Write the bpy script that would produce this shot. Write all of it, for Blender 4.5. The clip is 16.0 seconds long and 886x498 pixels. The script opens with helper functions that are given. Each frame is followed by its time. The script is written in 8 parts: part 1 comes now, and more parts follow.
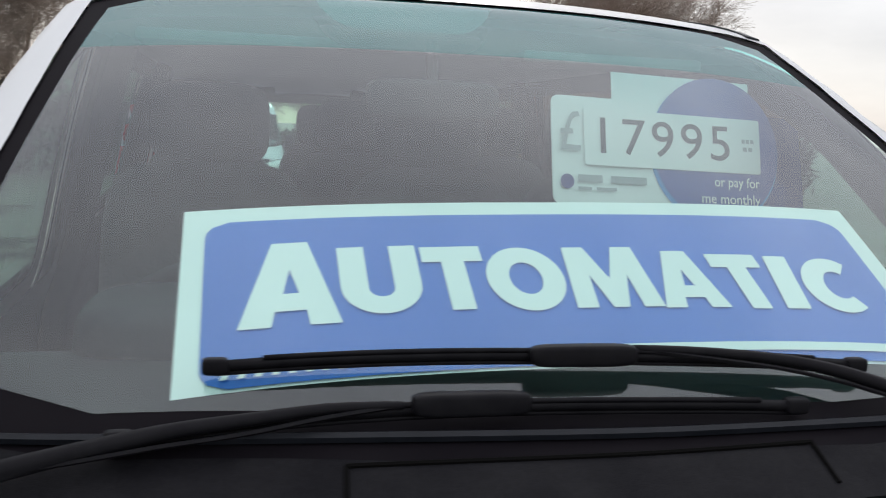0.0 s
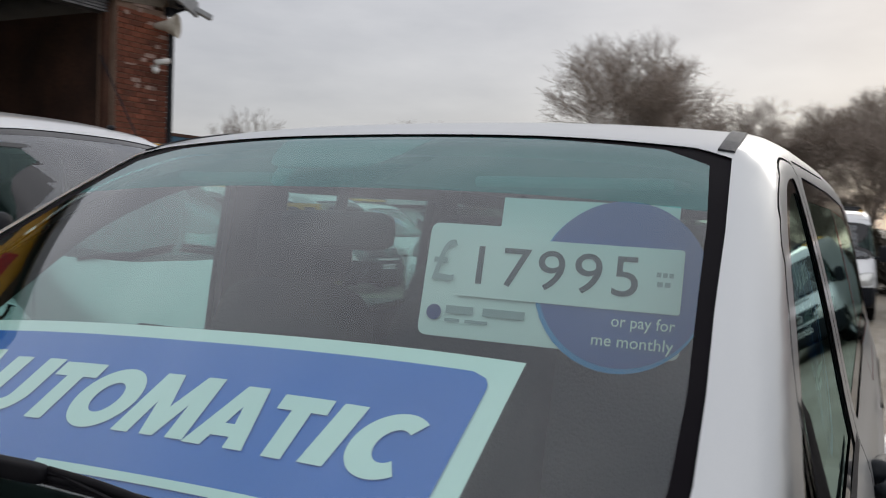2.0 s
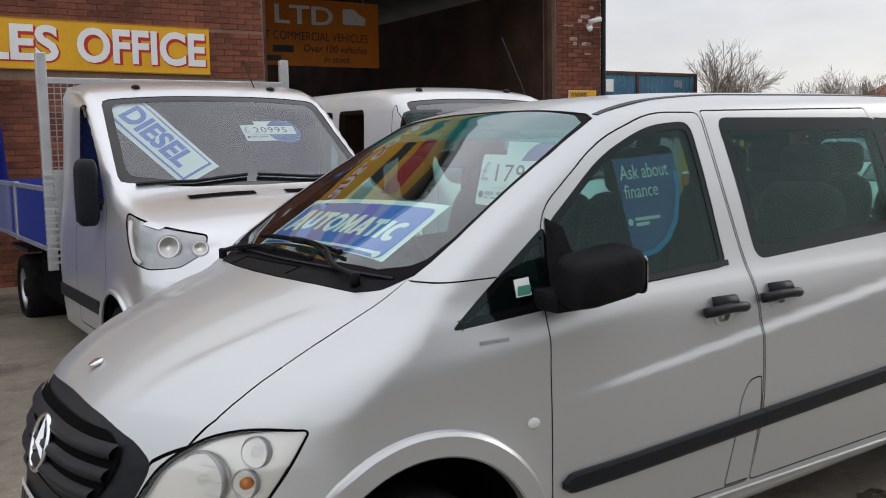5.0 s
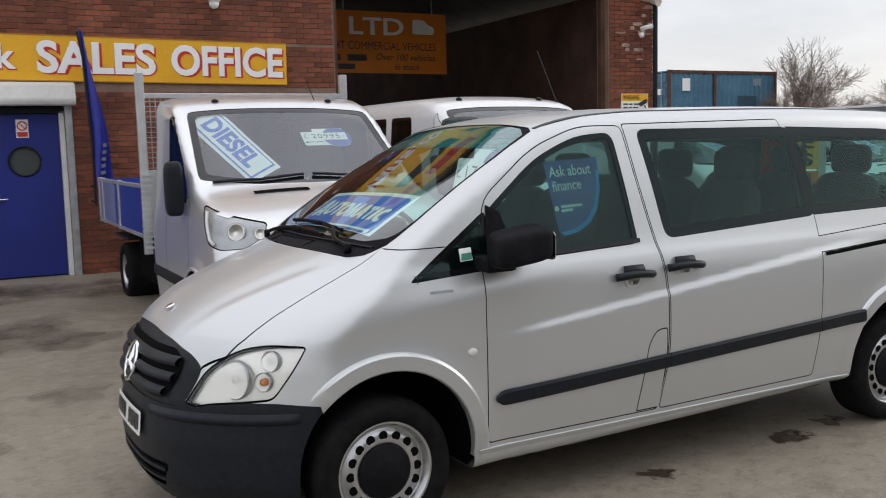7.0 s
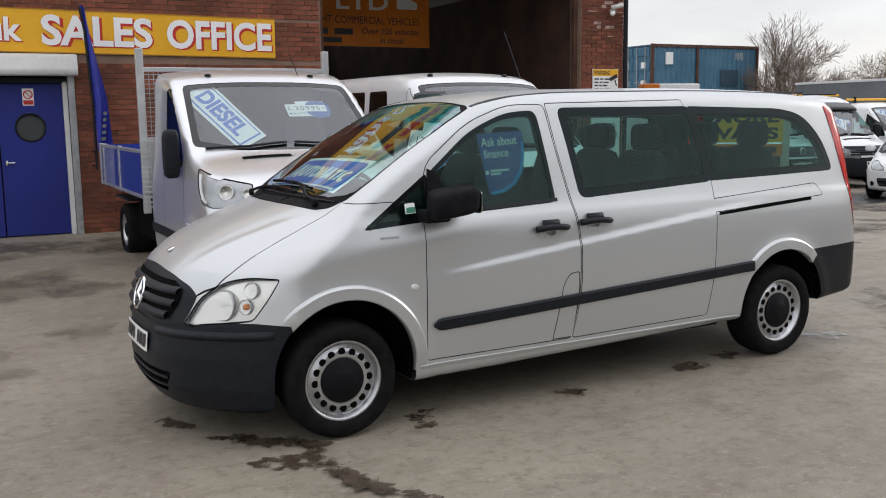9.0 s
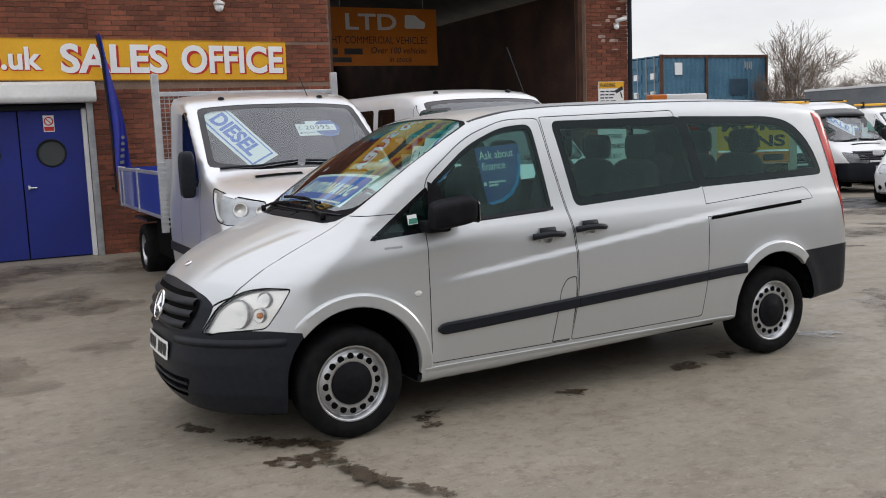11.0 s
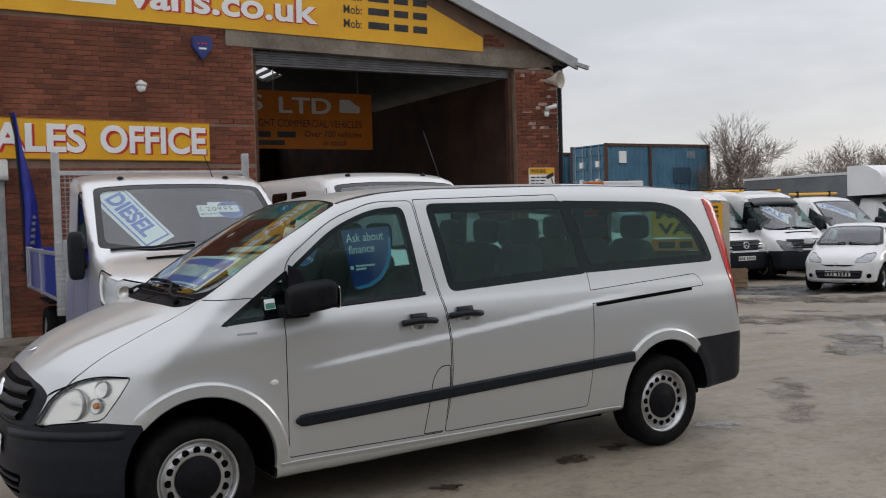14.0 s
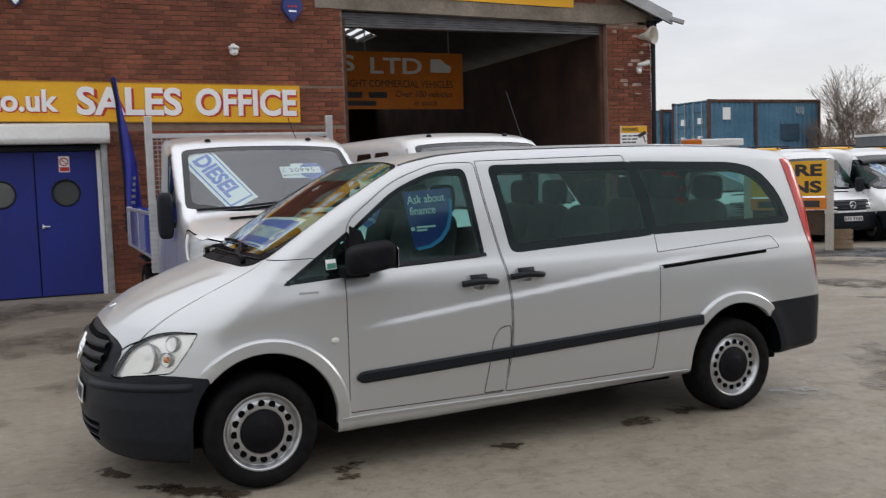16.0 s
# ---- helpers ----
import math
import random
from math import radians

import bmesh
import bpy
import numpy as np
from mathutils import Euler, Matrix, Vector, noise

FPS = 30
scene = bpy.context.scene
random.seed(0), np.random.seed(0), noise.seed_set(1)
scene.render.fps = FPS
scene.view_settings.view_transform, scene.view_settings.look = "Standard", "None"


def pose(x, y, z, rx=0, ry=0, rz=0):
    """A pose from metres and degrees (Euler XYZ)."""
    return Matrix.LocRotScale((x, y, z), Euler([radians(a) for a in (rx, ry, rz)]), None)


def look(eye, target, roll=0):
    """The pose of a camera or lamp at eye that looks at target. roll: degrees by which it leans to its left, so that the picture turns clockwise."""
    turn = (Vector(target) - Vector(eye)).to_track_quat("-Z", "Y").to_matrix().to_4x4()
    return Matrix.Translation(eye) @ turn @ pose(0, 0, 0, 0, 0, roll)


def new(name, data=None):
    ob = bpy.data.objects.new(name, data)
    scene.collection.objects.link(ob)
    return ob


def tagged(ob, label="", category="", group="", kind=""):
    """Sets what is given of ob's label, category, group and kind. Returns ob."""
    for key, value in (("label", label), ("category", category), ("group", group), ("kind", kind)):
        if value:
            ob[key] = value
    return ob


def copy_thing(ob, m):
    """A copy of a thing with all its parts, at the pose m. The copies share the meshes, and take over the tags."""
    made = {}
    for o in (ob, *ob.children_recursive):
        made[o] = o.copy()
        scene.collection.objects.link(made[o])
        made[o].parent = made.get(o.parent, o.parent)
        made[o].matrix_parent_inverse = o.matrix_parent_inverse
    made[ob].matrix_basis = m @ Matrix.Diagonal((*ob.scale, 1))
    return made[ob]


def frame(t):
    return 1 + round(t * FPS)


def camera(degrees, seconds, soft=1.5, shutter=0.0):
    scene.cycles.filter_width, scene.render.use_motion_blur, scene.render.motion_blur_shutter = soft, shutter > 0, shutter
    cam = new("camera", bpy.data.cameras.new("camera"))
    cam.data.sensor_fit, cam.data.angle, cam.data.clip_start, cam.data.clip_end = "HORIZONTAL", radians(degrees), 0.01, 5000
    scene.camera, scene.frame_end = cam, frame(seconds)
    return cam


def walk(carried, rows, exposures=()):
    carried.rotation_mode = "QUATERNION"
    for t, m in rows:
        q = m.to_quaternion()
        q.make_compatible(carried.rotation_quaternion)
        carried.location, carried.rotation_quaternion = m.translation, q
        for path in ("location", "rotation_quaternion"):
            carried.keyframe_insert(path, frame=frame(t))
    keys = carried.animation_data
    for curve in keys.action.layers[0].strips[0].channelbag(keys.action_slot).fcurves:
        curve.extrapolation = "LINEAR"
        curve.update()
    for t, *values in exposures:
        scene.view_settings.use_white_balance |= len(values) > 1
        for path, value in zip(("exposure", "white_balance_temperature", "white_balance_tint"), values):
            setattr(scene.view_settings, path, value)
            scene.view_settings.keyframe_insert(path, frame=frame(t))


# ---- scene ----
cam = camera(50.6, 16.0, soft=1.0, shutter=0.35)
PATH = [
    (0, (-0.852, 0.448, 1.610), (1.082, 0.008, 1.355), 2.4),
    (0.5, (-0.89, 0.128, 1.636), (1.085, -0.029, 1.363), 1.8),
    (1, (-0.969, -0.251, 1.662), (0.993, 0.063, 1.442), 3.6),
    (1.5, (-0.882, -0.583, 1.67), (1.016, 0.038, 1.561), 2.1),
    (2, (-0.711, -0.883, 1.699), (1.096, -0.031, 1.623), 2.0),
    (2.5, (-0.704, -1.228, 1.685), (0.876, -0.001, 1.663), 5.8),
    (3, (-0.901, -1.568, 1.682), (0.5, -0.142, 1.616), 1.6),
    (3.5, (-1.006, -1.982, 1.668), (0.245, -0.435, 1.465), -0.7),
    (4, (-1.119, -2.462, 1.724), (-0.027, -0.823, 1.374), -0.2),
    (4.5, (-1.316, -2.851, 1.732), (-0.19, -1.215, 1.493), -1.0),
    (7, (-1.672, -4.519, 1.763), (-0.719, -2.776, 1.539), -1.4),
    (7.5, (-1.767, -4.801, 1.783), (-0.872, -3.026, 1.564), -1.7),
    (8, (-1.947, -5.044, 1.79), (-1.016, -3.294, 1.526), -2.4),
    (8.5, (-1.988, -5.354, 1.788), (-0.972, -3.645, 1.57), -1.0),
    (9, (-1.951, -5.55, 1.791), (-0.99, -3.821, 1.503), -0.8),
    (11.5, (-2.025, -5.882, 1.785), (-1.09, -4.132, 1.535), -2.4),
    (12, (-1.965, -5.906, 1.776), (-0.969, -4.196, 1.489), -2.6),
    (12.5, (-1.913, -5.948, 1.764), (-0.908, -4.243, 1.476), -1.9),
    (13, (-1.794, -5.927, 1.756), (-0.754, -4.227, 1.581), -2.6),
    (13.5, (-1.584, -5.874, 1.76), (-0.534, -4.174, 1.658), -1.2),
    (14, (-1.404, -5.935, 1.752), (-0.385, -4.216, 1.674), -1.6),
    (14.5, (-1.242, -6.067, 1.758), (-0.464, -4.227, 1.663), -0.7),
    (15, (-1.171, -6.109, 1.754), (-0.366, -4.287, 1.582), -1.7),
    (15.5, (-1.19, -6.124, 1.746), (-0.308, -4.34, 1.545), -1.8),
    (16, (-1.195, -6.096, 1.762), (-0.374, -4.279, 1.603), -1.8),
]
walk(cam, [(t, look(eye, target, roll)) for t, eye, target, roll in PATH],
     exposures=[(0, 0.06), (0.5, -0.02), (1.5, -0.28), (2, -0.50), (3, -0.46), (4, -0.22), (7, 0.15), (9, 0.2), (12.5, 0.22), (13.2, 0.08), (14, -0.14), (14.6, -0.15), (15.2, 0.0), (16, 0.10)])


# ---- sky and sun: bright overcast, the sun low behind thin cloud ----
SUN_DIR = Vector((0.93, -0.10, 0.35)).normalized()
world = bpy.data.worlds.new("overcast_sky")
scene.world = world
world.use_nodes = True
wn, wl = world.node_tree.nodes, world.node_tree.links
wn.clear()
w_out = wn.new("ShaderNodeOutputWorld")
w_bg = wn.new("ShaderNodeBackground")
w_sky = wn.new("ShaderNodeTexSky")
w_sky.sky_type = "NISHITA"
w_sky.sun_disc = False
w_sky.sun_elevation = math.asin(SUN_DIR.z)
w_sky.sun_rotation = math.atan2(SUN_DIR.x, SUN_DIR.y)
w_co = wn.new("ShaderNodeTexCoord")
w_map = wn.new("ShaderNodeMapping")
w_map.inputs["Scale"].default_value = (1.0, 1.0, 3.2)
wl.new(w_co.outputs["Generated"], w_map.inputs["Vector"])
w_noise = wn.new("ShaderNodeTexNoise")
w_noise.inputs["Scale"].default_value = 2.3
w_noise.inputs["Detail"].default_value = 7.0
w_noise.inputs["Roughness"].default_value = 0.55
wl.new(w_map.outputs["Vector"], w_noise.inputs["Vector"])
w_ramp = wn.new("ShaderNodeValToRGB")
w_ramp.color_ramp.elements[0].position = 0.33
w_ramp.color_ramp.elements[0].color = (0.62, 0.62, 0.66, 1)
w_ramp.color_ramp.elements[1].position = 0.66
w_ramp.color_ramp.elements[1].color = (0.90, 0.89, 0.91, 1)
wl.new(w_noise.outputs["Fac"], w_ramp.inputs["Fac"])
w_scale = wn.new("ShaderNodeVectorMath")
w_scale.operation = "SCALE"
w_scale.inputs["Scale"].default_value = 0.02
wl.new(w_sky.outputs["Color"], w_scale.inputs[0])
w_add = wn.new("ShaderNodeMix")
w_add.data_type = "RGBA"
w_add.blend_type = "ADD"
w_add.inputs[0].default_value = 1.0
wl.new(w_ramp.outputs["Color"], w_add.inputs[6])
wl.new(w_scale.outputs["Vector"], w_add.inputs[7])
w_sep = wn.new("ShaderNodeSeparateXYZ")
wl.new(w_co.outputs["Generated"], w_sep.inputs[0])
w_up = wn.new("ShaderNodeMapRange")          # an overcast sky is about three times as bright overhead as at the horizon
w_up.inputs[1].default_value, w_up.inputs[2].default_value = 0.0, 1.0
w_up.inputs[3].default_value, w_up.inputs[4].default_value = 0.80, 1.75
wl.new(w_sep.outputs["Z"], w_up.inputs[0])
wl.new(w_add.outputs[2], w_bg.inputs["Color"])
wl.new(w_up.outputs[0], w_bg.inputs["Strength"])
wl.new(w_bg.outputs["Background"], w_out.inputs["Surface"])

sun_data = bpy.data.lights.new("sun", "SUN")
sun_data.energy = 0.45
sun_data.angle = radians(20)
sun_data.color = (1.0, 0.95, 0.88)
sun = new("sun", sun_data)
sun.matrix_world = look(SUN_DIR * 60, (0, 0, 0))


# ---- materials ----
def base_mat(name):
    m = bpy.data.materials.new(name)
    m.use_nodes = True
    return m, m.node_tree.nodes, m.node_tree.links, m.node_tree.nodes["Principled BSDF"]


def surf(name, c1, c2=None, rough=0.5, metal=0.0, scale=6.0, fine=0.0, bump=0.0, bscale=120.0, coat=0.0,
         rvar=0.0, rnd=0.0, spec=0.5):
    """A painted, cast or woven surface: two tones mixed by large noise, finer mottling, bump, varying roughness."""
    m, n, l, b = base_mat(name)
    c2 = c2 or tuple(min(1, v * 1.12) for v in c1)
    co = n.new("ShaderNodeTexCoord")
    big = n.new("ShaderNodeTexNoise")
    big.inputs["Scale"].default_value = scale
    big.inputs["Detail"].default_value = 5
    l.new(co.outputs["Object"], big.inputs["Vector"])
    mix = n.new("ShaderNodeMix")
    mix.data_type = "RGBA"
    mix.inputs[6].default_value = (*c1, 1)
    mix.inputs[7].default_value = (*c2, 1)
    ramp = n.new("ShaderNodeValToRGB")
    ramp.color_ramp.elements[0].position, ramp.color_ramp.elements[1].position = 0.32, 0.68
    l.new(big.outputs["Fac"], ramp.inputs["Fac"])
    l.new(ramp.outputs["Color"], mix.inputs[0])
    col = mix.outputs[2]
    if fine:
        small = n.new("ShaderNodeTexNoise")
        small.inputs["Scale"].default_value = scale * 14
        small.inputs["Detail"].default_value = 4
        l.new(co.outputs["Object"], small.inputs["Vector"])
        rr = n.new("ShaderNodeMapRange")
        rr.inputs[1].default_value, rr.inputs[2].default_value = 0.25, 0.75
        rr.inputs[3].default_value, rr.inputs[4].default_value = 1 - fine, 1 + fine
        l.new(small.outputs["Fac"], rr.inputs[0])
        mul = n.new("ShaderNodeVectorMath")
        mul.operation = "SCALE"
        l.new(col, mul.inputs[0])
        l.new(rr.outputs[0], mul.inputs["Scale"])
        col = mul.outputs["Vector"]
    if rnd:
        info = n.new("ShaderNodeObjectInfo")
        geo = n.new("ShaderNodeNewGeometry")
        add = n.new("ShaderNodeMath")
        add.operation = "ADD"
        l.new(info.outputs["Random"], add.inputs[0])
        l.new(geo.outputs["Random Per Island"], add.inputs[1])
        fr = n.new("ShaderNodeMath")
        fr.operation = "FRACT"
        l.new(add.outputs[0], fr.inputs[0])
        rr2 = n.new("ShaderNodeMapRange")
        rr2.inputs[3].default_value, rr2.inputs[4].default_value = 1 - rnd, 1 + rnd
        l.new(fr.outputs[0], rr2.inputs[0])
        mul2 = n.new("ShaderNodeVectorMath")
        mul2.operation = "SCALE"
        l.new(col, mul2.inputs[0])
        l.new(rr2.outputs[0], mul2.inputs["Scale"])
        col = mul2.outputs["Vector"]
    l.new(col, b.inputs["Base Color"])
    b.inputs["Metallic"].default_value = metal
    b.inputs["Roughness"].default_value = rough
    b.inputs["Specular IOR Level"].default_value = spec
    b.inputs["Coat Weight"].default_value = coat
    b.inputs["Coat Roughness"].default_value = 0.04
    if rvar:
        r3 = n.new("ShaderNodeMapRange")
        r3.inputs[3].default_value, r3.inputs[4].default_value = max(0.02, rough - rvar), min(1, rough + rvar)
        l.new(big.outputs["Fac"], r3.inputs[0])
        l.new(r3.outputs[0], b.inputs["Roughness"])
    if bump:
        bn = n.new("ShaderNodeTexNoise")
        bn.inputs["Scale"].default_value = bscale
        bn.inputs["Detail"].default_value = 6
        l.new(co.outputs["Object"], bn.inputs["Vector"])
        bp = n.new("ShaderNodeBump")
        bp.inputs["Strength"].default_value = bump
        bp.inputs["Distance"].default_value = 0.01
        l.new(bn.outputs["Fac"], bp.inputs["Height"])
        l.new(bp.outputs["Normal"], b.inputs["Normal"])
    return m


def glass(name, tint, gloss_rough=0.02, ior=1.5, film=0.0, sheen=(0.95, 0.97, 1), power=4.5):
    """A thin pane: what lies behind it shows tinted, and it mirrors by Fresnel; film mixes in a plain diffuse coat."""
    m, n, l, b = base_mat(name)
    out = n["Material Output"]
    n.remove(b)
    tr = n.new("ShaderNodeBsdfTransparent")
    tr.inputs["Color"].default_value = (*tint, 1)
    gl = n.new("ShaderNodeBsdfGlossy")
    gl.inputs["Roughness"].default_value = gloss_rough
    gl.inputs["Color"].default_value = (*sheen, 1)
    lw = n.new("ShaderNodeLayerWeight")
    lw.inputs["Blend"].default_value = 0.5
    pw = n.new("ShaderNodeMath")
    pw.operation = "POWER"
    pw.inputs[1].default_value = power
    l.new(lw.outputs["Facing"], pw.inputs[0])
    fr = n.new("ShaderNodeMapRange")
    base = 1.8 * ((ior - 1) / (ior + 1)) ** 2
    fr.inputs[3].default_value, fr.inputs[4].default_value = base, 1.0
    l.new(pw.outputs[0], fr.inputs[0])
    mx = n.new("ShaderNodeMixShader")
    l.new(fr.outputs[0], mx.inputs[0])
    if film:
        df = n.new("ShaderNodeBsdfDiffuse")
        df.inputs["Color"].default_value = (0.55, 0.6, 0.6, 1)
        m2 = n.new("ShaderNodeMixShader")
        m2.inputs[0].default_value = film
        l.new(tr.outputs[0], m2.inputs[1])
        l.new(df.outputs[0], m2.inputs[2])
        l.new(m2.outputs[0], mx.inputs[1])
    else:
        l.new(tr.outputs[0], mx.inputs[1])
    l.new(gl.outputs[0], mx.inputs[2])
    l.new(mx.outputs[0], out.inputs["Surface"])
    return m


def concrete_mat():
    """Worn yard concrete: grey-brown slabs of tone, aggregate specks, damp dark stains, a little tyre grime."""
    m, n, l, b = base_mat("yard_concrete")
    co = n.new("ShaderNodeTexCoord")

    def noise_tex(scale, detail=6, rough=0.6, stretch=None):
        t = n.new("ShaderNodeTexNoise")
        t.inputs["Scale"].default_value = scale
        t.inputs["Detail"].default_value = detail
        t.inputs["Roughness"].default_value = rough
        if stretch:
            mp = n.new("ShaderNodeMapping")
            mp.inputs["Scale"].default_value = stretch
            mp.inputs["Rotation"].default_value = (0, 0, radians(-18))
            l.new(co.outputs["Object"], mp.inputs["Vector"])
            l.new(mp.outputs[0], t.inputs["Vector"])
        else:
            l.new(co.outputs["Object"], t.inputs["Vector"])
        return t

    def ramp(src, p0, p1, c0=(0, 0, 0, 1), c1=(1, 1, 1, 1)):
        r = n.new("ShaderNodeValToRGB")
        r.color_ramp.elements[0].position, r.color_ramp.elements[1].position = p0, p1
        r.color_ramp.elements[0].color, r.color_ramp.elements[1].color = c0, c1
        l.new(src, r.inputs["Fac"])
        return r.outputs["Color"]

    def mixc(fac, a, bb):
        x = n.new("ShaderNodeMix")
        x.data_type = "RGBA"
        l.new(fac, x.inputs[0])
        for s, v in ((6, a), (7, bb)):
            if isinstance(v, tuple):
                x.inputs[s].default_value = v
            else:
                l.new(v, x.inputs[s])
        return x.outputs[2]

    big = noise_tex(0.35, 8, 0.62)
    col = ramp(big.outputs["Fac"], 0.33, 0.68, (0.165, 0.142, 0.107, 1), (0.29, 0.256, 0.200, 1))
    mid = noise_tex(2.6, 9, 0.7)
    col = mixc(ramp(mid.outputs["Fac"], 0.52, 0.72), col, (0.175, 0.145, 0.11, 1))
    streak = noise_tex(1.0, 7, 0.65, (0.5, 2.4, 1))
    col = mixc(ramp(streak.outputs["Fac"], 0.56, 0.80, (0, 0, 0, 1), (0.55, 0.55, 0.55, 1)), col, (0.085, 0.068, 0.052, 1))
    patch = noise_tex(9.0, 14, 0.82)
    col = mixc(ramp(patch.outputs["Fac"], 0.50, 0.60, (0, 0, 0, 1), (0.65, 0.65, 0.65, 1)), col, (0.13, 0.107, 0.08, 1))
    worn = noise_tex(17.0, 12, 0.80, (0.6, 1.0, 1))
    col = mixc(ramp(worn.outputs["Fac"], 0.53, 0.62, (0, 0, 0, 1), (0.5, 0.5, 0.5, 1)), col, (0.36, 0.322, 0.262, 1))
    grain = noise_tex(60, 6, 0.78)
    col = mixc(ramp(grain.outputs["Fac"], 0.56, 0.66, (0, 0, 0, 1), (0.60, 0.60, 0.60, 1)), col, (0.10, 0.085, 0.066, 1))
    speck = noise_tex(28, 3, 0.6)
    col = mixc(ramp(speck.outputs["Fac"], 0.66, 0.74, (0, 0, 0, 1), (0.6, 0.6, 0.6, 1)), col, (0.42, 0.39, 0.34, 1))
    l.new(col, b.inputs["Base Color"])
    rr = n.new("ShaderNodeMapRange")
    rr.inputs[1].default_value, rr.inputs[2].default_value = 0.35, 0.7
    rr.inputs[3].default_value, rr.inputs[4].default_value = 0.78, 0.45
    l.new(streak.outputs["Fac"], rr.inputs[0])
    l.new(rr.outputs[0], b.inputs["Roughness"])
    hb = n.new("ShaderNodeMath")
    hb.operation = "ADD"
    l.new(mid.outputs["Fac"], hb.inputs[0])
    l.new(grain.outputs["Fac"], hb.inputs[1])
    bp = n.new("ShaderNodeBump")
    bp.inputs["Strength"].default_value = 0.35
    bp.inputs["Distance"].default_value = 0.012
    l.new(hb.outputs[0], bp.inputs["Height"])
    l.new(bp.outputs["Normal"], b.inputs["Normal"])
    return m


M_CONCRETE = concrete_mat()
M_TARMAC = surf("wet_tarmac", (0.05, 0.05, 0.052), (0.10, 0.098, 0.095), 0.5, scale=0.8, fine=0.3, bump=0.4, bscale=60, rvar=0.25)
def soak(m, scale, lo, hi, most=1.0):
    """Breaks a stain up: it thins out to nothing where a noise runs low."""
    n, l = m.node_tree.nodes, m.node_tree.links
    b, out = n["Principled BSDF"], n["Material Output"]
    co = n.new("ShaderNodeTexCoord")
    t = n.new("ShaderNodeTexNoise")
    t.inputs["Scale"].default_value = scale
    t.inputs["Detail"].default_value = 8
    t.inputs["Roughness"].default_value = 0.68
    l.new(co.outputs["Object"], t.inputs["Vector"])
    r = n.new("ShaderNodeMapRange")
    r.inputs[1].default_value, r.inputs[2].default_value, r.inputs[4].default_value = lo, hi, most
    l.new(t.outputs["Fac"], r.inputs[0])
    tr = n.new("ShaderNodeBsdfTransparent")
    mx = n.new("ShaderNodeMixShader")
    l.new(r.outputs[0], mx.inputs[0])
    l.new(tr.outputs[0], mx.inputs[1])
    l.new(b.outputs[0], mx.inputs[2])
    l.new(mx.outputs[0], out.inputs["Surface"])
    return m


M_STAIN = surf("oil_stain", (0.034, 0.024, 0.014), (0.078, 0.056, 0.034), 0.5, scale=9, fine=0.4, bump=0.3, rvar=0.2)
M_DARKERCONC = surf("darker_concrete", (0.105, 0.083, 0.060), (0.155, 0.125, 0.094), 0.5, scale=4, fine=0.3, bump=0.3, rvar=0.2)
M_PUDDLE = surf("puddle_water", (0.16, 0.14, 0.12), None, 0.03, scale=2, spec=0.8)
soak(M_STAIN, 6.0, 0.40, 0.52, 0.92)
soak(M_DARKERCONC, 2.2, 0.30, 0.78, 0.62)
soak(M_TARMAC, 1.2, 0.36, 0.58, 0.95)
soak(M_PUDDLE, 4.0, 0.38, 0.62, 0.9)
M_BRICK = surf("red_brick", (0.125, 0.036, 0.019), (0.215, 0.066, 0.034), 0.88, scale=1.3, fine=0.25, bump=0.6, bscale=70, rnd=0.33)
M_MORTAR = surf("mortar", (0.19, 0.125, 0.09), (0.26, 0.175, 0.13), 0.95, scale=3, fine=0.2, bump=0.4)
M_LINTEL = surf("concrete_lintel", (0.15, 0.125, 0.098), (0.27, 0.23, 0.185), 0.9, scale=1.6, fine=0.2, bump=0.4)
# Darker than M_BRICK: the dimness inside the shed is in the colour.
M_DARKIN = surf("shaded_inner_brick", (0.035, 0.018, 0.012), (0.085, 0.040, 0.026), 0.9, scale=1.4, fine=0.25, bump=0.3)
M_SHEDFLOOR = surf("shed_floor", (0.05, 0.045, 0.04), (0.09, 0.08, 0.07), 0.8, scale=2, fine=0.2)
# Sheet colour lowered so the roof's underside looks shaded.
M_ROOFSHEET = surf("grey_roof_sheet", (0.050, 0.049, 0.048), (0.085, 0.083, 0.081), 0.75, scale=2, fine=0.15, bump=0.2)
M_YELLOW = surf("yellow_sign_board", (0.72, 0.36, 0.008), (0.80, 0.43, 0.015), 0.42, scale=1.5, fine=0.05)
M_ORANGE = surf("faded_orange_board", (0.60, 0.17, 0.008), (0.70, 0.21, 0.012), 0.6, scale=2, fine=0.1)
M_WHITEVINYL = surf("white_vinyl", (0.80, 0.80, 0.80), (0.86, 0.86, 0.85), 0.4, scale=3)
M_REDVINYL = surf("red_vinyl", (0.46, 0.018, 0.015), (0.55, 0.03, 0.02), 0.4, scale=3)
M_BLACKVINYL = surf("black_vinyl", (0.012, 0.012, 0.014), (0.03, 0.03, 0.03), 0.45, scale=3)
M_DOORBLUE = surf("blue_door_paint", (0.002, 0.010, 0.145), (0.003, 0.013, 0.19), 0.55, scale=1.2, fine=0.06, bump=0.08, rvar=0.1)
M_SHUTTER = surf("cream_shutter_box", (0.55, 0.55, 0.53), (0.68, 0.68, 0.66), 0.45, scale=1.5, fine=0.06)
M_FRAMEWHITE = surf("white_door_frame", (0.60, 0.60, 0.58), (0.72, 0.72, 0.70), 0.5, scale=3, fine=0.08)
M_GALV = surf("galvanised_steel", (0.32, 0.33, 0.34), (0.46, 0.47, 0.48), 0.42, metal=0.7, scale=9, fine=0.12)
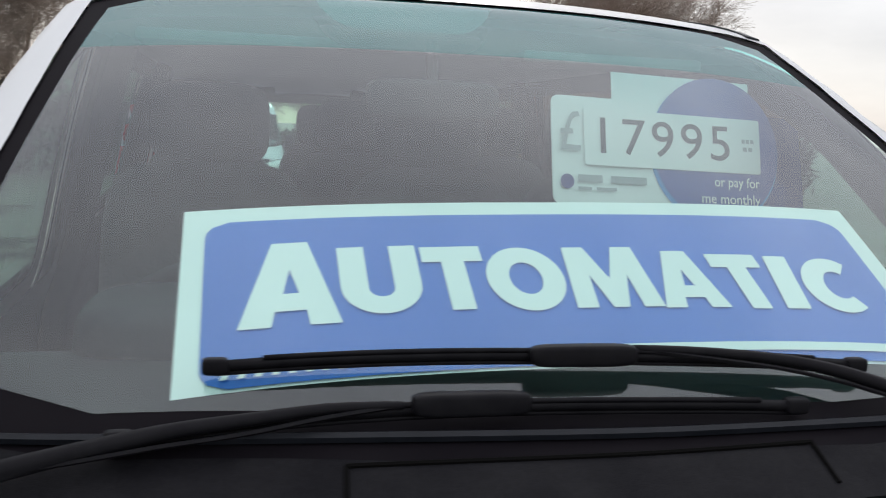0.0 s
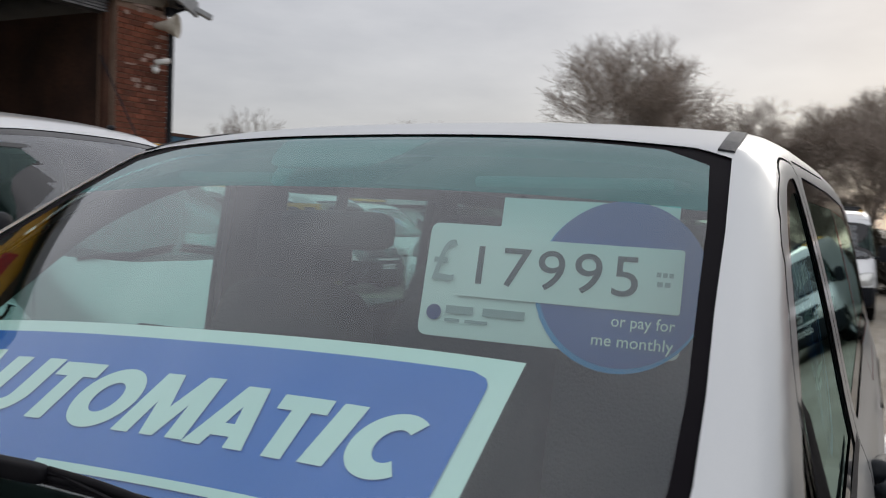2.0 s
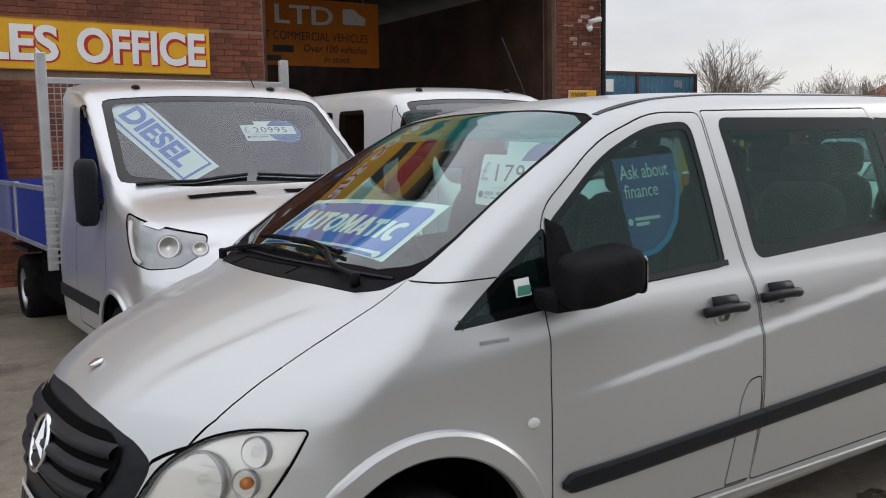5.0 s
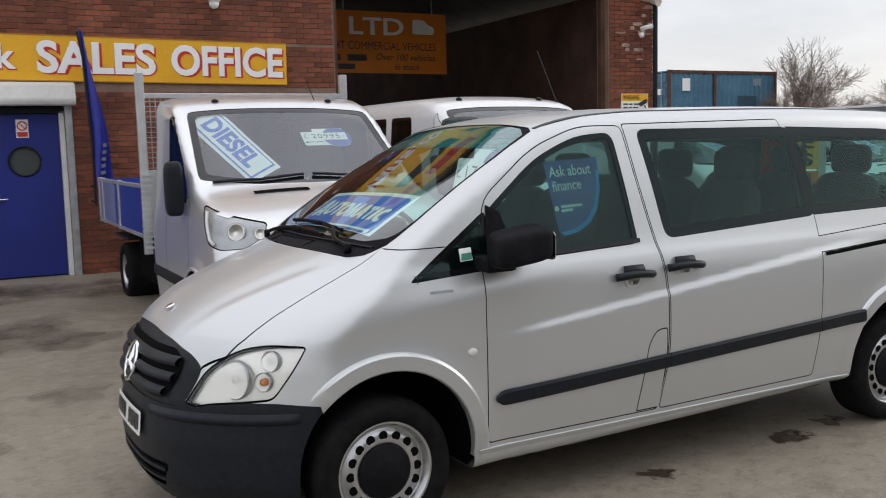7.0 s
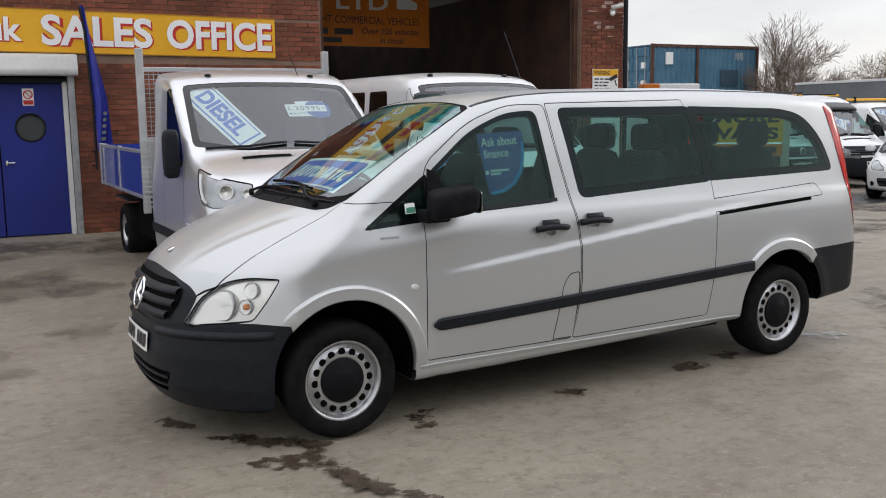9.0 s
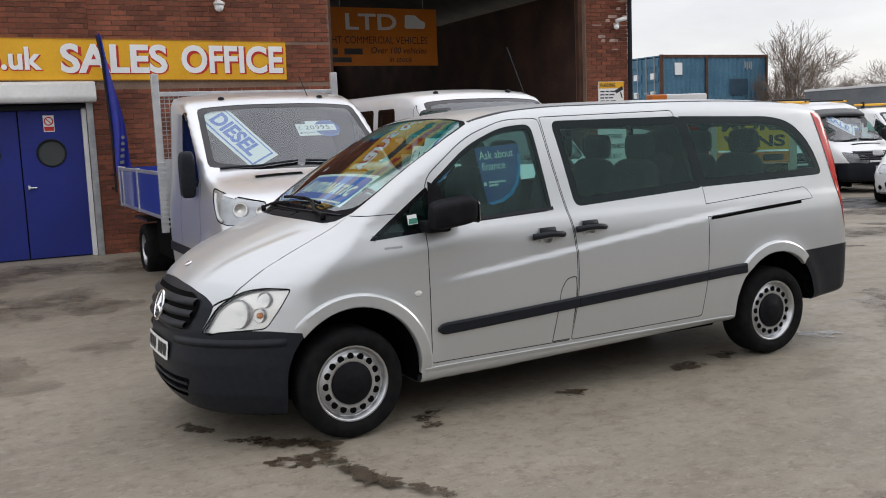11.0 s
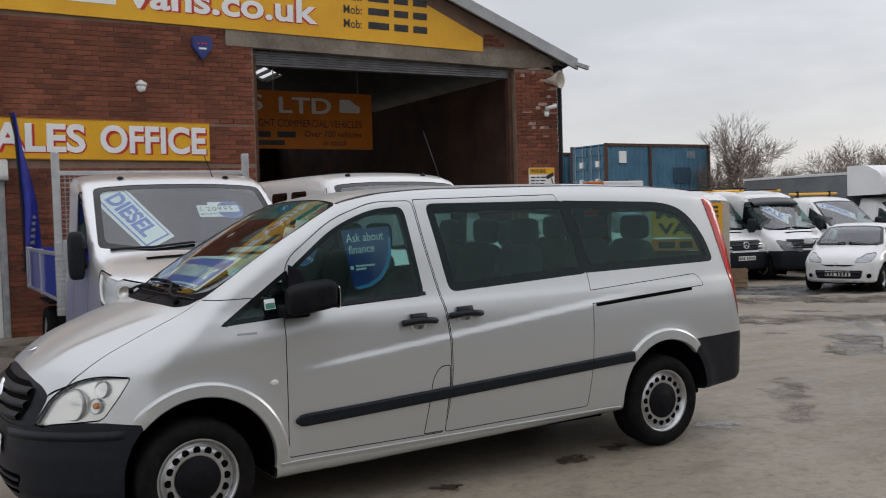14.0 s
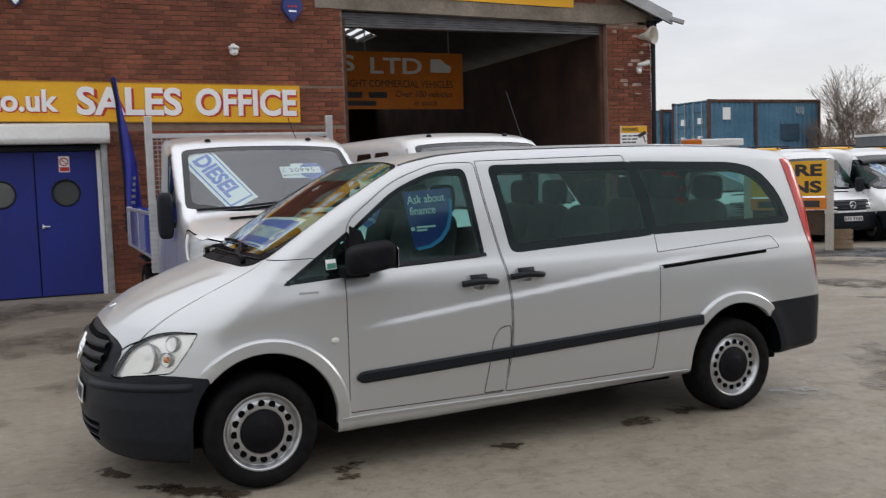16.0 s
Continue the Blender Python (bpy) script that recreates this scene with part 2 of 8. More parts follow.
M_SHUTTERSTEEL = surf("dull_shutter_steel", (0.10, 0.10, 0.105), (0.17, 0.17, 0.175), 0.5, metal=0.5, scale=5, fine=0.15)
M_ALU = surf("aluminium", (0.55, 0.56, 0.57), (0.66, 0.67, 0.68), 0.38, metal=0.8, scale=7, fine=0.1)
M_FLAGBLUE = surf("blue_flag_cloth", (0.012, 0.018, 0.22), (0.02, 0.03, 0.32), 0.6, scale=6, fine=0.1)
M_SILVER = surf("silver_car_paint", (0.535, 0.555, 0.56), (0.57, 0.585, 0.59), 0.37, metal=0.64, scale=900, coat=0.4, spec=0.5)
M_TRUCKSILVER = surf("pale_silver_truck_paint", (0.68, 0.695, 0.715), (0.72, 0.735, 0.755), 0.28, metal=0.66, scale=900, coat=0.5)
M_BLACKTRIM = surf("black_plastic_trim", (0.008, 0.010, 0.014), (0.013, 0.015, 0.020), 0.42, scale=30, fine=0.1, bump=0.12, bscale=900, spec=0.2)
M_FRIT = surf("black_glass_border", (0.005, 0.005, 0.006), (0.007, 0.006, 0.008), 0.03, scale=8, spec=0.30)
M_FRIT.node_tree.nodes["Principled BSDF"].inputs["Specular Tint"].default_value = (0.55, 0.80, 0.76, 1)
M_SCREENFRIT = surf("dull_screen_border", (0.007, 0.006, 0.008), (0.009, 0.008, 0.010), 0.55, scale=8, spec=0.03)
M_SCUTTLE = surf("scuttle_plastic", (0.008, 0.008, 0.010), (0.014, 0.014, 0.016), 0.62, scale=14, fine=0.2, bump=0.15, bscale=600, spec=0.05)
M_WIPER = surf("wiper_black", (0.006, 0.006, 0.008), (0.010, 0.010, 0.012), 0.5, scale=40, fine=0.15, spec=0.1)
M_GLOSSBLACK = surf("gloss_black", (0.006, 0.006, 0.007), None, 0.12, scale=5)
M_SEAM = surf("dark_seam", (0.004, 0.004, 0.004), None, 0.95, scale=5, spec=0.05)
M_TYRE = surf("tyre_rubber", (0.006, 0.006, 0.007), (0.012, 0.012, 0.012), 0.8, scale=20, fine=0.25, bump=0.3, spec=0.08)
M_RIM = surf("steel_wheel_paint", (0.42, 0.43, 0.44), (0.52, 0.53, 0.54), 0.30, metal=0.8, scale=14, fine=0.08, coat=0.3)
M_CHROME = surf("chrome", (0.78, 0.79, 0.80), None, 0.12, metal=1.0, scale=4)
M_REFLECTOR = surf("headlamp_reflector", (0.84, 0.83, 0.79), (0.90, 0.89, 0.85), 0.22, metal=0.55, scale=20)
M_LAMPBACK = surf("headlamp_housing", (0.78, 0.76, 0.71), (0.86, 0.84, 0.79), 0.24, metal=0.62, scale=11)
M_AMBER = surf("amber_bulb", (0.55, 0.16, 0.01), None, 0.2, scale=6)
M_REDLENS = surf("red_lamp_lens", (0.46, 0.008, 0.006), (0.56, 0.015, 0.01), 0.15, scale=9, coat=0.6)
M_INTERIOR = surf("grey_cabin_trim", (0.014, 0.018, 0.018), (0.024, 0.029, 0.028), 0.8, scale=6, fine=0.15, spec=0.2)
M_HEADLINING = surf("pale_headlining", (0.15, 0.165, 0.16), (0.19, 0.205, 0.20), 0.9, scale=6, fine=0.1)
M_DASH = surf("dark_dashboard", (0.022, 0.023, 0.025), (0.034, 0.035, 0.037), 0.6, scale=8, fine=0.15, spec=0.2)
M_SEAT = surf("dark_seat_fabric", (0.014, 0.016, 0.017), (0.024, 0.027, 0.028), 0.9, scale=25, fine=0.25, bump=0.3)
M_GLASS = glass("side_window_glass", (0.42, 0.62, 0.58), ior=1.335, sheen=(0.62, 0.84, 0.80))
M_SCREEN = glass("windscreen_glass", (0.70, 0.90, 0.85), ior=1.54, power=4.0)
M_SUNBAND = glass("windscreen_sun_band", (0.24, 0.80, 0.75), film=0.22)
[d for d in M_SUNBAND.node_tree.nodes if d.type == "BSDF_DIFFUSE"][0].inputs["Color"].default_value = (0.02, 0.42, 0.40, 1)
M_CLEAR = glass("clear_lens", (0.93, 0.94, 0.94), ior=1.45)
# film: the portholes' grey reflection, put in as a pale diffuse haze
M_PORT = glass("porthole_glass", (0.05, 0.06, 0.06), film=0.14)
M_CARD = surf("white_card", (0.78, 0.80, 0.79), (0.84, 0.85, 0.84), 0.5, scale=3)
M_CARDBLUE = surf("blue_print", (0.024, 0.130, 0.52), (0.030, 0.145, 0.57), 0.45, scale=4)
M_DISC = surf("dull_blue_print", (0.028, 0.085, 0.32), (0.034, 0.095, 0.36), 0.45, scale=4)
M_NAVY = surf("navy_print", (0.018, 0.035, 0.17), (0.022, 0.042, 0.20), 0.45, scale=4)
M_CYANEDGE = surf("light_blue_print", (0.02, 0.24, 0.55), None, 0.45, scale=4)
M_INK = surf("dark_ink", (0.035, 0.045, 0.055), None, 0.5, scale=5)
M_GREYINK = surf("grey_ink", (0.33, 0.36, 0.37), None, 0.5, scale=5)
M_PLATEWHITE = surf("white_number_plate", (0.72, 0.72, 0.70), None, 0.35, scale=5)
M_WHITEPAINT = surf("white_van_paint", (0.66, 0.67, 0.68), (0.72, 0.73, 0.73), 0.28, scale=1.5, fine=0.03, coat=0.8)
M_TRUCKBLUE = surf("blue_truck_paint", (0.012, 0.035, 0.26), (0.018, 0.045, 0.32), 0.3, scale=2, fine=0.05, coat=0.5)
M_CONTAINER = surf("blue_container_steel", (0.042, 0.13, 0.21), (0.075, 0.19, 0.28), 0.6, scale=0.9, fine=0.2, bump=0.25, bscale=40, rvar=0.15)
M_RUST = surf("rusty_steel", (0.055, 0.022, 0.014), (0.11, 0.05, 0.03), 0.8, scale=2.5, fine=0.3, bump=0.4)
M_BARK = surf("bare_twig_bark", (0.16, 0.125, 0.100), (0.24, 0.19, 0.155), 0.9, scale=3, fine=0.2)
# Lighter copy of M_BARK: haze and sky glare are in the colour.
M_HAZEBARK = surf("hazed_twig_bark", (0.27, 0.225, 0.19), (0.37, 0.31, 0.265), 0.9, scale=3, fine=0.2)
M_HEDGE = surf("dark_hedge", (0.028, 0.024, 0.017), (0.055, 0.046, 0.034), 0.95, scale=2, fine=0.3, rnd=0.3)
M_CANVAS = surf("grey_curtain_sheet", (0.10, 0.11, 0.12), (0.15, 0.16, 0.17), 0.7, scale=1.2, fine=0.1)
M_HOUSEBRICK = surf("house_brick", (0.20, 0.075, 0.05), (0.27, 0.10, 0.07), 0.9, scale=2, fine=0.2)
M_BROWN = surf("brown_fence_board", (0.050, 0.033, 0.022), (0.085, 0.055, 0.036), 0.9, scale=1.5, fine=0.25)
M_PALLET = surf("pallet_wood", (0.20, 0.14, 0.085), (0.30, 0.22, 0.14), 0.9, scale=3, fine=0.25)
M_POST = surf("cream_post", (0.42, 0.39, 0.33), (0.52, 0.48, 0.41), 0.8, scale=2, fine=0.15)
M_GREENSTICK = surf("green_sticker", (0.05, 0.26, 0.18), (0.09, 0.33, 0.24), 0.5, scale=8)
M_BEACON = surf("amber_beacon", (0.50, 0.14, 0.02), None, 0.25, scale=6)


# ---- mesh helpers ----
def mesh_obj(name, verts, faces, material, parent=None, label="", smooth=False, mats=None, fmat=None):
    me = bpy.data.meshes.new(name)
    me.from_pydata([tuple(v) for v in verts], [], [tuple(f) for f in faces])
    for mm in (mats or [material]):
        me.materials.append(mm)
    if fmat is not None:
        me.polygons.foreach_set("material_index", fmat)
    if smooth:
        me.polygons.foreach_set("use_smooth", [True] * len(me.polygons))
    me.update()
    ob = new(name, me)
    if parent:
        ob.parent = parent
    if label:
        tagged(ob, label)
    return ob


def part(name, bm, material, parent, label="", smooth=False):
    """Links a bmesh as one mesh object under a thing or under a part."""
    me = bpy.data.meshes.new(name)
    bm.normal_update()
    bm.to_mesh(me)
    bm.free()
    me.materials.append(material)
    if smooth:
        me.polygons.foreach_set("use_smooth", [True] * len(me.polygons))
    ob = new(name, me)
    if parent:
        ob.parent = parent
    if label:
        tagged(ob, label)
    return ob


def thing(name, m, label, category, group="", kind=""):
    ob = new(name)
    ob.empty_display_size = 0.2
    ob.matrix_world = m
    return tagged(ob, label, category, group, kind)


def box_bm(x0, x1, y0, y1, z0, z1, bevel=0.0, seg=2, m=None, bm=None):
    own = bm is None
    b = bmesh.new()
    bmesh.ops.create_cube(b, size=1.0)
    for v in b.verts:
        v.co = Vector(((x0 + x1) / 2 + v.co.x * (x1 - x0), (y0 + y1) / 2 + v.co.y * (y1 - y0), (z0 + z1) / 2 + v.co.z * (z1 - z0)))
    if bevel:
        bmesh.ops.bevel(b, geom=b.edges[:], offset=bevel, segments=seg, profile=0.6, affect="EDGES")
    if m is not None:
        b.transform(m)
    if own:
        return b
    join_bm(bm, b)
    return bm


def join_bm(dst, src):
    me = bpy.data.meshes.new("tmp")
    src.to_mesh(me)
    src.free()
    dst.from_mesh(me)
    bpy.data.meshes.remove(me)


def box(name, x0, x1, y0, y1, z0, z1, material, parent=None, bevel=0.0, label="", m=None):
    return part(name, box_bm(x0, x1, y0, y1, z0, z1, bevel, m=m), material, parent, label, smooth=False)


def lathe_bm(profile, n=32, axis="y", closed=False, caps=True):
    """Turns a (radius, along) profile about an axis through the origin."""
    bm = bmesh.new()
    rings = []
    for r, h in profile:
        ring = []
        for i in range(n):
            a = 2 * math.pi * i / n
            c, s = r * math.cos(a), r * math.sin(a)
            ring.append(bm.verts.new({"y": (c, h, s), "z": (c, s, h), "x": (h, c, s)}[axis]))
        rings.append(ring)
    pairs = list(zip(rings, rings[1:])) + ([(rings[-1], rings[0])] if closed else [])
    for a, b in pairs:
        for i in range(n):
            bm.faces.new((a[i], a[(i + 1) % n], b[(i + 1) % n], b[i]))
    if not closed and caps:
        for ring in (rings[0], rings[-1]):
            bm.faces.new(ring)
    bmesh.ops.recalc_face_normals(bm, faces=bm.faces[:])
    return bm


def tube_bm(pts, r, n=8, bm=None, r_end=None):
    bm = bm or bmesh.new()
    pts = [Vector(p) for p in pts]
    rings = []
    for i, p in enumerate(pts):
        d = (pts[min(i + 1, len(pts) - 1)] - pts[max(i - 1, 0)]).normalized()
        u = d.orthogonal().normalized() if i == 0 else (u - d * u.dot(d)).normalized()
        v = d.cross(u)
        rad = r if r_end is None else r + (r_end - r) * i / (len(pts) - 1)
        rings.append([bm.verts.new(p + rad * (math.cos(2 * math.pi * k / n) * u + math.sin(2 * math.pi * k / n) * v)) for k in range(n)])
    for a, b in zip(rings, rings[1:]):
        for k in range(n):
            bm.faces.new((a[k], a[(k + 1) % n], b[(k + 1) % n], b[k]))
    bm.faces.new(rings[0][::-1])
    bm.faces.new(rings[-1])
    return bm


def prism_bm(poly, h0, h1, plane="xz"):
    """A polygon in a plane, extruded from h0 to h1 along the third axis."""
    bm = bmesh.new()

    def at(a, b, h):
        return {"xz": (a, h, b), "xy": (a, b, h), "yz": (h, a, b)}[plane]
    lo = [bm.verts.new(at(a, b, h0)) for a, b in poly]
    hi = [bm.verts.new(at(a, b, h1)) for a, b in poly]
    bm.faces.new(lo)
    bm.faces.new(hi[::-1])
    k = len(poly)
    for i in range(k):
        bm.faces.new((lo[i], hi[i], hi[(i + 1) % k], lo[(i + 1) % k]))
    bmesh.ops.recalc_face_normals(bm, faces=bm.faces[:])
    return bm


def rpoly(pts, r=0.03, n=4):
    """A polygon with rounded corners; r may be a list, one for each corner."""
    out, k = [], len(pts)
    rr = r if isinstance(r, (list, tuple)) else [r] * k
    for i in range(k):
        p0, p, p1 = Vector(pts[i - 1]), Vector(pts[i]), Vector(pts[(i + 1) % k])
        d0, d1 = (p0 - p), (p1 - p)
        q = min(rr[i], d0.length * 0.49, d1.length * 0.49)
        a, b = p + d0.normalized() * q, p + d1.normalized() * q
        if q < 1e-4:
            out.append((p.x, p.y))
            continue
        for j in range(n + 1):
            t = j / n
            c = a * (1 - t) ** 2 + p * 2 * t * (1 - t) + b * t * t
            out.append((c.x, c.y))
    return out


def inset(poly, d):
    """The polygon shrunk by d (grown, where d is negative)."""
    k = len(poly)
    area = sum(poly[i][0] * poly[(i + 1) % k][1] - poly[(i + 1) % k][0] * poly[i][1] for i in range(k))
    sg = 1 if area > 0 else -1
    out = []
    for i in range(k):
        p0, p, p1 = Vector(poly[i - 1]), Vector(poly[i]), Vector(poly[(i + 1) % k])
        e0, e1 = (p - p0).normalized(), (p1 - p).normalized()
        n0, n1 = Vector((-e0.y, e0.x)) * sg, Vector((-e1.y, e1.x)) * sg
        b = (n0 + n1)
        b = b / max(0.4, b.length_squared / 2)
        q = p + b * d
        out.append((q.x, q.y))
    return out


def disc_poly(cx, cy, r, n=28, a0=0.0, a1=360.0, ry=None):
    full = abs(a1 - a0) >= 360
    return [(cx + r * math.cos(radians(a0 + (a1 - a0) * i / (n if full else n - 1))), cy + (ry or r) * math.sin(radians(a0 + (a1 - a0) * i / (n if full else n - 1)))) for i in range(n)]


def text_data(body, width, height, bold=0.0, shear=0.0, spacing=1.0):
    """Outlines of a line of writing, filled, fitted into width x height from (0, 0); returns vertices (a, b) and faces."""
    cu = bpy.data.curves.new("writing", "FONT")
    cu.body, cu.size, cu.offset, cu.shear, cu.space_character = body, 1.0, bold, shear, spacing
    cu.resolution_u = 4
    ob = new("writing", cu)
    dg = bpy.context.evaluated_depsgraph_get()
    me = ob.evaluated_get(dg).to_mesh()
    vs = np.array([v.co[:2] for v in me.vertices])
    fs = [tuple(p.vertices) for p in me.polygons]
    ob.evaluated_get(dg).to_mesh_clear()
    bpy.data.objects.remove(ob)
    bpy.data.curves.remove(cu)
    lo, hi = vs.min(0), vs.max(0)
    vs = (vs - lo) / (hi - lo) * np.array([width, height])
    return vs, fs


def write(name, body, material, parent, m, width, height, bold=0.0, shear=0.0, depth=0.0, spacing=1.0, warp=None, label="", heavy=0.0):
    """Writing as a mesh in the local xy plane of m, its lower left corner at the origin."""
    vs, fs = text_data(body, width, height, bold, shear, spacing)
    if heavy:
        # extra weight: the same outlines side by side, each a hair above the last
        n, out, faces = len(vs), [], []
        for i, s in enumerate((-1, -0.6, -0.2, 0.2, 0.6, 1)):
            out += [warp(a + s * heavy, b, 0.0002 * i) for a, b in vs]
            faces += [tuple(k + n * i for k in f) for f in fs]
        return mesh_obj(name, out, faces, material, parent, label)
    if warp:
        pts = [warp(a, b) for a, b in vs]
    else:
        pts = [m @ Vector((a, b, depth)) for a, b in vs]
    return mesh_obj(name, pts, fs, material, parent, label)


def flat(name, poly, material, parent, m, depth=0.0, thick=0.0, label="", warp=None):
    """A flat shape in the local xy plane of m, with a thickness if it has one."""
    if warp:
        return mesh_obj(name, [warp(a, b) for a, b in poly], [range(len(poly))], material, parent, label)
    if thick:
        bm = prism_bm(poly, depth - thick, depth, "xy")
        bm.transform(m)
        return part(name, bm, material, parent, label)
    return mesh_obj(name, [m @ Vector((a, b, depth)) for a, b in poly], [range(len(poly))], material, parent, label)


def bars(name, parent, material, m, x, y, w, h, depth, parts=(0.6, 0.3)):
    """Writing that stays unread: plain bars side by side in a row w x h, as one mesh."""
    vs, fs, a = [], [], x
    total = sum(parts) + 0.35 * (len(parts) - 1) * min(parts)
    for p in parts:
        ww = w * p / total
        k = len(vs)
        vs += [m @ Vector((a, y, depth)), m @ Vector((a + ww, y, depth)), m @ Vector((a + ww, y + h, depth)), m @ Vector((a, y + h, depth))]
        fs.append((k, k + 1, k + 2, k + 3))
        a += ww + w * 0.35 * min(parts) / total
    return mesh_obj(name, vs, fs, material, parent)


def rect(x0, x1, y0, y1):
    return [(x0, y0), (x1, y0), (x1, y1), (x0, y1)]


def spline(xs, ys):
    """A smooth curve through points, without overshoot."""
    xs, ys = np.array(xs, float), np.array(ys, float)
    d = np.diff(ys) / np.diff(xs)
    mm = np.zeros(len(xs))
    mm[0], mm[-1] = d[0], d[-1]
    for i in range(1, len(xs) - 1):
        mm[i] = 0 if d[i - 1] * d[i] <= 0 else 2 * d[i - 1] * d[i] / (d[i - 1] + d[i])

    def f(x):
        x = np.clip(np.asarray(x, float), xs[0], xs[-1])
        i = np.clip(np.searchsorted(xs, x, side="right") - 1, 0, len(xs) - 2)
        h = xs[i + 1] - xs[i]
        t = (x - xs[i]) / h
        return ((1 + 2 * t) * (1 - t) ** 2 * ys[i] + t * (1 - t) ** 2 * h * mm[i] + t * t * (3 - 2 * t) * ys[i + 1] + t * t * (t - 1) * h * mm[i + 1])
    return f


def smax(a, b, k):
    h = np.clip(0.5 + 0.5 * (a - b) / k, 0, 1)
    return b * (1 - h) + a * h + k * h * (1 - h)


def sstep(a, b, x):
    t = np.clip((x - a) / (b - a), 0, 1)
    return t * t * (3 - 2 * t)


class Shell:
    """A vehicle's outer skin: the space inside its sides, top, front and rear, with rounded meetings; nose towards -x."""

    def __init__(self, top, crown, width, tuck, front, rear, low, swell=None, round_top=0.09, round_end=0.10, power=2.6, ridge=None):
        self.ridge = ridge
        self.top, self.crown, self.width, self.tuck = top, crown, width, tuck
        self.front, self.rear, self.low, self.swell = front, rear, low, swell
        self.rt, self.re, self.power = round_top, round_end, power

    def value(self, x, y, z):
        ya = np.abs(y)
        w = self.width(x) * self.tuck(z)
        if self.swell:
            w = w + self.swell(x, z)
        side = ya - w
        crest = z - (self.top(x) - self.crown(x) * np.power(np.minimum(ya / np.maximum(self.width(x), 0.2), 1.3), self.power))
        if self.ridge:
            crest = crest - self.ridge(x, ya)
        v = smax(side, crest, self.rt)
        v = smax(v, self.front(ya, z) - x, self.re)
        v = smax(v, x - self.rear(ya, z), self.re)
        return smax(v, self.low(x) - z, 0.06)

    def normal(self, p):
        e = 1e-3
        g = np.stack([self.value(p[:, 0] + e, p[:, 1], p[:, 2]) - self.value(p[:, 0] - e, p[:, 1], p[:, 2]),
                      self.value(p[:, 0], p[:, 1] + e, p[:, 2]) - self.value(p[:, 0], p[:, 1] - e, p[:, 2]),
                      self.value(p[:, 0], p[:, 1], p[:, 2] + e) - self.value(p[:, 0], p[:, 1], p[:, 2] - e)], 1)
        return g / np.maximum(np.linalg.norm(g, axis=1, keepdims=True), 1e-9)

    def table(self, key, a, b, fn, lo, hi, up):
        """A look-up grid of roots of the skin, found once for all cells, read by bilinear blending."""
        if not hasattr(self, "grids"):
            self.grids = {}
        if key not in self.grids:
            A, B = np.meshgrid(a, b, indexing="ij")
            l, h = np.full(A.shape, lo), np.full(A.shape, hi)
            for _ in range(30):
                m = (l + h) / 2
                out = fn(A, B, m) > 0
                if up:
                    h, l = np.where(out, m, h), np.where(out, l, m)
                else:
                    l, h = np.where(out, m, l), np.where(out, h, m)
            self.grids[key] = (a, b, (l + h) / 2)
        return self.grids[key]

    def read(self, grid, p, q):
        a, b, g = grid
        u = min(max((p - a[0]) / (a[1] - a[0]), 0), len(a) - 1.001)
        v = min(max((q - b[0]) / (b[1] - b[0]), 0), len(b) - 1.001)
        i, j = int(u), int(v)
        u, v = u - i, v - j
        return float(g[i, j] * (1 - u) * (1 - v) + g[i + 1, j] * u * (1 - v) + g[i, j + 1] * (1 - u) * v + g[i + 1, j + 1] * u * v)

    def side_y(self, x, z):
        """The half width of the skin at (x, z)."""
        return self.read(self.table("side", np.linspace(-1.0, 6.2, 361), np.linspace(0.2, 2.6, 201), lambda A, B, m: self.value(A, m, B), 0.0, 1.6, True), x, z)

    def top_z(self, x, y):
        """The height of the skin at (x, y)."""
        return self.read(self.table("top", np.linspace(-1.0, 6.2, 361), np.linspace(0.0, 1.0, 81), lambda A, B, m: self.value(A, B, m), 0.6, 3.4, True), x, abs(y))

    def front_x(self, y, z):
        """Where the skin's front stands at (y, z)."""
        return self.read(self.table("front", np.linspace(0.0, 1.0, 121), np.linspace(0.2, 1.3, 151), lambda A, B, m: self.value(m, A, B), -2.0, 0.6, False), abs(y), z)

    def mesh(self, x0, x1, zc, nx=120, nphi=180, ncap=22):
        """The skin as a bmesh: rays from a spine out to where the value is nil."""
        phi = np.linspace(0, 2 * math.pi, nphi, endpoint=False)
        phi = phi - 0.16 * np.sin(4 * phi) * 0.5 + math.pi / nphi
        org, way = [], []
        for th in np.linspace(math.pi / 2 * 0.985, 0, ncap, endpoint=False):
            for a in phi:
                org.append((x0, 0, zc(x0)))
                way.append((-math.sin(th), math.cos(th) * math.cos(a), math.cos(th) * math.sin(a)))
        for x in np.linspace(x0, x1, nx):
            for a in phi:
                org.append((x, 0, zc(x)))
                way.append((0, math.cos(a), math.sin(a)))
        for th in np.linspace(math.pi / 2 * 0.985, 0, ncap, endpoint=False)[::-1]:
            for a in phi:
                org.append((x1, 0, zc(x1)))
                way.append((math.sin(th), math.cos(th) * math.cos(a), math.cos(th) * math.sin(a)))
        org, way = np.array(org), np.array(way)
        lo, hi = np.zeros(len(org)), np.full(len(org), 3.0)
        for _ in range(34):
            mid = (lo + hi) / 2
            p = org + way * mid[:, None]
            out = self.value(p[:, 0], p[:, 1], p[:, 2]) > 0
            hi = np.where(out, mid, hi)
            lo = np.where(out, lo, mid)
        p = org + way * lo[:, None]
        rows = len(p) // nphi
        faces = []
        for i in range(rows - 1):
            for j in range(nphi):
                k = (j + 1) % nphi
                faces.append((i * nphi + j, (i + 1) * nphi + j, (i + 1) * nphi + k, i * nphi + k))
        faces.append(tuple(range(nphi)))
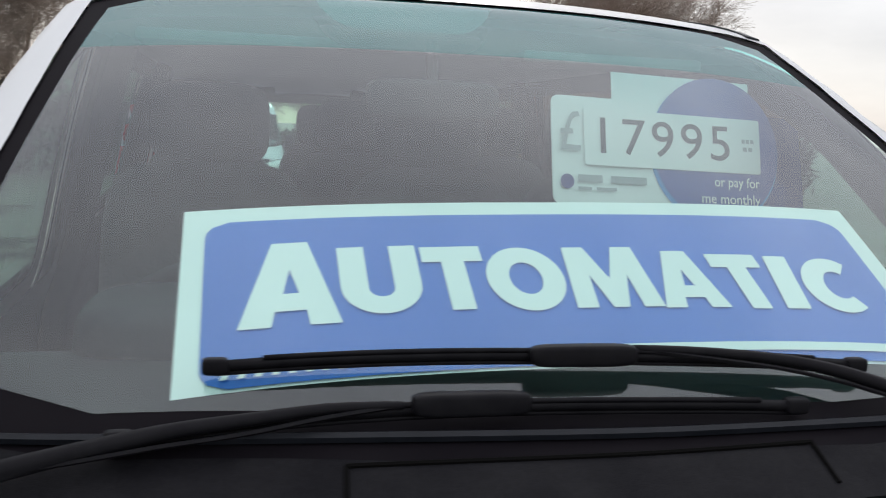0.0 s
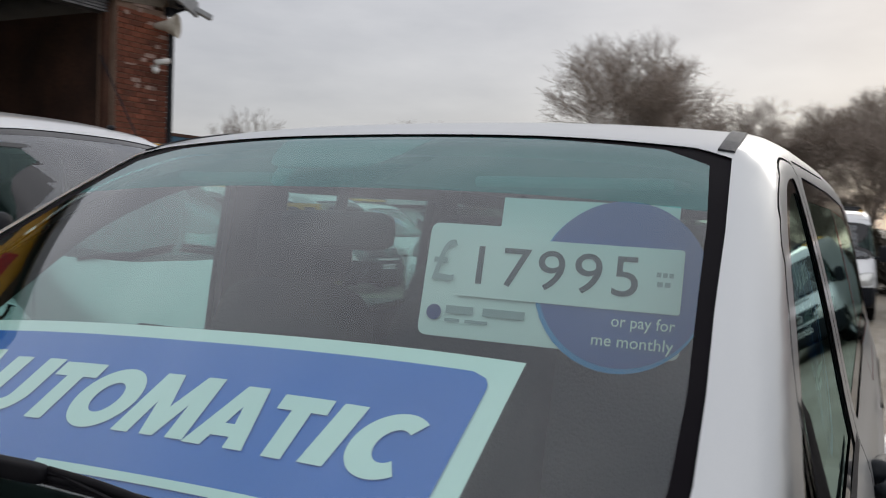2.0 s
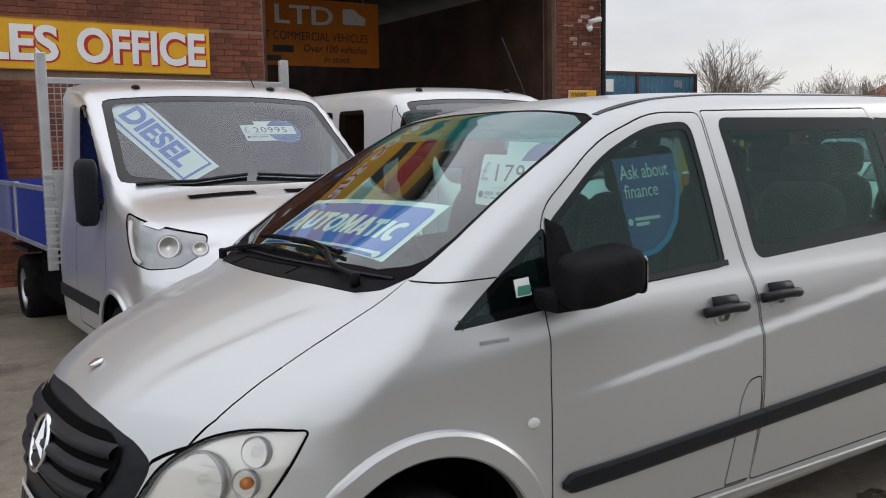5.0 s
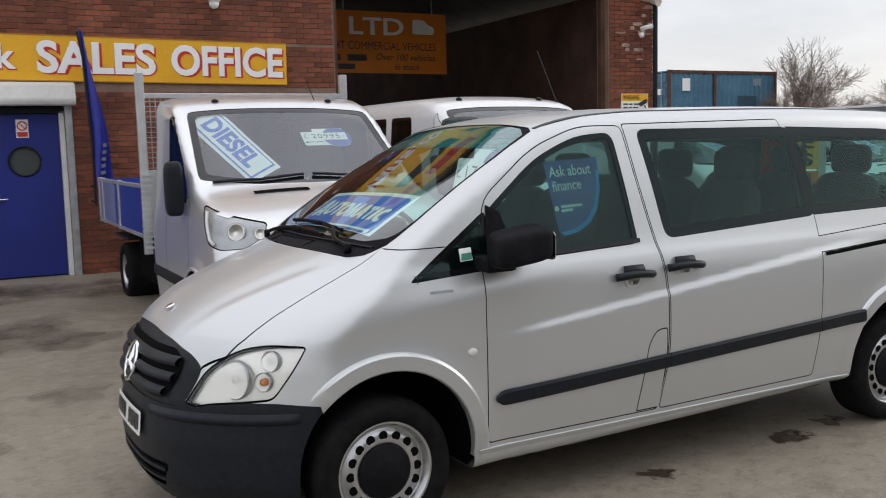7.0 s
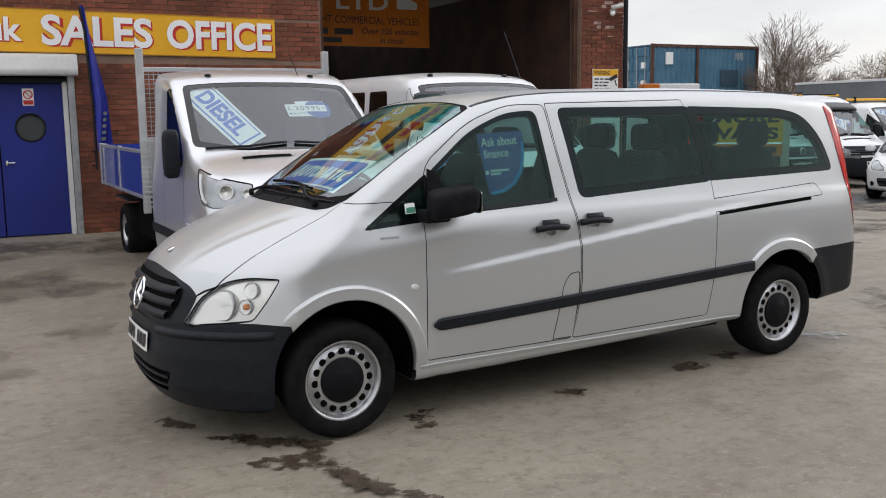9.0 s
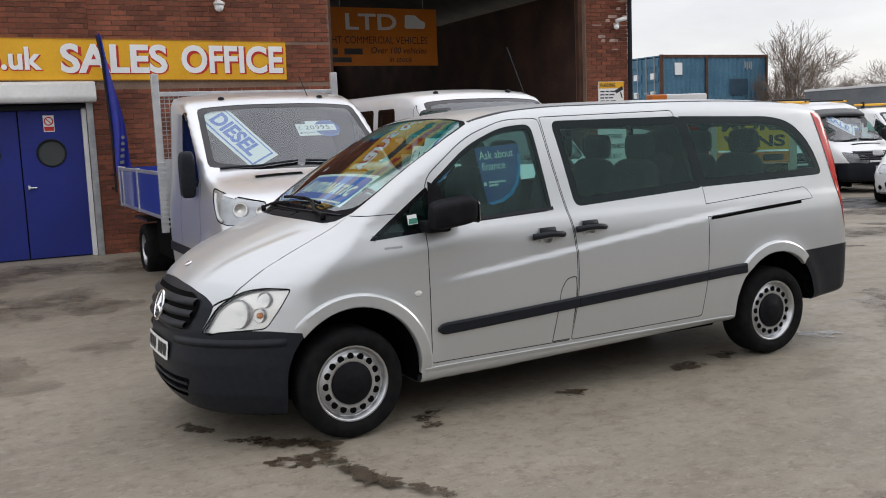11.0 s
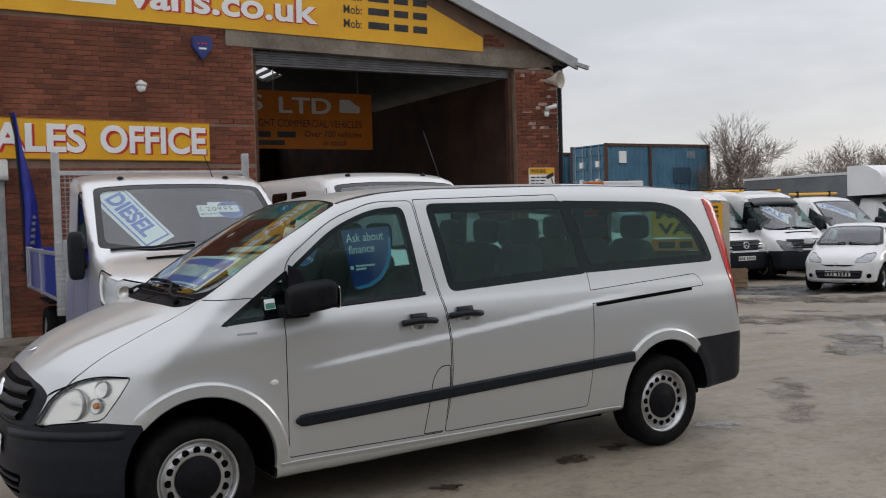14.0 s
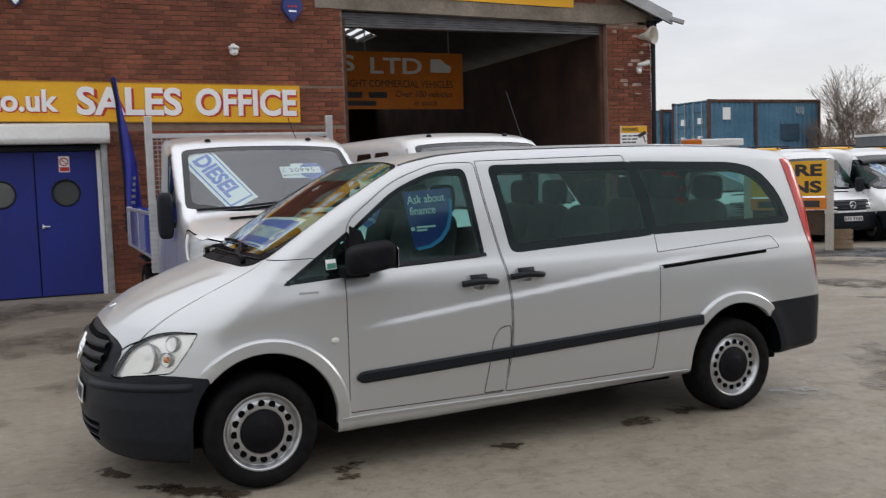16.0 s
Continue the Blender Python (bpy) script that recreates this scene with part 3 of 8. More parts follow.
        faces.append(tuple(reversed(range((rows - 1) * nphi, rows * nphi))))
        me = bpy.data.meshes.new("skin")
        me.from_pydata(p.tolist(), [], faces)
        bm = bmesh.new()
        bm.from_mesh(me)
        bpy.data.meshes.remove(me)
        bmesh.ops.recalc_face_normals(bm, faces=bm.faces[:])
        bm.faces.layers.int.new("zone")
        return bm


def inside(poly, a, b):
    hit, k = False, len(poly)
    for i in range(k):
        (x0, y0), (x1, y1) = poly[i], poly[(i + 1) % k]
        if (y0 > b) != (y1 > b) and a < (x1 - x0) * (b - y0) / (y1 - y0) + x0:
            hit = not hit
    return hit


AX = {"xz": (Vector((1, 0, 0)), Vector((0, 0, 1))), "xy": (Vector((1, 0, 0)), Vector((0, 1, 0))), "yz": (Vector((0, 1, 0)), Vector((0, 0, 1)))}


def zone(bm, poly, code, plane="xz", where=None, only=None):
    """Cuts the skin along a polygon, seen along one axis, and marks the faces within it with a code."""
    A, B = AX[plane] if isinstance(plane, str) else plane
    layer = bm.faces.layers.int["zone"]
    k = len(poly)
    (ax, ay, az), (bx, by, bz) = A, B

    def ab(co):
        return co[0] * ax + co[1] * ay + co[2] * az, co[0] * bx + co[1] * by + co[2] * bz
    a0, a1 = min(p[0] for p in poly), max(p[0] for p in poly)
    b0, b1 = min(p[1] for p in poly), max(p[1] for p in poly)
    todo = []
    for f in bm.faces:
        v0 = f.verts[0].co
        a, b = ab(v0)
        if a0 - 0.12 < a < a1 + 0.12 and b0 - 0.12 < b < b1 + 0.12:
            if where is None or where(f.calc_center_median(), f.normal):
                todo.append(f)
    def cached(f):
        cs = [ab(v.co) for v in f.verts]
        us, ws = [c[0] for c in cs], [c[1] for c in cs]
        return cs, min(us), max(us), min(ws), max(ws)
    todo = {f: cached(f) for f in todo}
    for i in range(k):
        p, q = poly[i], poly[(i + 1) % k]
        da, db = q[0] - p[0], q[1] - p[1]
        if abs(da) + abs(db) < 1e-6:
            continue
        # only the faces that this edge itself can touch
        ea0, ea1 = min(p[0], q[0]) - 1e-4, max(p[0], q[0]) + 1e-4
        eb0, eb1 = min(p[1], q[1]) - 1e-4, max(p[1], q[1]) + 1e-4
        near = []
        for f, (cs, u0, u1, w0, w1) in todo.items():
            if u1 >= ea0 and u0 <= ea1 and w1 >= eb0 and w0 <= eb1:
                ds = [(c[0] - p[0]) * db - (c[1] - p[1]) * da for c in cs]
                if max(ds) > 0 > min(ds):
                    near.append(f)
        if not near:
            continue
        no = (A * db - B * da).normalized()
        geom = list({e for f in near for e in f.edges}) + list({v for f in near for v in f.verts}) + near
        res = bmesh.ops.bisect_plane(bm, geom=geom, dist=1e-5, plane_co=A * p[0] + B * p[1], plane_no=no)
        for f in near:
            todo.pop(f, None)
        for g in res["geom"]:
            if isinstance(g, bmesh.types.BMFace):
                todo[g] = cached(g)
    for f in todo:
        if f.is_valid:
            a, b = ab(f.calc_center_median())
            if inside(poly, a, b) and (only is None or f[layer] in only):
                f[layer] = code


def islands(fs):
    """The faces in groups that hang together."""
    left, out = set(fs), []
    while left:
        todo, grp = [left.pop()], []
        while todo:
            f = todo.pop()
            grp.append(f)
            for e in f.edges:
                for g in e.link_faces:
                    if g in left:
                        left.discard(g)
                        todo.append(g)
        out.append(grp)
    return out


def split(bm, shell, table, parent, apart=()):
    """Makes parts of the zones: table gives code -> (name, material, label, inward shift); those in apart, one part for each piece."""
    layer = bm.faces.layers.int["zone"]
    by = {}
    for f in bm.faces:
        by.setdefault(f[layer], []).append(f)
    made = {}
    for code, (name, material, label, shift) in table.items():
        if code not in by:
            continue
        groups = islands(by[code]) if code in apart else [by[code]]
        for fs in groups:
            if code in apart and sum(f.calc_area() for f in fs) < 2e-4:
                continue
            idx, co, faces = {}, [], []
            for f in fs:
                row = []
                for v in f.verts:
                    if v not in idx:
                        idx[v] = len(co)
                        co.append(v.co[:])
                    row.append(idx[v])
                faces.append(row)
            co = np.array(co)
            no = shell.normal(co)
            me = bpy.data.meshes.new(name)
            me.from_pydata((co - no * shift).tolist(), [], faces)
            me.materials.append(material)
            me.polygons.foreach_set("use_smooth", [True] * len(me.polygons))
            me.update()
            me.normals_split_custom_set_from_vertices([tuple(q) for q in no])
            ob = new(name, me)
            ob.parent = parent
            if label:
                tagged(ob, label)
            made.setdefault(code, []).append(ob)
    return made


# ---- ground ----
def ground_z(x, y):
    """The yard is level round the van, rises a little to the shed's doors and falls away behind the van."""
    rise = 0.10 * float(sstep(3.0, 8.0, y)) * (1 - float(sstep(9.0, 13.0, x)))
    return rise - 0.018 * float(np.clip(x - 4.2, 0, 22))


def build_ground():
    xs = np.concatenate([[-1500, -400, -120, -60], np.linspace(-40, 60, 101), [90, 160, 400, 1500]])
    ys = np.concatenate([[-1500, -400, -120, -60], np.linspace(-40, 40, 81), [60, 120, 400, 1500]])
    vs = [(x, y, ground_z(x, y)) for y in ys for x in xs]
    nx = len(xs)
    fs = [(j * nx + i, j * nx + i + 1, (j + 1) * nx + i + 1, (j + 1) * nx + i) for j in range(len(ys) - 1) for i in range(nx - 1)]
    g = mesh_obj("ground", vs, fs, M_CONCRETE, smooth=True)
    tagged(g, "worn grey-brown concrete yard, stained and damp", "ground", kind="structure")


build_ground()


def blot(name, cx, cy, pts, material, label, seed, rough=0.35, lift=0.004, category="stain"):
    """A ragged flat patch on the ground, its outline broken up; pts: (x, y, radius) along its spine."""
    rnd = random.Random(seed)
    bm = bmesh.new()
    for k, (px, py, r) in enumerate(pts):
        n = 26
        ph = rnd.uniform(0, 6.28)
        ring = []
        for i in range(n):
            a = 2 * math.pi * i / n
            q = r * (1 + rough * (0.5 * math.sin(3 * a + ph) + 0.35 * math.sin(5 * a + 2 * ph) + 0.35 * rnd.uniform(-1, 1)))
            x, y = cx + px + q * math.cos(a), cy + py + q * math.sin(a)
            ring.append(bm.verts.new((x, y, ground_z(x, y) + lift + 0.0004 * k)))
        bm.faces.new(ring)
    ob = part(name, bm, material, None)
    return tagged(ob, label, category, kind="stuff")


def trail(p0, p1, n, r0, r1, wob, seed):
    rnd = random.Random(seed)
    out = []
    for i in range(n):
        t = i / (n - 1)
        out.append((p0[0] + (p1[0] - p0[0]) * t + rnd.uniform(-wob, wob), p0[1] + (p1[1] - p0[1]) * t + rnd.uniform(-wob, wob), rnd.uniform(r0, r1) * (1 - 0.4 * t)))
    return out


# ---- the brick shed ----
SHED = pose(3.86, 8.86, 0, 0, 0, -2.0)   # u along the front wall, v into the shed, z up
EAVE_U, EAVE_Z, PITCH = 6.2, 4.62, 0.394
RIDGE_U = -1.4


def roof_z(u):
    return EAVE_Z + PITCH * ((EAVE_U - u) if u > RIDGE_U else (EAVE_U - RIDGE_U) - (RIDGE_U - u))


def build_shed():
    T = 0.33
    wall = thing("wall_front", SHED, "red brick front wall of a commercial shed", "wall", kind="structure")
    U0 = -9.0
    # mortar core: left of the doors, over the doors, between doors and opening, pier, gable
    core = bmesh.new()
    for a, b, c, d in ((U0, -5.78, -0.3, 4.5), (-5.78, -3.86, 2.4, 4.5), (-3.86, 0.0, -0.3, 4.5), (5.08, 6.05, -0.3, 4.45)):
        box_bm(a, b, 0.0, T, c, d, bm=core)
    gable = [(U0, 4.5), (0.0, 4.5), (0.0, 4.74), (5.3, 4.66), (6.05, 4.45), (6.05, roof_z(6.05) - 0.05), (RIDGE_U, roof_z(RIDGE_U) - 0.05), (U0, roof_z(U0) - 0.05)]
    join_bm(core, prism_bm(gable, 0.0, T, "xz"))
    part("mortar_core", core, M_MORTAR, wall)
    # side, rear and inner walls, in brick darkened for the indoor shade
    deep = 14.0
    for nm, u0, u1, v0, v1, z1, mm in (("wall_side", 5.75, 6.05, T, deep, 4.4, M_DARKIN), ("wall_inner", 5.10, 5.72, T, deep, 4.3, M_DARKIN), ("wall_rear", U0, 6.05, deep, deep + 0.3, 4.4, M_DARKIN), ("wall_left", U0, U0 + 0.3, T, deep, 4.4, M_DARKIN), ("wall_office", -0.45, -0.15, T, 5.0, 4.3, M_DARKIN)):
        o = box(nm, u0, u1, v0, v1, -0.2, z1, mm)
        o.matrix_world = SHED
        tagged(o, "brick wall of the shed, indoor shade in its colour", "wall", kind="structure")
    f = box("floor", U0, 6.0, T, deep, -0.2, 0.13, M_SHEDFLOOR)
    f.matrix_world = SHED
    tagged(f, "dark concrete shed floor", "floor", kind="structure")
    # roof: two slopes of sheet with a rooflight strip left open, ribs across it
    roof = bmesh.new()
    for ua, ub, va, vb in ((RIDGE_U, 6.35, -0.25, 9.4), (RIDGE_U, 2.9, 9.4, 10.8), (3.8, 6.35, 9.4, 10.8), (RIDGE_U, 6.35, 10.8, deep + 0.4), (U0 - 0.2, RIDGE_U, -0.25, deep + 0.4)):
        lo = [(ua, va), (ub, va), (ub, vb), (ua, vb)]
        b0 = [roof.verts.new((u, v, roof_z(u))) for u, v in lo]
        b1 = [roof.verts.new((u, v, roof_z(u) + 0.06)) for u, v in lo]
        roof.faces.new(b0[::-1])
        roof.faces.new(b1)
        for i in range(4):
            roof.faces.new((b0[i], b0[(i + 1) % 4], b1[(i + 1) % 4], b1[i]))
    for i in range(4):
        u = 2.98 + 0.22 * i
        box_bm(u, u + 0.05, 9.4, 10.8, roof_z(u) - 0.06, roof_z(u) + 0.02, bm=roof)
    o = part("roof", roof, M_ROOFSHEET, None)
    o.matrix_world = SHED
    tagged(o, "grey sheet roof of the shed with a rooflight", "roof", kind="structure")
    # verge trim along the gable
    bm = bmesh.new()
    for sgn, (ua, ub) in ((1, (RIDGE_U, 6.35)), (-1, (U0 - 0.2, RIDGE_U))):
        for k, (dz0, dz1, v0, v1) in enumerate(((-0.13, 0.08, -0.30, -0.24),)):
            q = [(ua, roof_z(ua) + dz0), (ub, roof_z(ub) + dz0), (ub, roof_z(ub) + dz1), (ua, roof_z(ua) + dz1)]
            join_bm(bm, prism_bm(q, v0, v1, "xz"))
    o = part("trim", bm, surf("verge_trim", (0.30, 0.31, 0.32), (0.40, 0.41, 0.42), 0.5, scale=3, fine=0.1), None)
    o.matrix_world = SHED
    tagged(o, "grey metal verge trim along the gable", "trim", kind="structure")
    # lintel band over the opening
    bm = prism_bm([(-0.45, 4.53), (5.2, 4.44), (5.9, 4.50), (6.0, 4.62), (5.5, 4.80), (4.3, 4.76), (-0.45, 4.80)], -0.03, 0.12, "xz")
    o = part("lintel", bm, M_LINTEL, wall, "weathered concrete lintel")
    # roller shutter housing under the lintel
    bm = bmesh.new()
    box_bm(0.02, 5.06, 0.14, 0.30, 4.26, 4.50, 0.01, bm=bm)
    for i in range(6):
        box_bm(0.02, 5.06, 0.10, 0.14, 4.26 + i * 0.04, 4.26 + i * 0.04 + 0.03, bm=bm)
    part("roller_shutter", bm, M_SHUTTERSTEEL, wall, "rolled-up steel shutter")
    for u in (0.0, 5.0):
        box("shutter_guide", u, u + 0.08, 0.10, 0.20, 0.1, 4.4, M_RUST, wall)
    # drain pipe on the corner
    o = part("drain_pipe", tube_bm([(6.10, -0.02, 0.05), (6.10, -0.02, 4.25)], 0.045, 12), M_BLACKTRIM, wall, "black plastic drain pipe")
    return wall


WALL = build_shed()


def build_doors():
    d = thing("door_1", SHED, "blue double door with round windows, shut", "door", kind="structure")
    for u0, u1, pu in ((-5.74, -4.81, -5.27), (-4.79, -3.93, -4.38)):
        # a leaf with a round hole for its porthole
        bm = bmesh.new()
        n = 32
        hole = disc_poly(pu, 1.66, 0.185, n)
        lo, hi = (u0, 0.12), (u1, 2.28)
        outer = []
        for a, b in hole:
            dx, dz = a - pu, b - 1.66
            s = min((hi[0] - pu) / dx if dx > 1e-6 else 1e9, (lo[0] - pu) / dx if dx < -1e-6 else 1e9, (hi[1] - 1.66) / dz if dz > 1e-6 else 1e9, (lo[1] - 1.66) / dz if dz < -1e-6 else 1e9)
            outer.append((pu + dx * s, 1.66 + dz * s))
        for c in ((u0, 0.12), (u1, 0.12), (u1, 2.28), (u0, 2.28)):
            k = min(range(n), key=lambda i: (outer[i][0] - c[0]) ** 2 + (outer[i][1] - c[1]) ** 2)
            outer[k] = c
        for v0 in (0.10, 0.15):
            h = [bm.verts.new((a, v0, b)) for a, b in hole]
            o = [bm.verts.new((a, v0, b)) for a, b in outer]
            for i in range(n):
                bm.faces.new((h[i], h[(i + 1) % n], o[(i + 1) % n], o[i]))
            if v0 == 0.10:
                h0, o0 = h, o
        for i in range(n):
            bm.faces.new((h0[i], h0[(i + 1) % n], h[(i + 1) % n], h[i]))
            bm.faces.new((o0[i], o0[(i + 1) % n], o[(i + 1) % n], o[i]))
        bmesh.ops.recalc_face_normals(bm, faces=bm.faces[:])
        leaf = part("door_leaf", bm, M_DOORBLUE, d)
        rim = lathe_bm([(0.18, 0.09), (0.205, 0.085), (0.21, 0.10), (0.18, 0.10)], 32, "y", True)
        rim.transform(Matrix.Translation((pu, 0, 1.66)))
        part("porthole_rim", rim, M_BLACKTRIM, leaf, smooth=True)
        pane = lathe_bm([(0.001, 0.12), (0.186, 0.12), (0.186, 0.125), (0.001, 0.125)], 32, "y")
        pane.transform(Matrix.Translation((pu, 0, 1.66)))
        part("porthole_pane", pane, M_PORT, leaf, "dark glass pane")
    box("backing", -5.76, -3.9, 0.17, 0.2, 0.1, 2.3, M_BLACKTRIM, d)
    bm = box_bm(-4.74, -4.71, 0.06, 0.10, 1.13, 1.20, 0.006)
    box_bm(-4.73, -4.62, 0.045, 0.065, 1.155, 1.175, 0.006, bm=bm)
    part("door_handle", bm, M_CHROME, d)
    m = SHED @ Matrix.Identity(4)
    plate = flat("notice", rect(-4.46, -4.31, 1.97, 2.21), M_WHITEVINYL, d, pose(0, 0.095, 0, 90, 0, 0), 0, 0.004, "white prohibition notice with a red ring")
    pm = pose(0, 0.090, 0, 90, 0, 0)
    ring = [*disc_poly(-4.385, 2.12, 0.062, 24)]
    bm = lathe_bm([(0.048, 0.088), (0.064, 0.088), (0.064, 0.091), (0.048, 0.091)], 24, "y", True)
    box_bm(-0.052, 0.052, 0.088, 0.091, -0.006, 0.006, m=pose(0, 0, 0, 0, 45, 0), bm=bm)
    bm.transform(Matrix.Translation((-4.385, 0, 2.125)))
    part("prohibition_ring", bm, M_REDVINYL, d)
    flat("red_band", rect(-4.45, -4.32, 1.985, 2.045), M_REDVINYL, d, pm, 0.003)
    # frame and shutter box
    fr = thing("door_frame", SHED, "white steel frame round the blue doors", "door frame", kind="structure")
    box("jamb", -3.93, -3.865, 0.02, 0.16, 0.1, 2.32, M_FRAMEWHITE, fr, 0.006)
    box("jamb", -5.80, -5.735, 0.02, 0.16, 0.1, 2.32, M_FRAMEWHITE, fr, 0.006)
    box("shutter_rail", -3.86, -3.77, -0.06, 0.04, 0.1, 2.42, M_GALV, fr, 0.006)
    box("head", -5.80, -3.865, 0.02, 0.16, 2.285, 2.36, M_BLACKTRIM, fr, 0.006)
    bm = prism_bm(rpoly([(0.0, 2.38), (-0.24, 2.38), (-0.27, 2.45), (-0.22, 2.66), (0.0, 2.70)], 0.03), -6.1, -3.73, "yz")
    sb = part("shutter_box", bm, M_SHUTTER, None)
    sb.matrix_world = SHED
    tagged(sb, "dull cream roller shutter housing over the blue doors", "shutter box")


build_doors()


def lettered(body, board, parent, m, x, y, w, h, depth, face, shade, bold=0.03, off=(0.022, -0.018), shear=0.0):
    write("lettering", body, shade, parent, m @ Matrix.Translation((x + off[0], y + off[1], 0)), w, h, bold + 0.025, shear, depth)
    write("lettering", body, face, parent, m @ Matrix.Translation((x, y, 0)), w, h, bold, shear, depth + 0.003)


def build_signs():
    # sales office board
    s = thing("shop_sign", SHED, "long yellow board lettered in white with red shadow", "sign")
    tilt = pose(0, -0.035, 0, 90, 0, 0) @ Matrix.Rotation(radians(-0.6), 4, "Z")
    part("board", box_bm(-9.0, -0.80, 2.66, 3.27, -0.03, 0.0, 0.004, m=tilt @ Matrix.Translation((0, 0.0, 0))), M_YELLOW, s)
    for z in (2.66, 3.255):
        part("board_edge", box_bm(-9.0, -0.80, z, z + 0.014, 0.0, 0.006, m=tilt), surf("sign_edge", (0.35, 0.16, 0.01), None, 0.5), s)
    lettered("SALES", s, s, tilt, -4.19, 2.765, 1.52, 0.43, 0.004, M_WHITEVINYL, M_REDVINYL, 0.03)
    lettered("OFFICE", s, s, tilt, -2.46, 2.765, 1.60, 0.43, 0.004, M_WHITEVINYL, M_REDVINYL, 0.03)
    lettered("ns.co.uk", s, s, tilt, -5.86, 2.81, 1.42, 0.33, 0.004, M_WHITEVINYL, M_REDVINYL, 0.03)
    bars("unread_lettering", s, M_WHITEVINYL, tilt, -8.6, 2.82, 2.6, 0.3, 0.004, (0.5, 0.8, 0.4, 0.6))
    # gable fascia board
    g = thing("fascia_sign", SHED, "large yellow gable board with white and red lettering", "sign")
    gm = pose(0, -0.02, 0, 90, 0, 0)
    poly = [(-7.5, 4.93), (4.37, 4.70), (4.37, 4.96), (RIDGE_U + 1.2, 6.98), (RIDGE_U - 1.2, 6.98), (-7.5, 5.0)]
    flat("board", poly, M_YELLOW, g, gm, 0.03, 0.04)
    ft = gm @ Matrix.Rotation(radians(-0.9), 4, "Z")
    lettered("vans.co.uk", g, g, ft, -2.05, 4.98, 3.1, 0.42, 0.035, M_WHITEVINYL, M_REDVINYL, 0.025)
    bars("unread_lettering", g, M_WHITEVINYL, ft, -5.0, 5.0, 2.8, 0.38, 0.035, (0.5, 0.4, 0.6))
    for i, (lab, zz) in enumerate((("Mob:", 4.98), ("Mob:", 5.22), ("Tel:", 5.45))):
        write("lettering", lab, M_BLACKVINYL, g, ft @ Matrix.Translation((1.52, zz, 0)), 0.34, 0.15, 0.01, 0, 0.035)
        bars("number_bars", g, M_BLACKVINYL, ft, 1.98, zz + 0.015, 1.15, 0.12, 0.035, (0.5, 0.35, 0.35))
    bars("unread_lettering", g, M_BLACKVINYL, ft, -3.2, 5.75, 4.2, 0.35, 0.035, (0.5, 0.8, 0.4))
    bars("unread_lettering", g, M_REDVINYL, ft, -2.6, 6.3, 2.6, 0.35, 0.035, (0.5, 0.8))
    # hanging board inside the opening
    h = thing("hanging_sign", pose(0, 12.3, 0, 90, 0, 0), "faded orange board hung inside the shed opening", "sign")
    box("board", 3.2, 7.71, 3.15, 4.33, -0.03, 0.0, M_ORANGE, h)
    write("lettering", "LTD", M_WHITEVINYL, h, pose(5.60, 3.88, 0.004), 1.16, 0.33, 0.02)
    write("lettering", "S", M_WHITEVINYL, h, pose(4.98, 3.92, 0.004), 0.28, 0.33, 0.02)
    bars("unread_lettering", h, M_WHITEVINYL, Matrix.Identity(4), 3.5, 3.92, 1.2, 0.33, 0.004, (0.4, 0.4, 0.4))
    write("lettering", "LIGHT COMMERCIAL VEHICLES", M_BLACKVINYL, h, pose(5.02, 3.60, 0.004), 2.45, 0.15, 0.0)
    bars("number_bars", h, M_BLACKVINYL, Matrix.Identity(4), 5.0, 3.38, 0.95, 0.12, 0.004, (0.4, 0.4))
    write("lettering", "Over 100 vehicles", M_BLACKVINYL, h, pose(6.15, 3.40, 0.004), 1.30, 0.13, 0.005, 0.2)
    write("lettering", "in stock", M_BLACKVINYL, h, pose(6.55, 3.22, 0.004), 0.55, 0.12, 0.005, 0.2)
    bars("unread_lettering", h, M_BLACKVINYL, Matrix.Identity(4), 5.0, 3.22, 0.7, 0.1, 0.004, (0.4,))
    # little van picture on that board
    flat("van_picture", rpoly([(6.95, 3.92), (7.42, 3.92), (7.44, 4.05), (7.32, 4.10), (7.20, 4.20), (6.96, 4.20)], 0.04), M_CARD, h, Matrix.Identity(4), 0.004)
    for z in (4.33,):
        for x in (3.6, 5.5, 7.4):
            part("hanger", tube_bm([(x, z, -0.015), (x, z + 1.1, -0.015)], 0.012, 6), M_GALV, h)
    # warning notice on the pier
    w = thing("warning_sign", SHED @ pose(0, -0.03, 0, 90, 0, 0), "white and yellow camera warning notice on the brick pier", "sign")
    box("board", 5.34, 5.93, 1.92, 2.56, -0.02, 0, M_WHITEVINYL, w)
    flat("yellow_band", rect(5.345, 5.925, 2.43, 2.555), M_YELLOW, w, Matrix.Identity(4), 0.003)
    write("lettering", "WARNING", M_BLACKVINYL, w, pose(5.37, 2.455, 0.006), 0.36, 0.075, 0.02)
    for i in range(5):
        bars("unread_lettering", w, M_INK, Matrix.Identity(4), 5.38, 2.36 - 0.06 * i, 0.36 - 0.03 * (i % 3), 0.026, 0.003, (0.4, 0.3, 0.5))
    flat("yellow_corner", [(5.70, 1.925), (5.925, 1.925), (5.925, 2.15)], M_YELLOW, w, Matrix.Identity(4), 0.003)
    bm = box_bm(-0.09, 0.09, -0.035, 0.035, 0, 0.004, m=pose(5.82, 2.40, 0.004, 0, 0, 25))
    box_bm(-0.012, 0.012, -0.12, 0.0, 0, 0.004, m=pose(5.85, 2.36, 0.004, 0, 0, 20), bm=bm)
    part("camera_symbol", bm, M_BLACKVINYL, w)


build_signs()


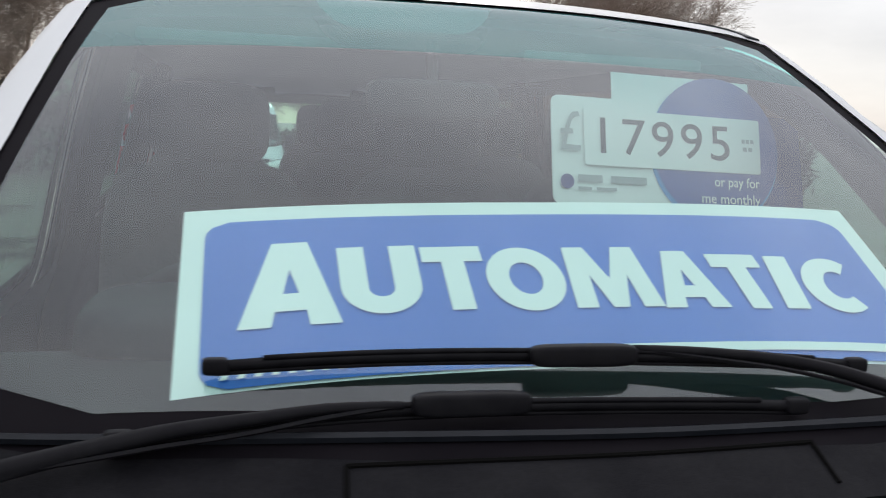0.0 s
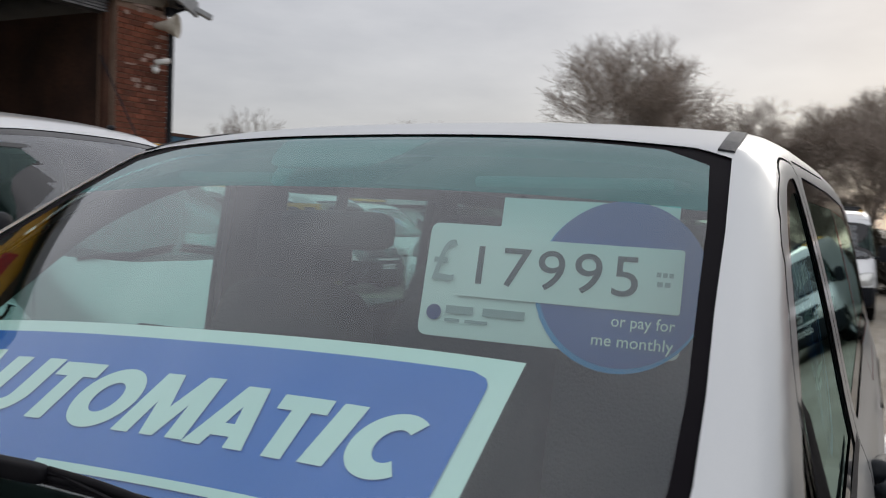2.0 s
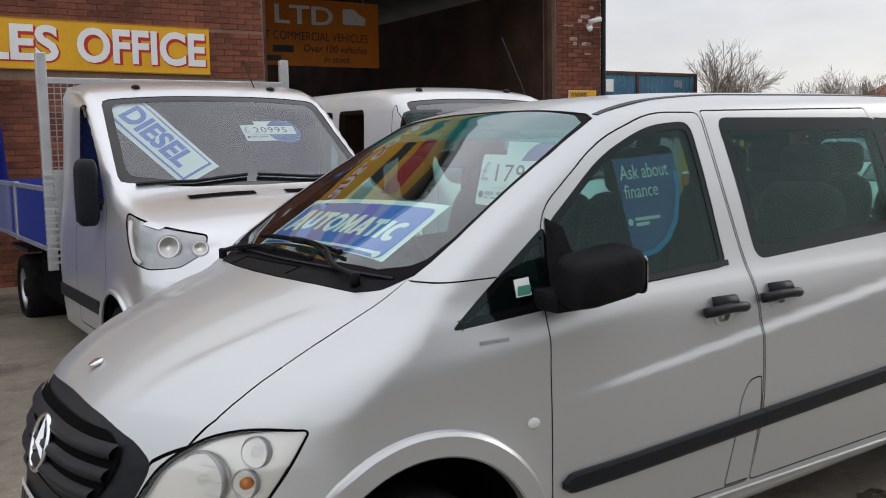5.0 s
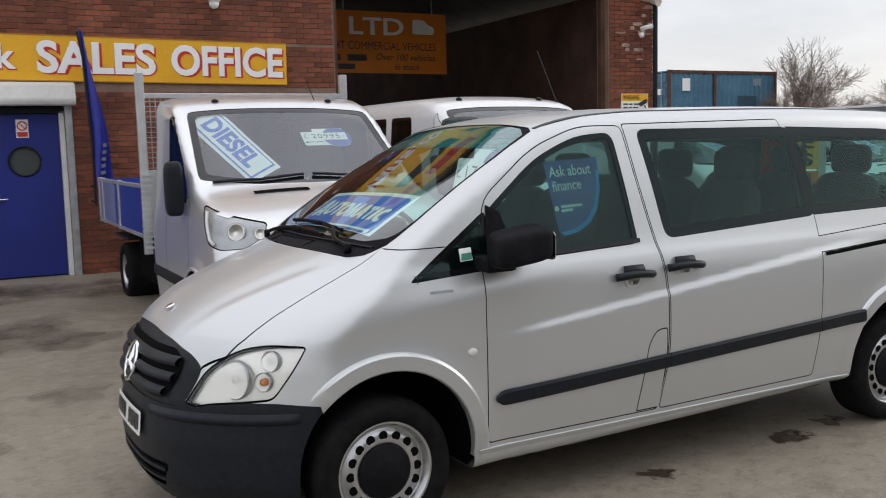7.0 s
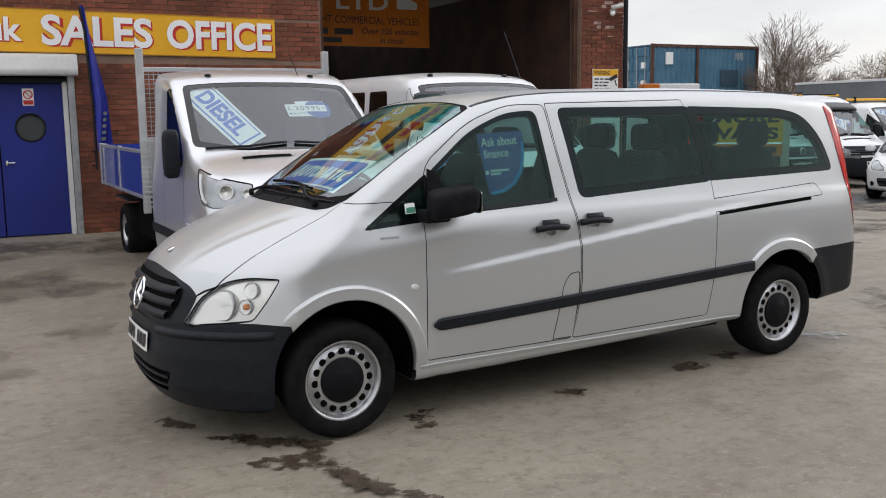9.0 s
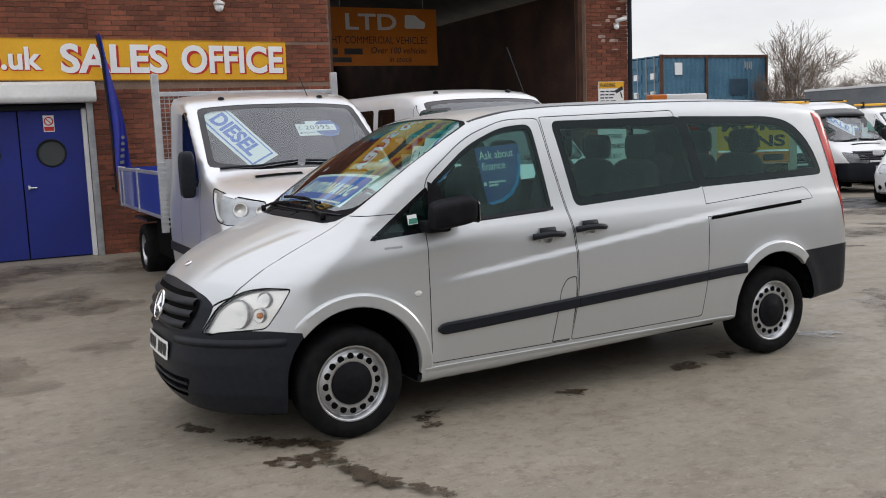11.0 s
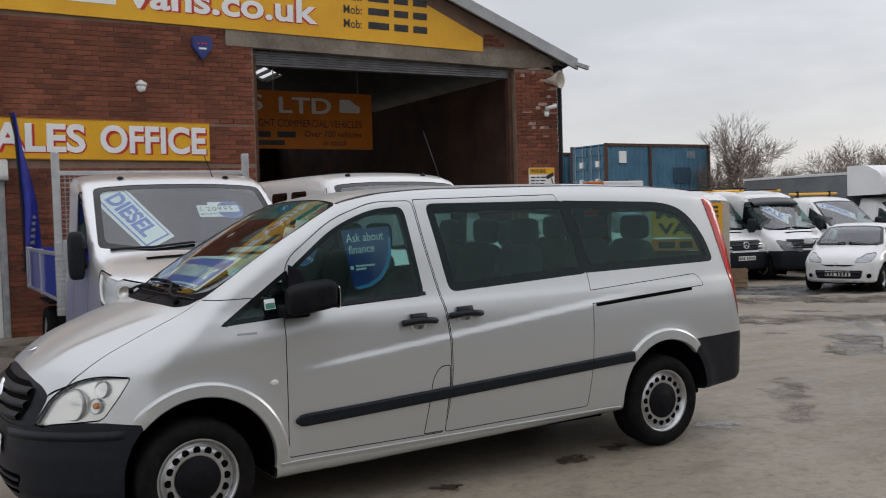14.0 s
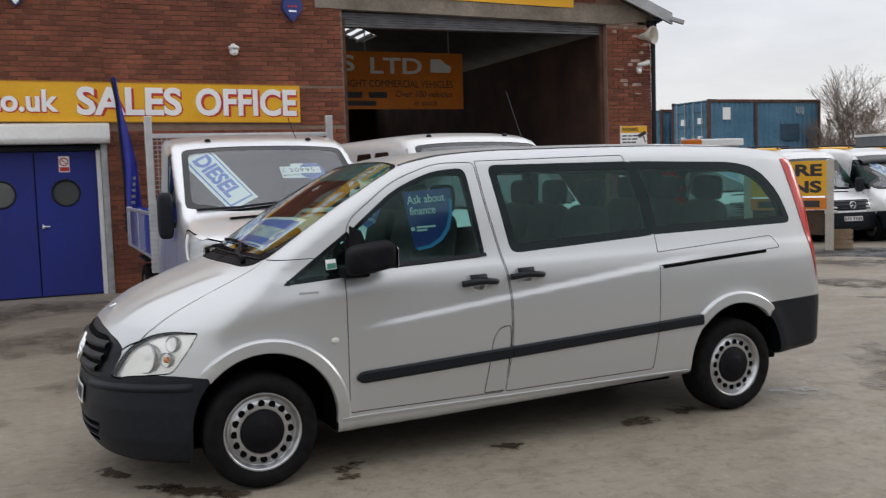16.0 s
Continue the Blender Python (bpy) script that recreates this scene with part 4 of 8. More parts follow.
def build_wall_fittings():
    # shield-shaped alarm boxes
    shield = rpoly([(-0.15, 0.18), (0.15, 0.18), (0.17, 0.02), (0.0, -0.2), (-0.17, 0.02)], 0.05)
    for u, z, face, lab in ((-0.84, 4.46, M_NAVY, "dark blue alarm bell box"), (-4.90, 4.56, M_CARD, "white and blue alarm bell box")):
        a = thing("alarm_box", SHED @ pose(u, 0, z), lab + " on the brick wall", "alarm box")
        part("case", prism_bm(shield, -0.09, 0.0, "xz"), M_NAVY, a)
        part("cover", prism_bm(inset(shield, 0.02), -0.10, -0.088, "xz"), face, a)
        for k in range(3):
            part("lamp", box_bm(-0.08 + 0.06 * k, -0.045 + 0.06 * k, -0.106, -0.099, 0.05, 0.08), M_REDVINYL, a)
        part("unread_lettering", box_bm(-0.06, 0.06, -0.104, -0.0995, -0.03, 0.0), M_WHITEVINYL if face is M_NAVY else M_NAVY, a)
    # dome camera under a cowl
    c = thing("dome_camera", SHED @ pose(-1.81, 0, 3.80), "small white dome camera on the brick wall", "camera")
    bm = box_bm(-0.03, 0.03, -0.10, 0, 0.06, 0.11, 0.01)
    part("bracket", bm, M_FRAMEWHITE, c)
    part("cowl", lathe_bm([(0.03, 0.09), (0.085, 0.06), (0.09, 0.02), (0.07, 0.02)], 20, "z"), M_FRAMEWHITE, c, smooth=True).location = (0, -0.11, 0)
    part("dome", lathe_bm([(0.072, 0.02), (0.068, -0.03), (0.05, -0.065), (0.01, -0.08)], 20, "z"), M_CARD, c, smooth=True).location = (0, -0.11, 0)
    # loudspeaker horn and camera near the eave
    h = thing("horn_loudspeaker", SHED @ pose(5.80, 0, 4.22), "cream horn loudspeaker high on the brick pier", "loudspeaker")
    o = part("horn", lathe_bm([(0.03, 0.06), (0.05, 0.0), (0.08, -0.12), (0.17, -0.28), (0.16, -0.28), (0.07, -0.12), (0.03, -0.02)], 24, "y"), M_POST, h, smooth=True)
    o.matrix_basis = pose(0, -0.06, 0, 0, 0, 25)
    box("bracket", -0.03, 0.03, -0.08, 0.0, -0.03, 0.03, M_GALV, h)
    c = thing("bullet_camera", SHED @ pose(5.75, 0, 3.70), "small white bullet camera on the brick pier", "camera")
    box("bracket", -0.02, 0.02, -0.12, 0.0, -0.09, -0.04, M_FRAMEWHITE, c, 0.008)
    o = part("barrel", tube_bm([(-0.06, -0.12, -0.02), (0.14, -0.20, 0.03)], 0.04, 14), M_FRAMEWHITE, c, smooth=True)
    part("globe", lathe_bm([(0.02, 0.02), (0.05, 0.0), (0.05, -0.04), (0.02, -0.07)], 16, "z"), M_CARD, c, smooth=True).location = (-0.02, -0.1, -0.1)
    f = thing("floodlight", SHED @ pose(6.15, -0.1, 4.48), "dark floodlight and camera arm at the eave", "floodlight")
    part("arm", tube_bm([(-0.1, 0.1, -0.05), (0.05, -0.1, 0.05), (0.28, -0.2, 0.02)], 0.025, 8), M_BLACKTRIM, f)
    part("lamp_head", box_bm(-0.13, 0.13, -0.07, 0.07, -0.06, 0.06, 0.015, m=pose(0.02, -0.1, 0.10, 20, 0, 10)), M_BLACKTRIM, f)
    part("camera_head", box_bm(-0.14, 0.14, -0.045, 0.045, -0.04, 0.04, 0.012, m=pose(0.28, -0.22, 0.02, 0, 18, -20)), M_GALV, f)
    part("bracket", box_bm(-0.18, -0.02, 0.0, 0.1, -0.08, 0.04, 0.01), M_BLACKTRIM, f)


build_wall_fittings()


def build_flag():
    f = thing("feather_flag", pose(0.28, 8.64, 0.1), "furled blue feather flag held to the brick wall", "flag")
    part("pole", tube_bm([(0.0, 0, 0.95), (0.0, 0, 1.8), (-0.05, 0, 2.9), (-0.10, 0, 3.22)], 0.018, 8), M_BLACKTRIM, f)
    for z in (1.0, 1.2):
        part("wall_bracket", tube_bm([(0, 0, z), (0, 0.36, z)], 0.014, 6), M_BLACKTRIM, f)
    vs, fs = [], []
    n, k = 40, 9
    for i in range(n + 1):
        t = i / n
        z = 3.22 - 2.0 * t
        w = 0.07 + 0.17 * t
        x0 = -0.10 + 0.11 * min(1, t * 1.6)
        for j in range(k + 1):
            s = j / k
            vs.append((x0 + w * s + 0.01 * math.sin(9 * t + 3 * s), 0.05 * math.sin(7 * s + 4 * t) * (0.3 + t), z + 0.03 * math.sin(5 * s)))
    for i in range(n):
        for j in range(k):
            a = i * (k + 1) + j
            fs.append((a, a + 1, a + k + 2, a + k + 1))
    mesh_obj("cloth", vs, fs, M_FLAGBLUE, f, smooth=True)
    for k in range(5):
        z = 1.36 + 0.09 * k
        mesh_obj("unread_lettering", [(0.07 + 0.012 * k, -0.085, z), (0.13 + 0.008 * k, -0.085, z + 0.01), (0.13 + 0.008 * k, -0.085, z + 0.055), (0.07 + 0.012 * k, -0.085, z + 0.045)], [(0, 1, 2, 3)], M_CANVAS, f)


build_flag()


# ---- the silver passenger van ----
VAN_Y = 0.03
van = thing("passenger_van", pose(0, VAN_Y, 0), "silver extra-long passenger van parked with windscreen price cards", "van")
V_TOP = spline([-0.95, -0.86, -0.78, -0.70, -0.50, -0.28, -0.10, 0.02, 0.12, 0.43, 0.70, 0.90, 1.02, 1.30, 1.80, 2.80, 3.60, 4.05, 4.28, 4.5],
               [0.80, 0.90, 0.965, 1.01, 1.115, 1.205, 1.268, 1.312, 1.365, 1.548, 1.70, 1.808, 1.862, 1.912, 1.94, 1.95, 1.935, 1.90, 1.84, 1.70])
V_CROWN = spline([-0.95, -0.6, -0.3, 0.0, 0.2, 0.6, 1.0, 2.0, 4.4], [0.22, 0.24, 0.22, 0.16, 0.09, 0.062, 0.066, 0.10, 0.11])
V_WIDTH = spline([-0.95, -0.7, -0.45, -0.2, 0.1, 0.6, 1.2, 3.4, 3.9, 4.2, 4.5], [0.90, 0.90, 0.90, 0.915, 0.93, 0.938, 0.94, 0.94, 0.935, 0.915, 0.87])
V_TUCK = spline([0.2, 0.28, 0.45, 0.70, 0.90, 1.05, 1.17, 1.22, 1.30, 1.55, 1.75, 1.9], [0.965, 0.978, 0.992, 1.0, 0.995, 0.983, 0.955, 0.936, 0.915, 0.855, 0.797, 0.745])


def v_front(ya, z):
    lean = np.interp(z, [0.2, 0.32, 0.5, 0.68, 0.82, 0.95, 1.1], [0.07, 0.0, -0.005, 0.02, 0.06, 0.12, 0.25])
    return -0.91 + lean + 0.50 * np.power(ya / 0.93, 3.2) + 0.06 * (ya / 0.93) ** 2


def v_rear(ya, z):
    lean = np.interp(z, [0.3, 0.75, 1.0, 1.4, 1.75, 1.95], [0.0, 0.02, -0.01, -0.05, -0.13, -0.22])
    return 4.40 + lean - 0.12 * np.power(ya / 0.9, 3.0)


def v_swell(x, z):
    """Wheel arch flares, the rising body crease and the sill step."""
    s = np.zeros(np.broadcast(x, z).shape)
    for cx, r in ((0.03, 0.455), (3.44, 0.44)):
        d = np.hypot(x - cx, z - 0.37)
        s = s + 0.014 * np.exp(-((np.maximum(d, r) - r) / 0.07) ** 2)
    line = 0.86 + 0.105 * (x - 0.57)
    s = s + 0.012 * (1 - sstep(-0.016, 0.034, z - line)) * sstep(0.45, 0.9, x) * (1 - sstep(2.75, 3.4, x)) * sstep(0.35, 0.62, z)
    up = 0.955 + 0.16 * (x + 0.25)
    s = s + 0.009 * np.exp(-((z - up) / 0.075) ** 2) * sstep(-0.45, 0.0, x) * (1 - sstep(0.55, 1.3, x))
    belt = 1.145 + 0.03 * (x - 1.0)
    s = s + 0.005 * np.exp(-((z - belt) / 0.08) ** 2) * sstep(0.5, 1.0, x) * (1 - sstep(3.3, 4.0, x))
    return s


V_LOW = spline([-0.95, -0.5, 0.3, 1.0, 3.0, 3.8, 4.4], [0.185, 0.185, 0.25, 0.26, 0.31, 0.36, 0.40])


def v_ridge(x, ya):
    """Two soft ridges along the bonnet, from the grille's corners to the scuttle's ends."""
    mid = 0.43 + 0.24 * (x + 0.75)
    return 0.011 * np.exp(-((ya - mid) / 0.055) ** 2) * sstep(-0.85, -0.60, x) * (1 - sstep(-0.22, -0.06, x))


VS = Shell(V_TOP, V_CROWN, V_WIDTH, V_TUCK, v_front, v_rear, V_LOW, v_swell, 0.07, 0.10, ridge=v_ridge)
(Z_BODY, Z_BONNET, Z_FDOOR, Z_SDOOR, Z_FLAP, Z_SEAM, Z_FBUMP, Z_RBUMP, Z_FRIT, Z_QGLASS, Z_FGLASS, Z_SGLASS, Z_RGLASS, Z_SCREEN, Z_BAND, Z_BACK,
 Z_HOLE, Z_GRILLE, Z_LAMP, Z_LOWER, Z_TAIL, Z_SFRIT, Z_QPANEL, Z_COWL, Z_NOSE) = range(25)
FRONT_WIN = rpoly([(0.64, 1.20), (1.47, 1.235), (1.405, 1.80), (1.17, 1.785), (0.90, 1.68), (0.60, 1.45)], [0.03, 0.05, 0.06, 0.1, 0.12, 0.04])
QUARTER_WIN = rpoly([(0.148, 1.150), (0.60, 1.180), (0.585, 1.45)], [0.035, 0.02, 0.03])
SLIDE_WIN = rpoly([(1.655, 1.245), (2.795, 1.30), (2.695, 1.812), (1.565, 1.812)], 0.06)
REAR_WIN = rpoly([(2.775, 1.303), (4.04, 1.325), (3.965, 1.55), (3.80, 1.735), (3.58, 1.787), (2.675, 1.812)], [0.0, 0.06, 0.2, 0.16, 0.2, 0.0])
FRONT_DOOR = rpoly([(0.515, 0.372), (1.55, 0.372), (1.61, 0.70), (1.615, 1.05), (1.51, 1.57), (1.475, 1.835), (1.20, 1.835), (0.90, 1.735), (0.575, 1.50), (0.525, 1.17)], [0.03, 0.03, 0.1, 0.1, 0.1, 0.04, 0.1, 0.12, 0.08, 0.05])
SLIDE_DOOR = rpoly([(1.554, 0.372), (2.71, 0.385), (2.755, 0.70), (2.79, 1.28), (2.625, 1.858), (1.482, 1.842), (1.515, 1.57), (1.62, 1.05), (1.615, 0.70)], [0.03, 0.03, 0.05, 0.05, 0.02, 0.02, 0.1, 0.1, 0.1])
FLAP = rpoly([(1.405, 0.38), (1.56, 0.38), (1.60, 0.70), (1.60, 0.80), (1.52, 0.795), (1.47, 0.72)], [0.01, 0.01, 0.02, 0.02, 0.05, 0.03])


def build_van_skin():
    bm = VS.mesh(-0.10, 3.95, spline([-0.2, 0.5, 1.2, 4.0], [0.66, 0.78, 0.95, 1.0]), 170, 236, 30)

    def sides(c, no):
        return abs(c.y) > 0.45
    # bumpers
    zone(bm, [(-1.2, 0.0), (0.25, 0.0), (0.25, 0.665), (-0.25, 0.668), (-0.46, 0.695), (-0.60, 0.70), (-1.2, 0.665)], Z_FBUMP, "xz")
    zone(bm, [(3.55, 0.0), (4.7, 0.0), (4.7, 0.775), (4.2, 0.775), (3.55, 0.755)], Z_RBUMP, "xz")
    # panels with a groove round each
    up = lambda c, no: no.z > 0.15 and c.x < 0.5 and c.z > 0.8
    # rear edge bowed round the scuttle, sides along the wing tops, down over the inner ends of the headlamps
    rear_edge = spline([0.0, 0.15, 0.30, 0.45, 0.58, 0.66, 0.715], [-0.100, -0.096, -0.078, -0.046, -0.010, 0.046, 0.113])
    wing_line = spline([-1.1, -0.75, -0.66, -0.57, -0.42, -0.20, 0.0, 0.113], [0.52, 0.55, 0.63, 0.685, 0.695, 0.69, 0.695, 0.715])
    bon_half = [(float(x), float(wing_line(x))) for x in np.linspace(-1.1, 0.113, 16)] + [(float(rear_edge(y)), float(y)) for y in np.linspace(0.66, 0.0, 9)]
    bon = [(x, -y) for x, y in bon_half] + bon_half[-2::-1]
    cowl_half = [(float(rear_edge(y)) - 0.04, float(y)) for y in np.linspace(0.0, 0.60, 8)] + [(0.113, 0.716), (0.30, 0.62)]
    zone(bm, [(x, -y) for x, y in cowl_half[::-1]] + cowl_half[1:], Z_COWL, "xy", lambda c, no: no.z > 0.15 and c.z > 0.8, (Z_BODY,))
    zone(bm, inset(bon, -0.005), Z_SEAM, "xy", up, (Z_BODY, Z_COWL))
    zone(bm, bon, Z_BONNET, "xy", up, (Z_BODY, Z_SEAM, Z_COWL))
    for poly, code in ((FRONT_DOOR, Z_FDOOR), (SLIDE_DOOR, Z_SDOOR)):
        zone(bm, poly, Z_SEAM, "xz", sides, (Z_BODY,))
        zone(bm, inset(poly, 0.0055), code, "xz", sides, (Z_SEAM, Z_BODY))
    left = lambda c, no: c.y < -0.45
    zone(bm, FLAP, Z_SEAM, "xz", left, (Z_FDOOR,))
    zone(bm, inset(FLAP, 0.006), Z_FLAP, "xz", left, (Z_SEAM, Z_FDOOR))
    QP = rpoly([(2.76, 1.185), (3.82, 1.245), (3.885, 1.15), (2.76, 1.09)], [0.0, 0.04, 0.03, 0.0])
    zone(bm, QP, Z_SEAM, "xz", sides, (Z_BODY,))
    zone(bm, inset(QP, 0.005), Z_QPANEL, "xz", sides, (Z_SEAM,))
    for x0, z0, x1, z1 in ((0.108, 1.296, 0.36, 1.297),):
        zone(bm, [(x0, z0 - 0.0025), (x1, z1 - 0.0025), (x1, z1 + 0.0025), (x0, z0 + 0.0025)], Z_SEAM, "xz", lambda c, no: abs(c.y) > 0.68, (Z_BODY,))
    # windows: black border, then the clear pane
    for poly, code in ((FRONT_WIN, Z_FGLASS), (QUARTER_WIN, Z_QGLASS), (SLIDE_WIN, Z_SGLASS), (REAR_WIN, Z_RGLASS)):
        zone(bm, poly, Z_FRIT, "xz", sides)
        zone(bm, inset(poly, 0.055 if code in (Z_SGLASS, Z_RGLASS) else 0.028), code, "xz", sides)
    # windscreen, seen from above
    top = lambda c, no: no.z > 0.25 and -0.2 < c.x < 1.3
    half = [(-0.02, 0), (-0.01, 0.25), (0.045, 0.55), (0.100, 0.70), (0.125, 0.728), (0.18, 0.742), (0.29, 0.742), (0.41, 0.732), (0.55, 0.715), (0.73, 0.697), (0.96, 0.668), (0.99, 0.60), (1.01, 0.3)]
    scr = [(x, -y) for x, y in half[:0:-1]] + half + [(1.015, 0.0)]
    zone(bm, scr, Z_SFRIT, "xy", top)
    half = [(0.05, 0), (0.055, 0.25), (0.095, 0.55), (0.15, 0.67), (0.19, 0.708), (0.28, 0.718), (0.40, 0.711), (0.54, 0.693), (0.74, 0.668), (0.93, 0.636), (0.976, 0.55), (1.002, 0.3)]
    pane = [(x, -y) for x, y in half[:0:-1]] + half + [(1.007, 0.0)]
    zone(bm, pane, Z_SCREEN, "xy", top)
    zone(bm, [(0.78, -0.9), (1.2, -0.9), (1.2, 0.9), (0.78, 0.9)], Z_BAND, "xy", top, (Z_SCREEN,))
    # rear window
    back = lambda c, no: c.x > 4.1 and no.x > 0.3
    zone(bm, rpoly([(-0.66, 1.20), (0.66, 1.20), (0.58, 1.72), (-0.58, 1.72)], 0.08), Z_BACK, "yz", back)
    # wheel openings
    for cx in (0.03, 3.44):
        arch = [(cx - 0.415, -0.2), *[(cx + 0.415 * math.cos(radians(a)), 0.37 + 0.425 * math.sin(radians(a))) for a in range(180, -1, -9)], (cx + 0.415, -0.2)]
        zone(bm, arch, Z_HOLE, "xz", lambda c, no: abs(c.y) > 0.55)
    # front: grille, lower intake, headlamps
    fr = lambda c, no: c.x < -0.3
    zone(bm, rpoly([(-0.545, 0.66), (0.545, 0.66), (0.585, 0.76), (0.60, 0.83), (0.53, 0.878), (0.36, 0.922), (0.0, 0.945), (-0.36, 0.922), (-0.53, 0.878), (-0.60, 0.83), (-0.585, 0.76)], [0.03, 0.03, 0.05, 0.03, 0.04, 0.1, 0.2, 0.1, 0.04, 0.03, 0.05]), Z_GRILLE, "yz", lambda c, no: c.x < -0.5, None)
    zone(bm, rpoly([(-0.42, 0.28), (0.42, 0.28), (0.48, 0.40), (-0.48, 0.40)], 0.03), Z_LOWER, "yz", lambda c, no: c.x < -0.6)
    s = 0.70710678
    for sg in (-1, 1):
        A = Vector((s, sg * s, 0))
        lamp = rpoly([(-0.145, 0.684), (-0.09, 0.672), (-0.04, 0.688), (0.255, 0.712), (0.335, 0.83), (0.378, 0.920), (0.22, 0.930), (0.086, 0.905), (-0.043, 0.828)], [0.01, 0.01, 0.02, 0.03, 0.06, 0.012, 0.08, 0.06, 0.06])
        wh = lambda c, no, sg=sg: c.x < -0.2 and c.y * sg > 0.28 and no.z < 0.95
        zone(bm, inset(lamp, -0.007), Z_SEAM, (A, Vector((0, 0, 1))), wh)
        zone(bm, lamp, Z_LAMP, (A, Vector((0, 0, 1))), wh)
    # tail lamps round the rear corners
    tl = [(4.045, 1.80), (4.40, 1.80), (4.45, 0.90), (4.245, 0.90)]
    zone(bm, tl, Z_TAIL, "xz", lambda c, no: abs(c.y) > 0.66 and c.x > 3.9)
    table = {
        Z_BODY: ("body_shell", M_SILVER, "silver metallic body shell", 0), Z_BONNET: ("bonnet", M_SILVER, "", 0),
        Z_FDOOR: ("front_door", M_SILVER, "", 0), Z_SDOOR: ("sliding_door", M_SILVER, "", 0), Z_FLAP: ("fuel_flap", M_SILVER, "", 0),
        Z_QPANEL: ("quarter_panel", M_SILVER, "", 0), Z_SEAM: ("panel_seam", M_SEAM, "", 0.007),
        Z_FBUMP: ("front_bumper", M_BLACKTRIM, "dark grey plastic front bumper", 0), Z_RBUMP: ("rear_bumper", M_BLACKTRIM, "dark grey plastic rear bumper", 0),
        Z_FRIT: ("window_border", M_FRIT, "", 0.003), Z_QGLASS: ("quarter_window", M_GLASS, "", 0.004), Z_FGLASS: ("front_side_window", M_GLASS, "", 0.006),
        Z_SGLASS: ("sliding_door_window", M_GLASS, "", 0.004), Z_RGLASS: ("rear_side_window", M_GLASS, "", 0.004),
        Z_SCREEN: ("windscreen", M_SCREEN, "", 0.004), Z_BAND: ("sun_band", M_SUNBAND, "green-tinted band of the windscreen", 0.004),
        Z_SFRIT: ("screen_border", M_SCREENFRIT, "", 0.004), Z_BACK: ("rear_window", M_GLASS, "", 0.004),
        Z_COWL: ("scuttle_panel", M_SCUTTLE, "black plastic scuttle panel under the wipers", 0.0),
        Z_GRILLE: ("grille_shell", M_BLACKTRIM, "black plastic grille", 0.004), Z_LOWER: ("lower_intake", M_SEAM, "", 0.03),
        Z_LAMP: ("headlamp_lens", M_CLEAR, "clear headlamp lens", 0.0), Z_TAIL: ("tail_lamp", M_REDLENS, "red tail lamp", -0.004),
    }
    made = split(bm, VS, table, van, {Z_FDOOR, Z_SDOOR, Z_QPANEL, Z_FRIT, Z_QGLASS, Z_FGLASS, Z_SGLASS, Z_RGLASS, Z_LAMP, Z_TAIL, Z_SEAM})
    for c in (Z_SCREEN, Z_BAND, Z_LAMP):
        for ob in made.get(c, ()):
            ob.visible_shadow = False
    split(bm, VS, {Z_LAMP: ("headlamp_housing", M_LAMPBACK, "silver headlamp housing", 0.032)}, van, {Z_LAMP})
    # inner trim: the same skin, 45 mm further in, without panes
    layer = bm.faces.layers.int["zone"]
    for f in bm.faces:
        if f[layer] in (Z_BODY, Z_FDOOR, Z_SDOOR, Z_QPANEL, Z_FLAP, Z_SEAM, Z_FRIT) and (f.calc_center_median().z > 0.86 or 0.6 < f.calc_center_median().x < 2.9) and f.calc_center_median().x > 0.1:
            f[layer] = 50 if f.calc_center_median().z < 1.80 else 51
    split(bm, VS, {50: ("cabin_trim", M_INTERIOR, "grey cabin lining", 0.045), 51: ("headlining", M_HEADLINING, "pale headlining", 0.045)}, van)
    bm.free()


build_van_skin()


def v_glass_z(x, y):
    return float(V_TOP(x) - V_CROWN(x) * abs(y / float(V_WIDTH(x))) ** 2.6)


def on_side(x, z, out=0.0, sg=-1):
    return Vector((x, sg * (VS.side_y(x, z) + out), z))


def soft_box(x, y, z, sx, sy, sz, power=0.45, m=None, seg=20):
    bm = bmesh.new()
    bmesh.ops.create_uvsphere(bm, u_segments=seg, v_segments=seg // 2 + 2, radius=1.0)
    for v in bm.verts:
        q = [math.copysign(abs(t) ** power, t) for t in v.co]
        v.co = Vector((q[0] * sx / 2, q[1] * sy / 2, q[2] * sz / 2))
    bm.transform((m or Matrix.Identity(4)))
    bm.transform(Matrix.Translation((x, y, z)))
    return bm


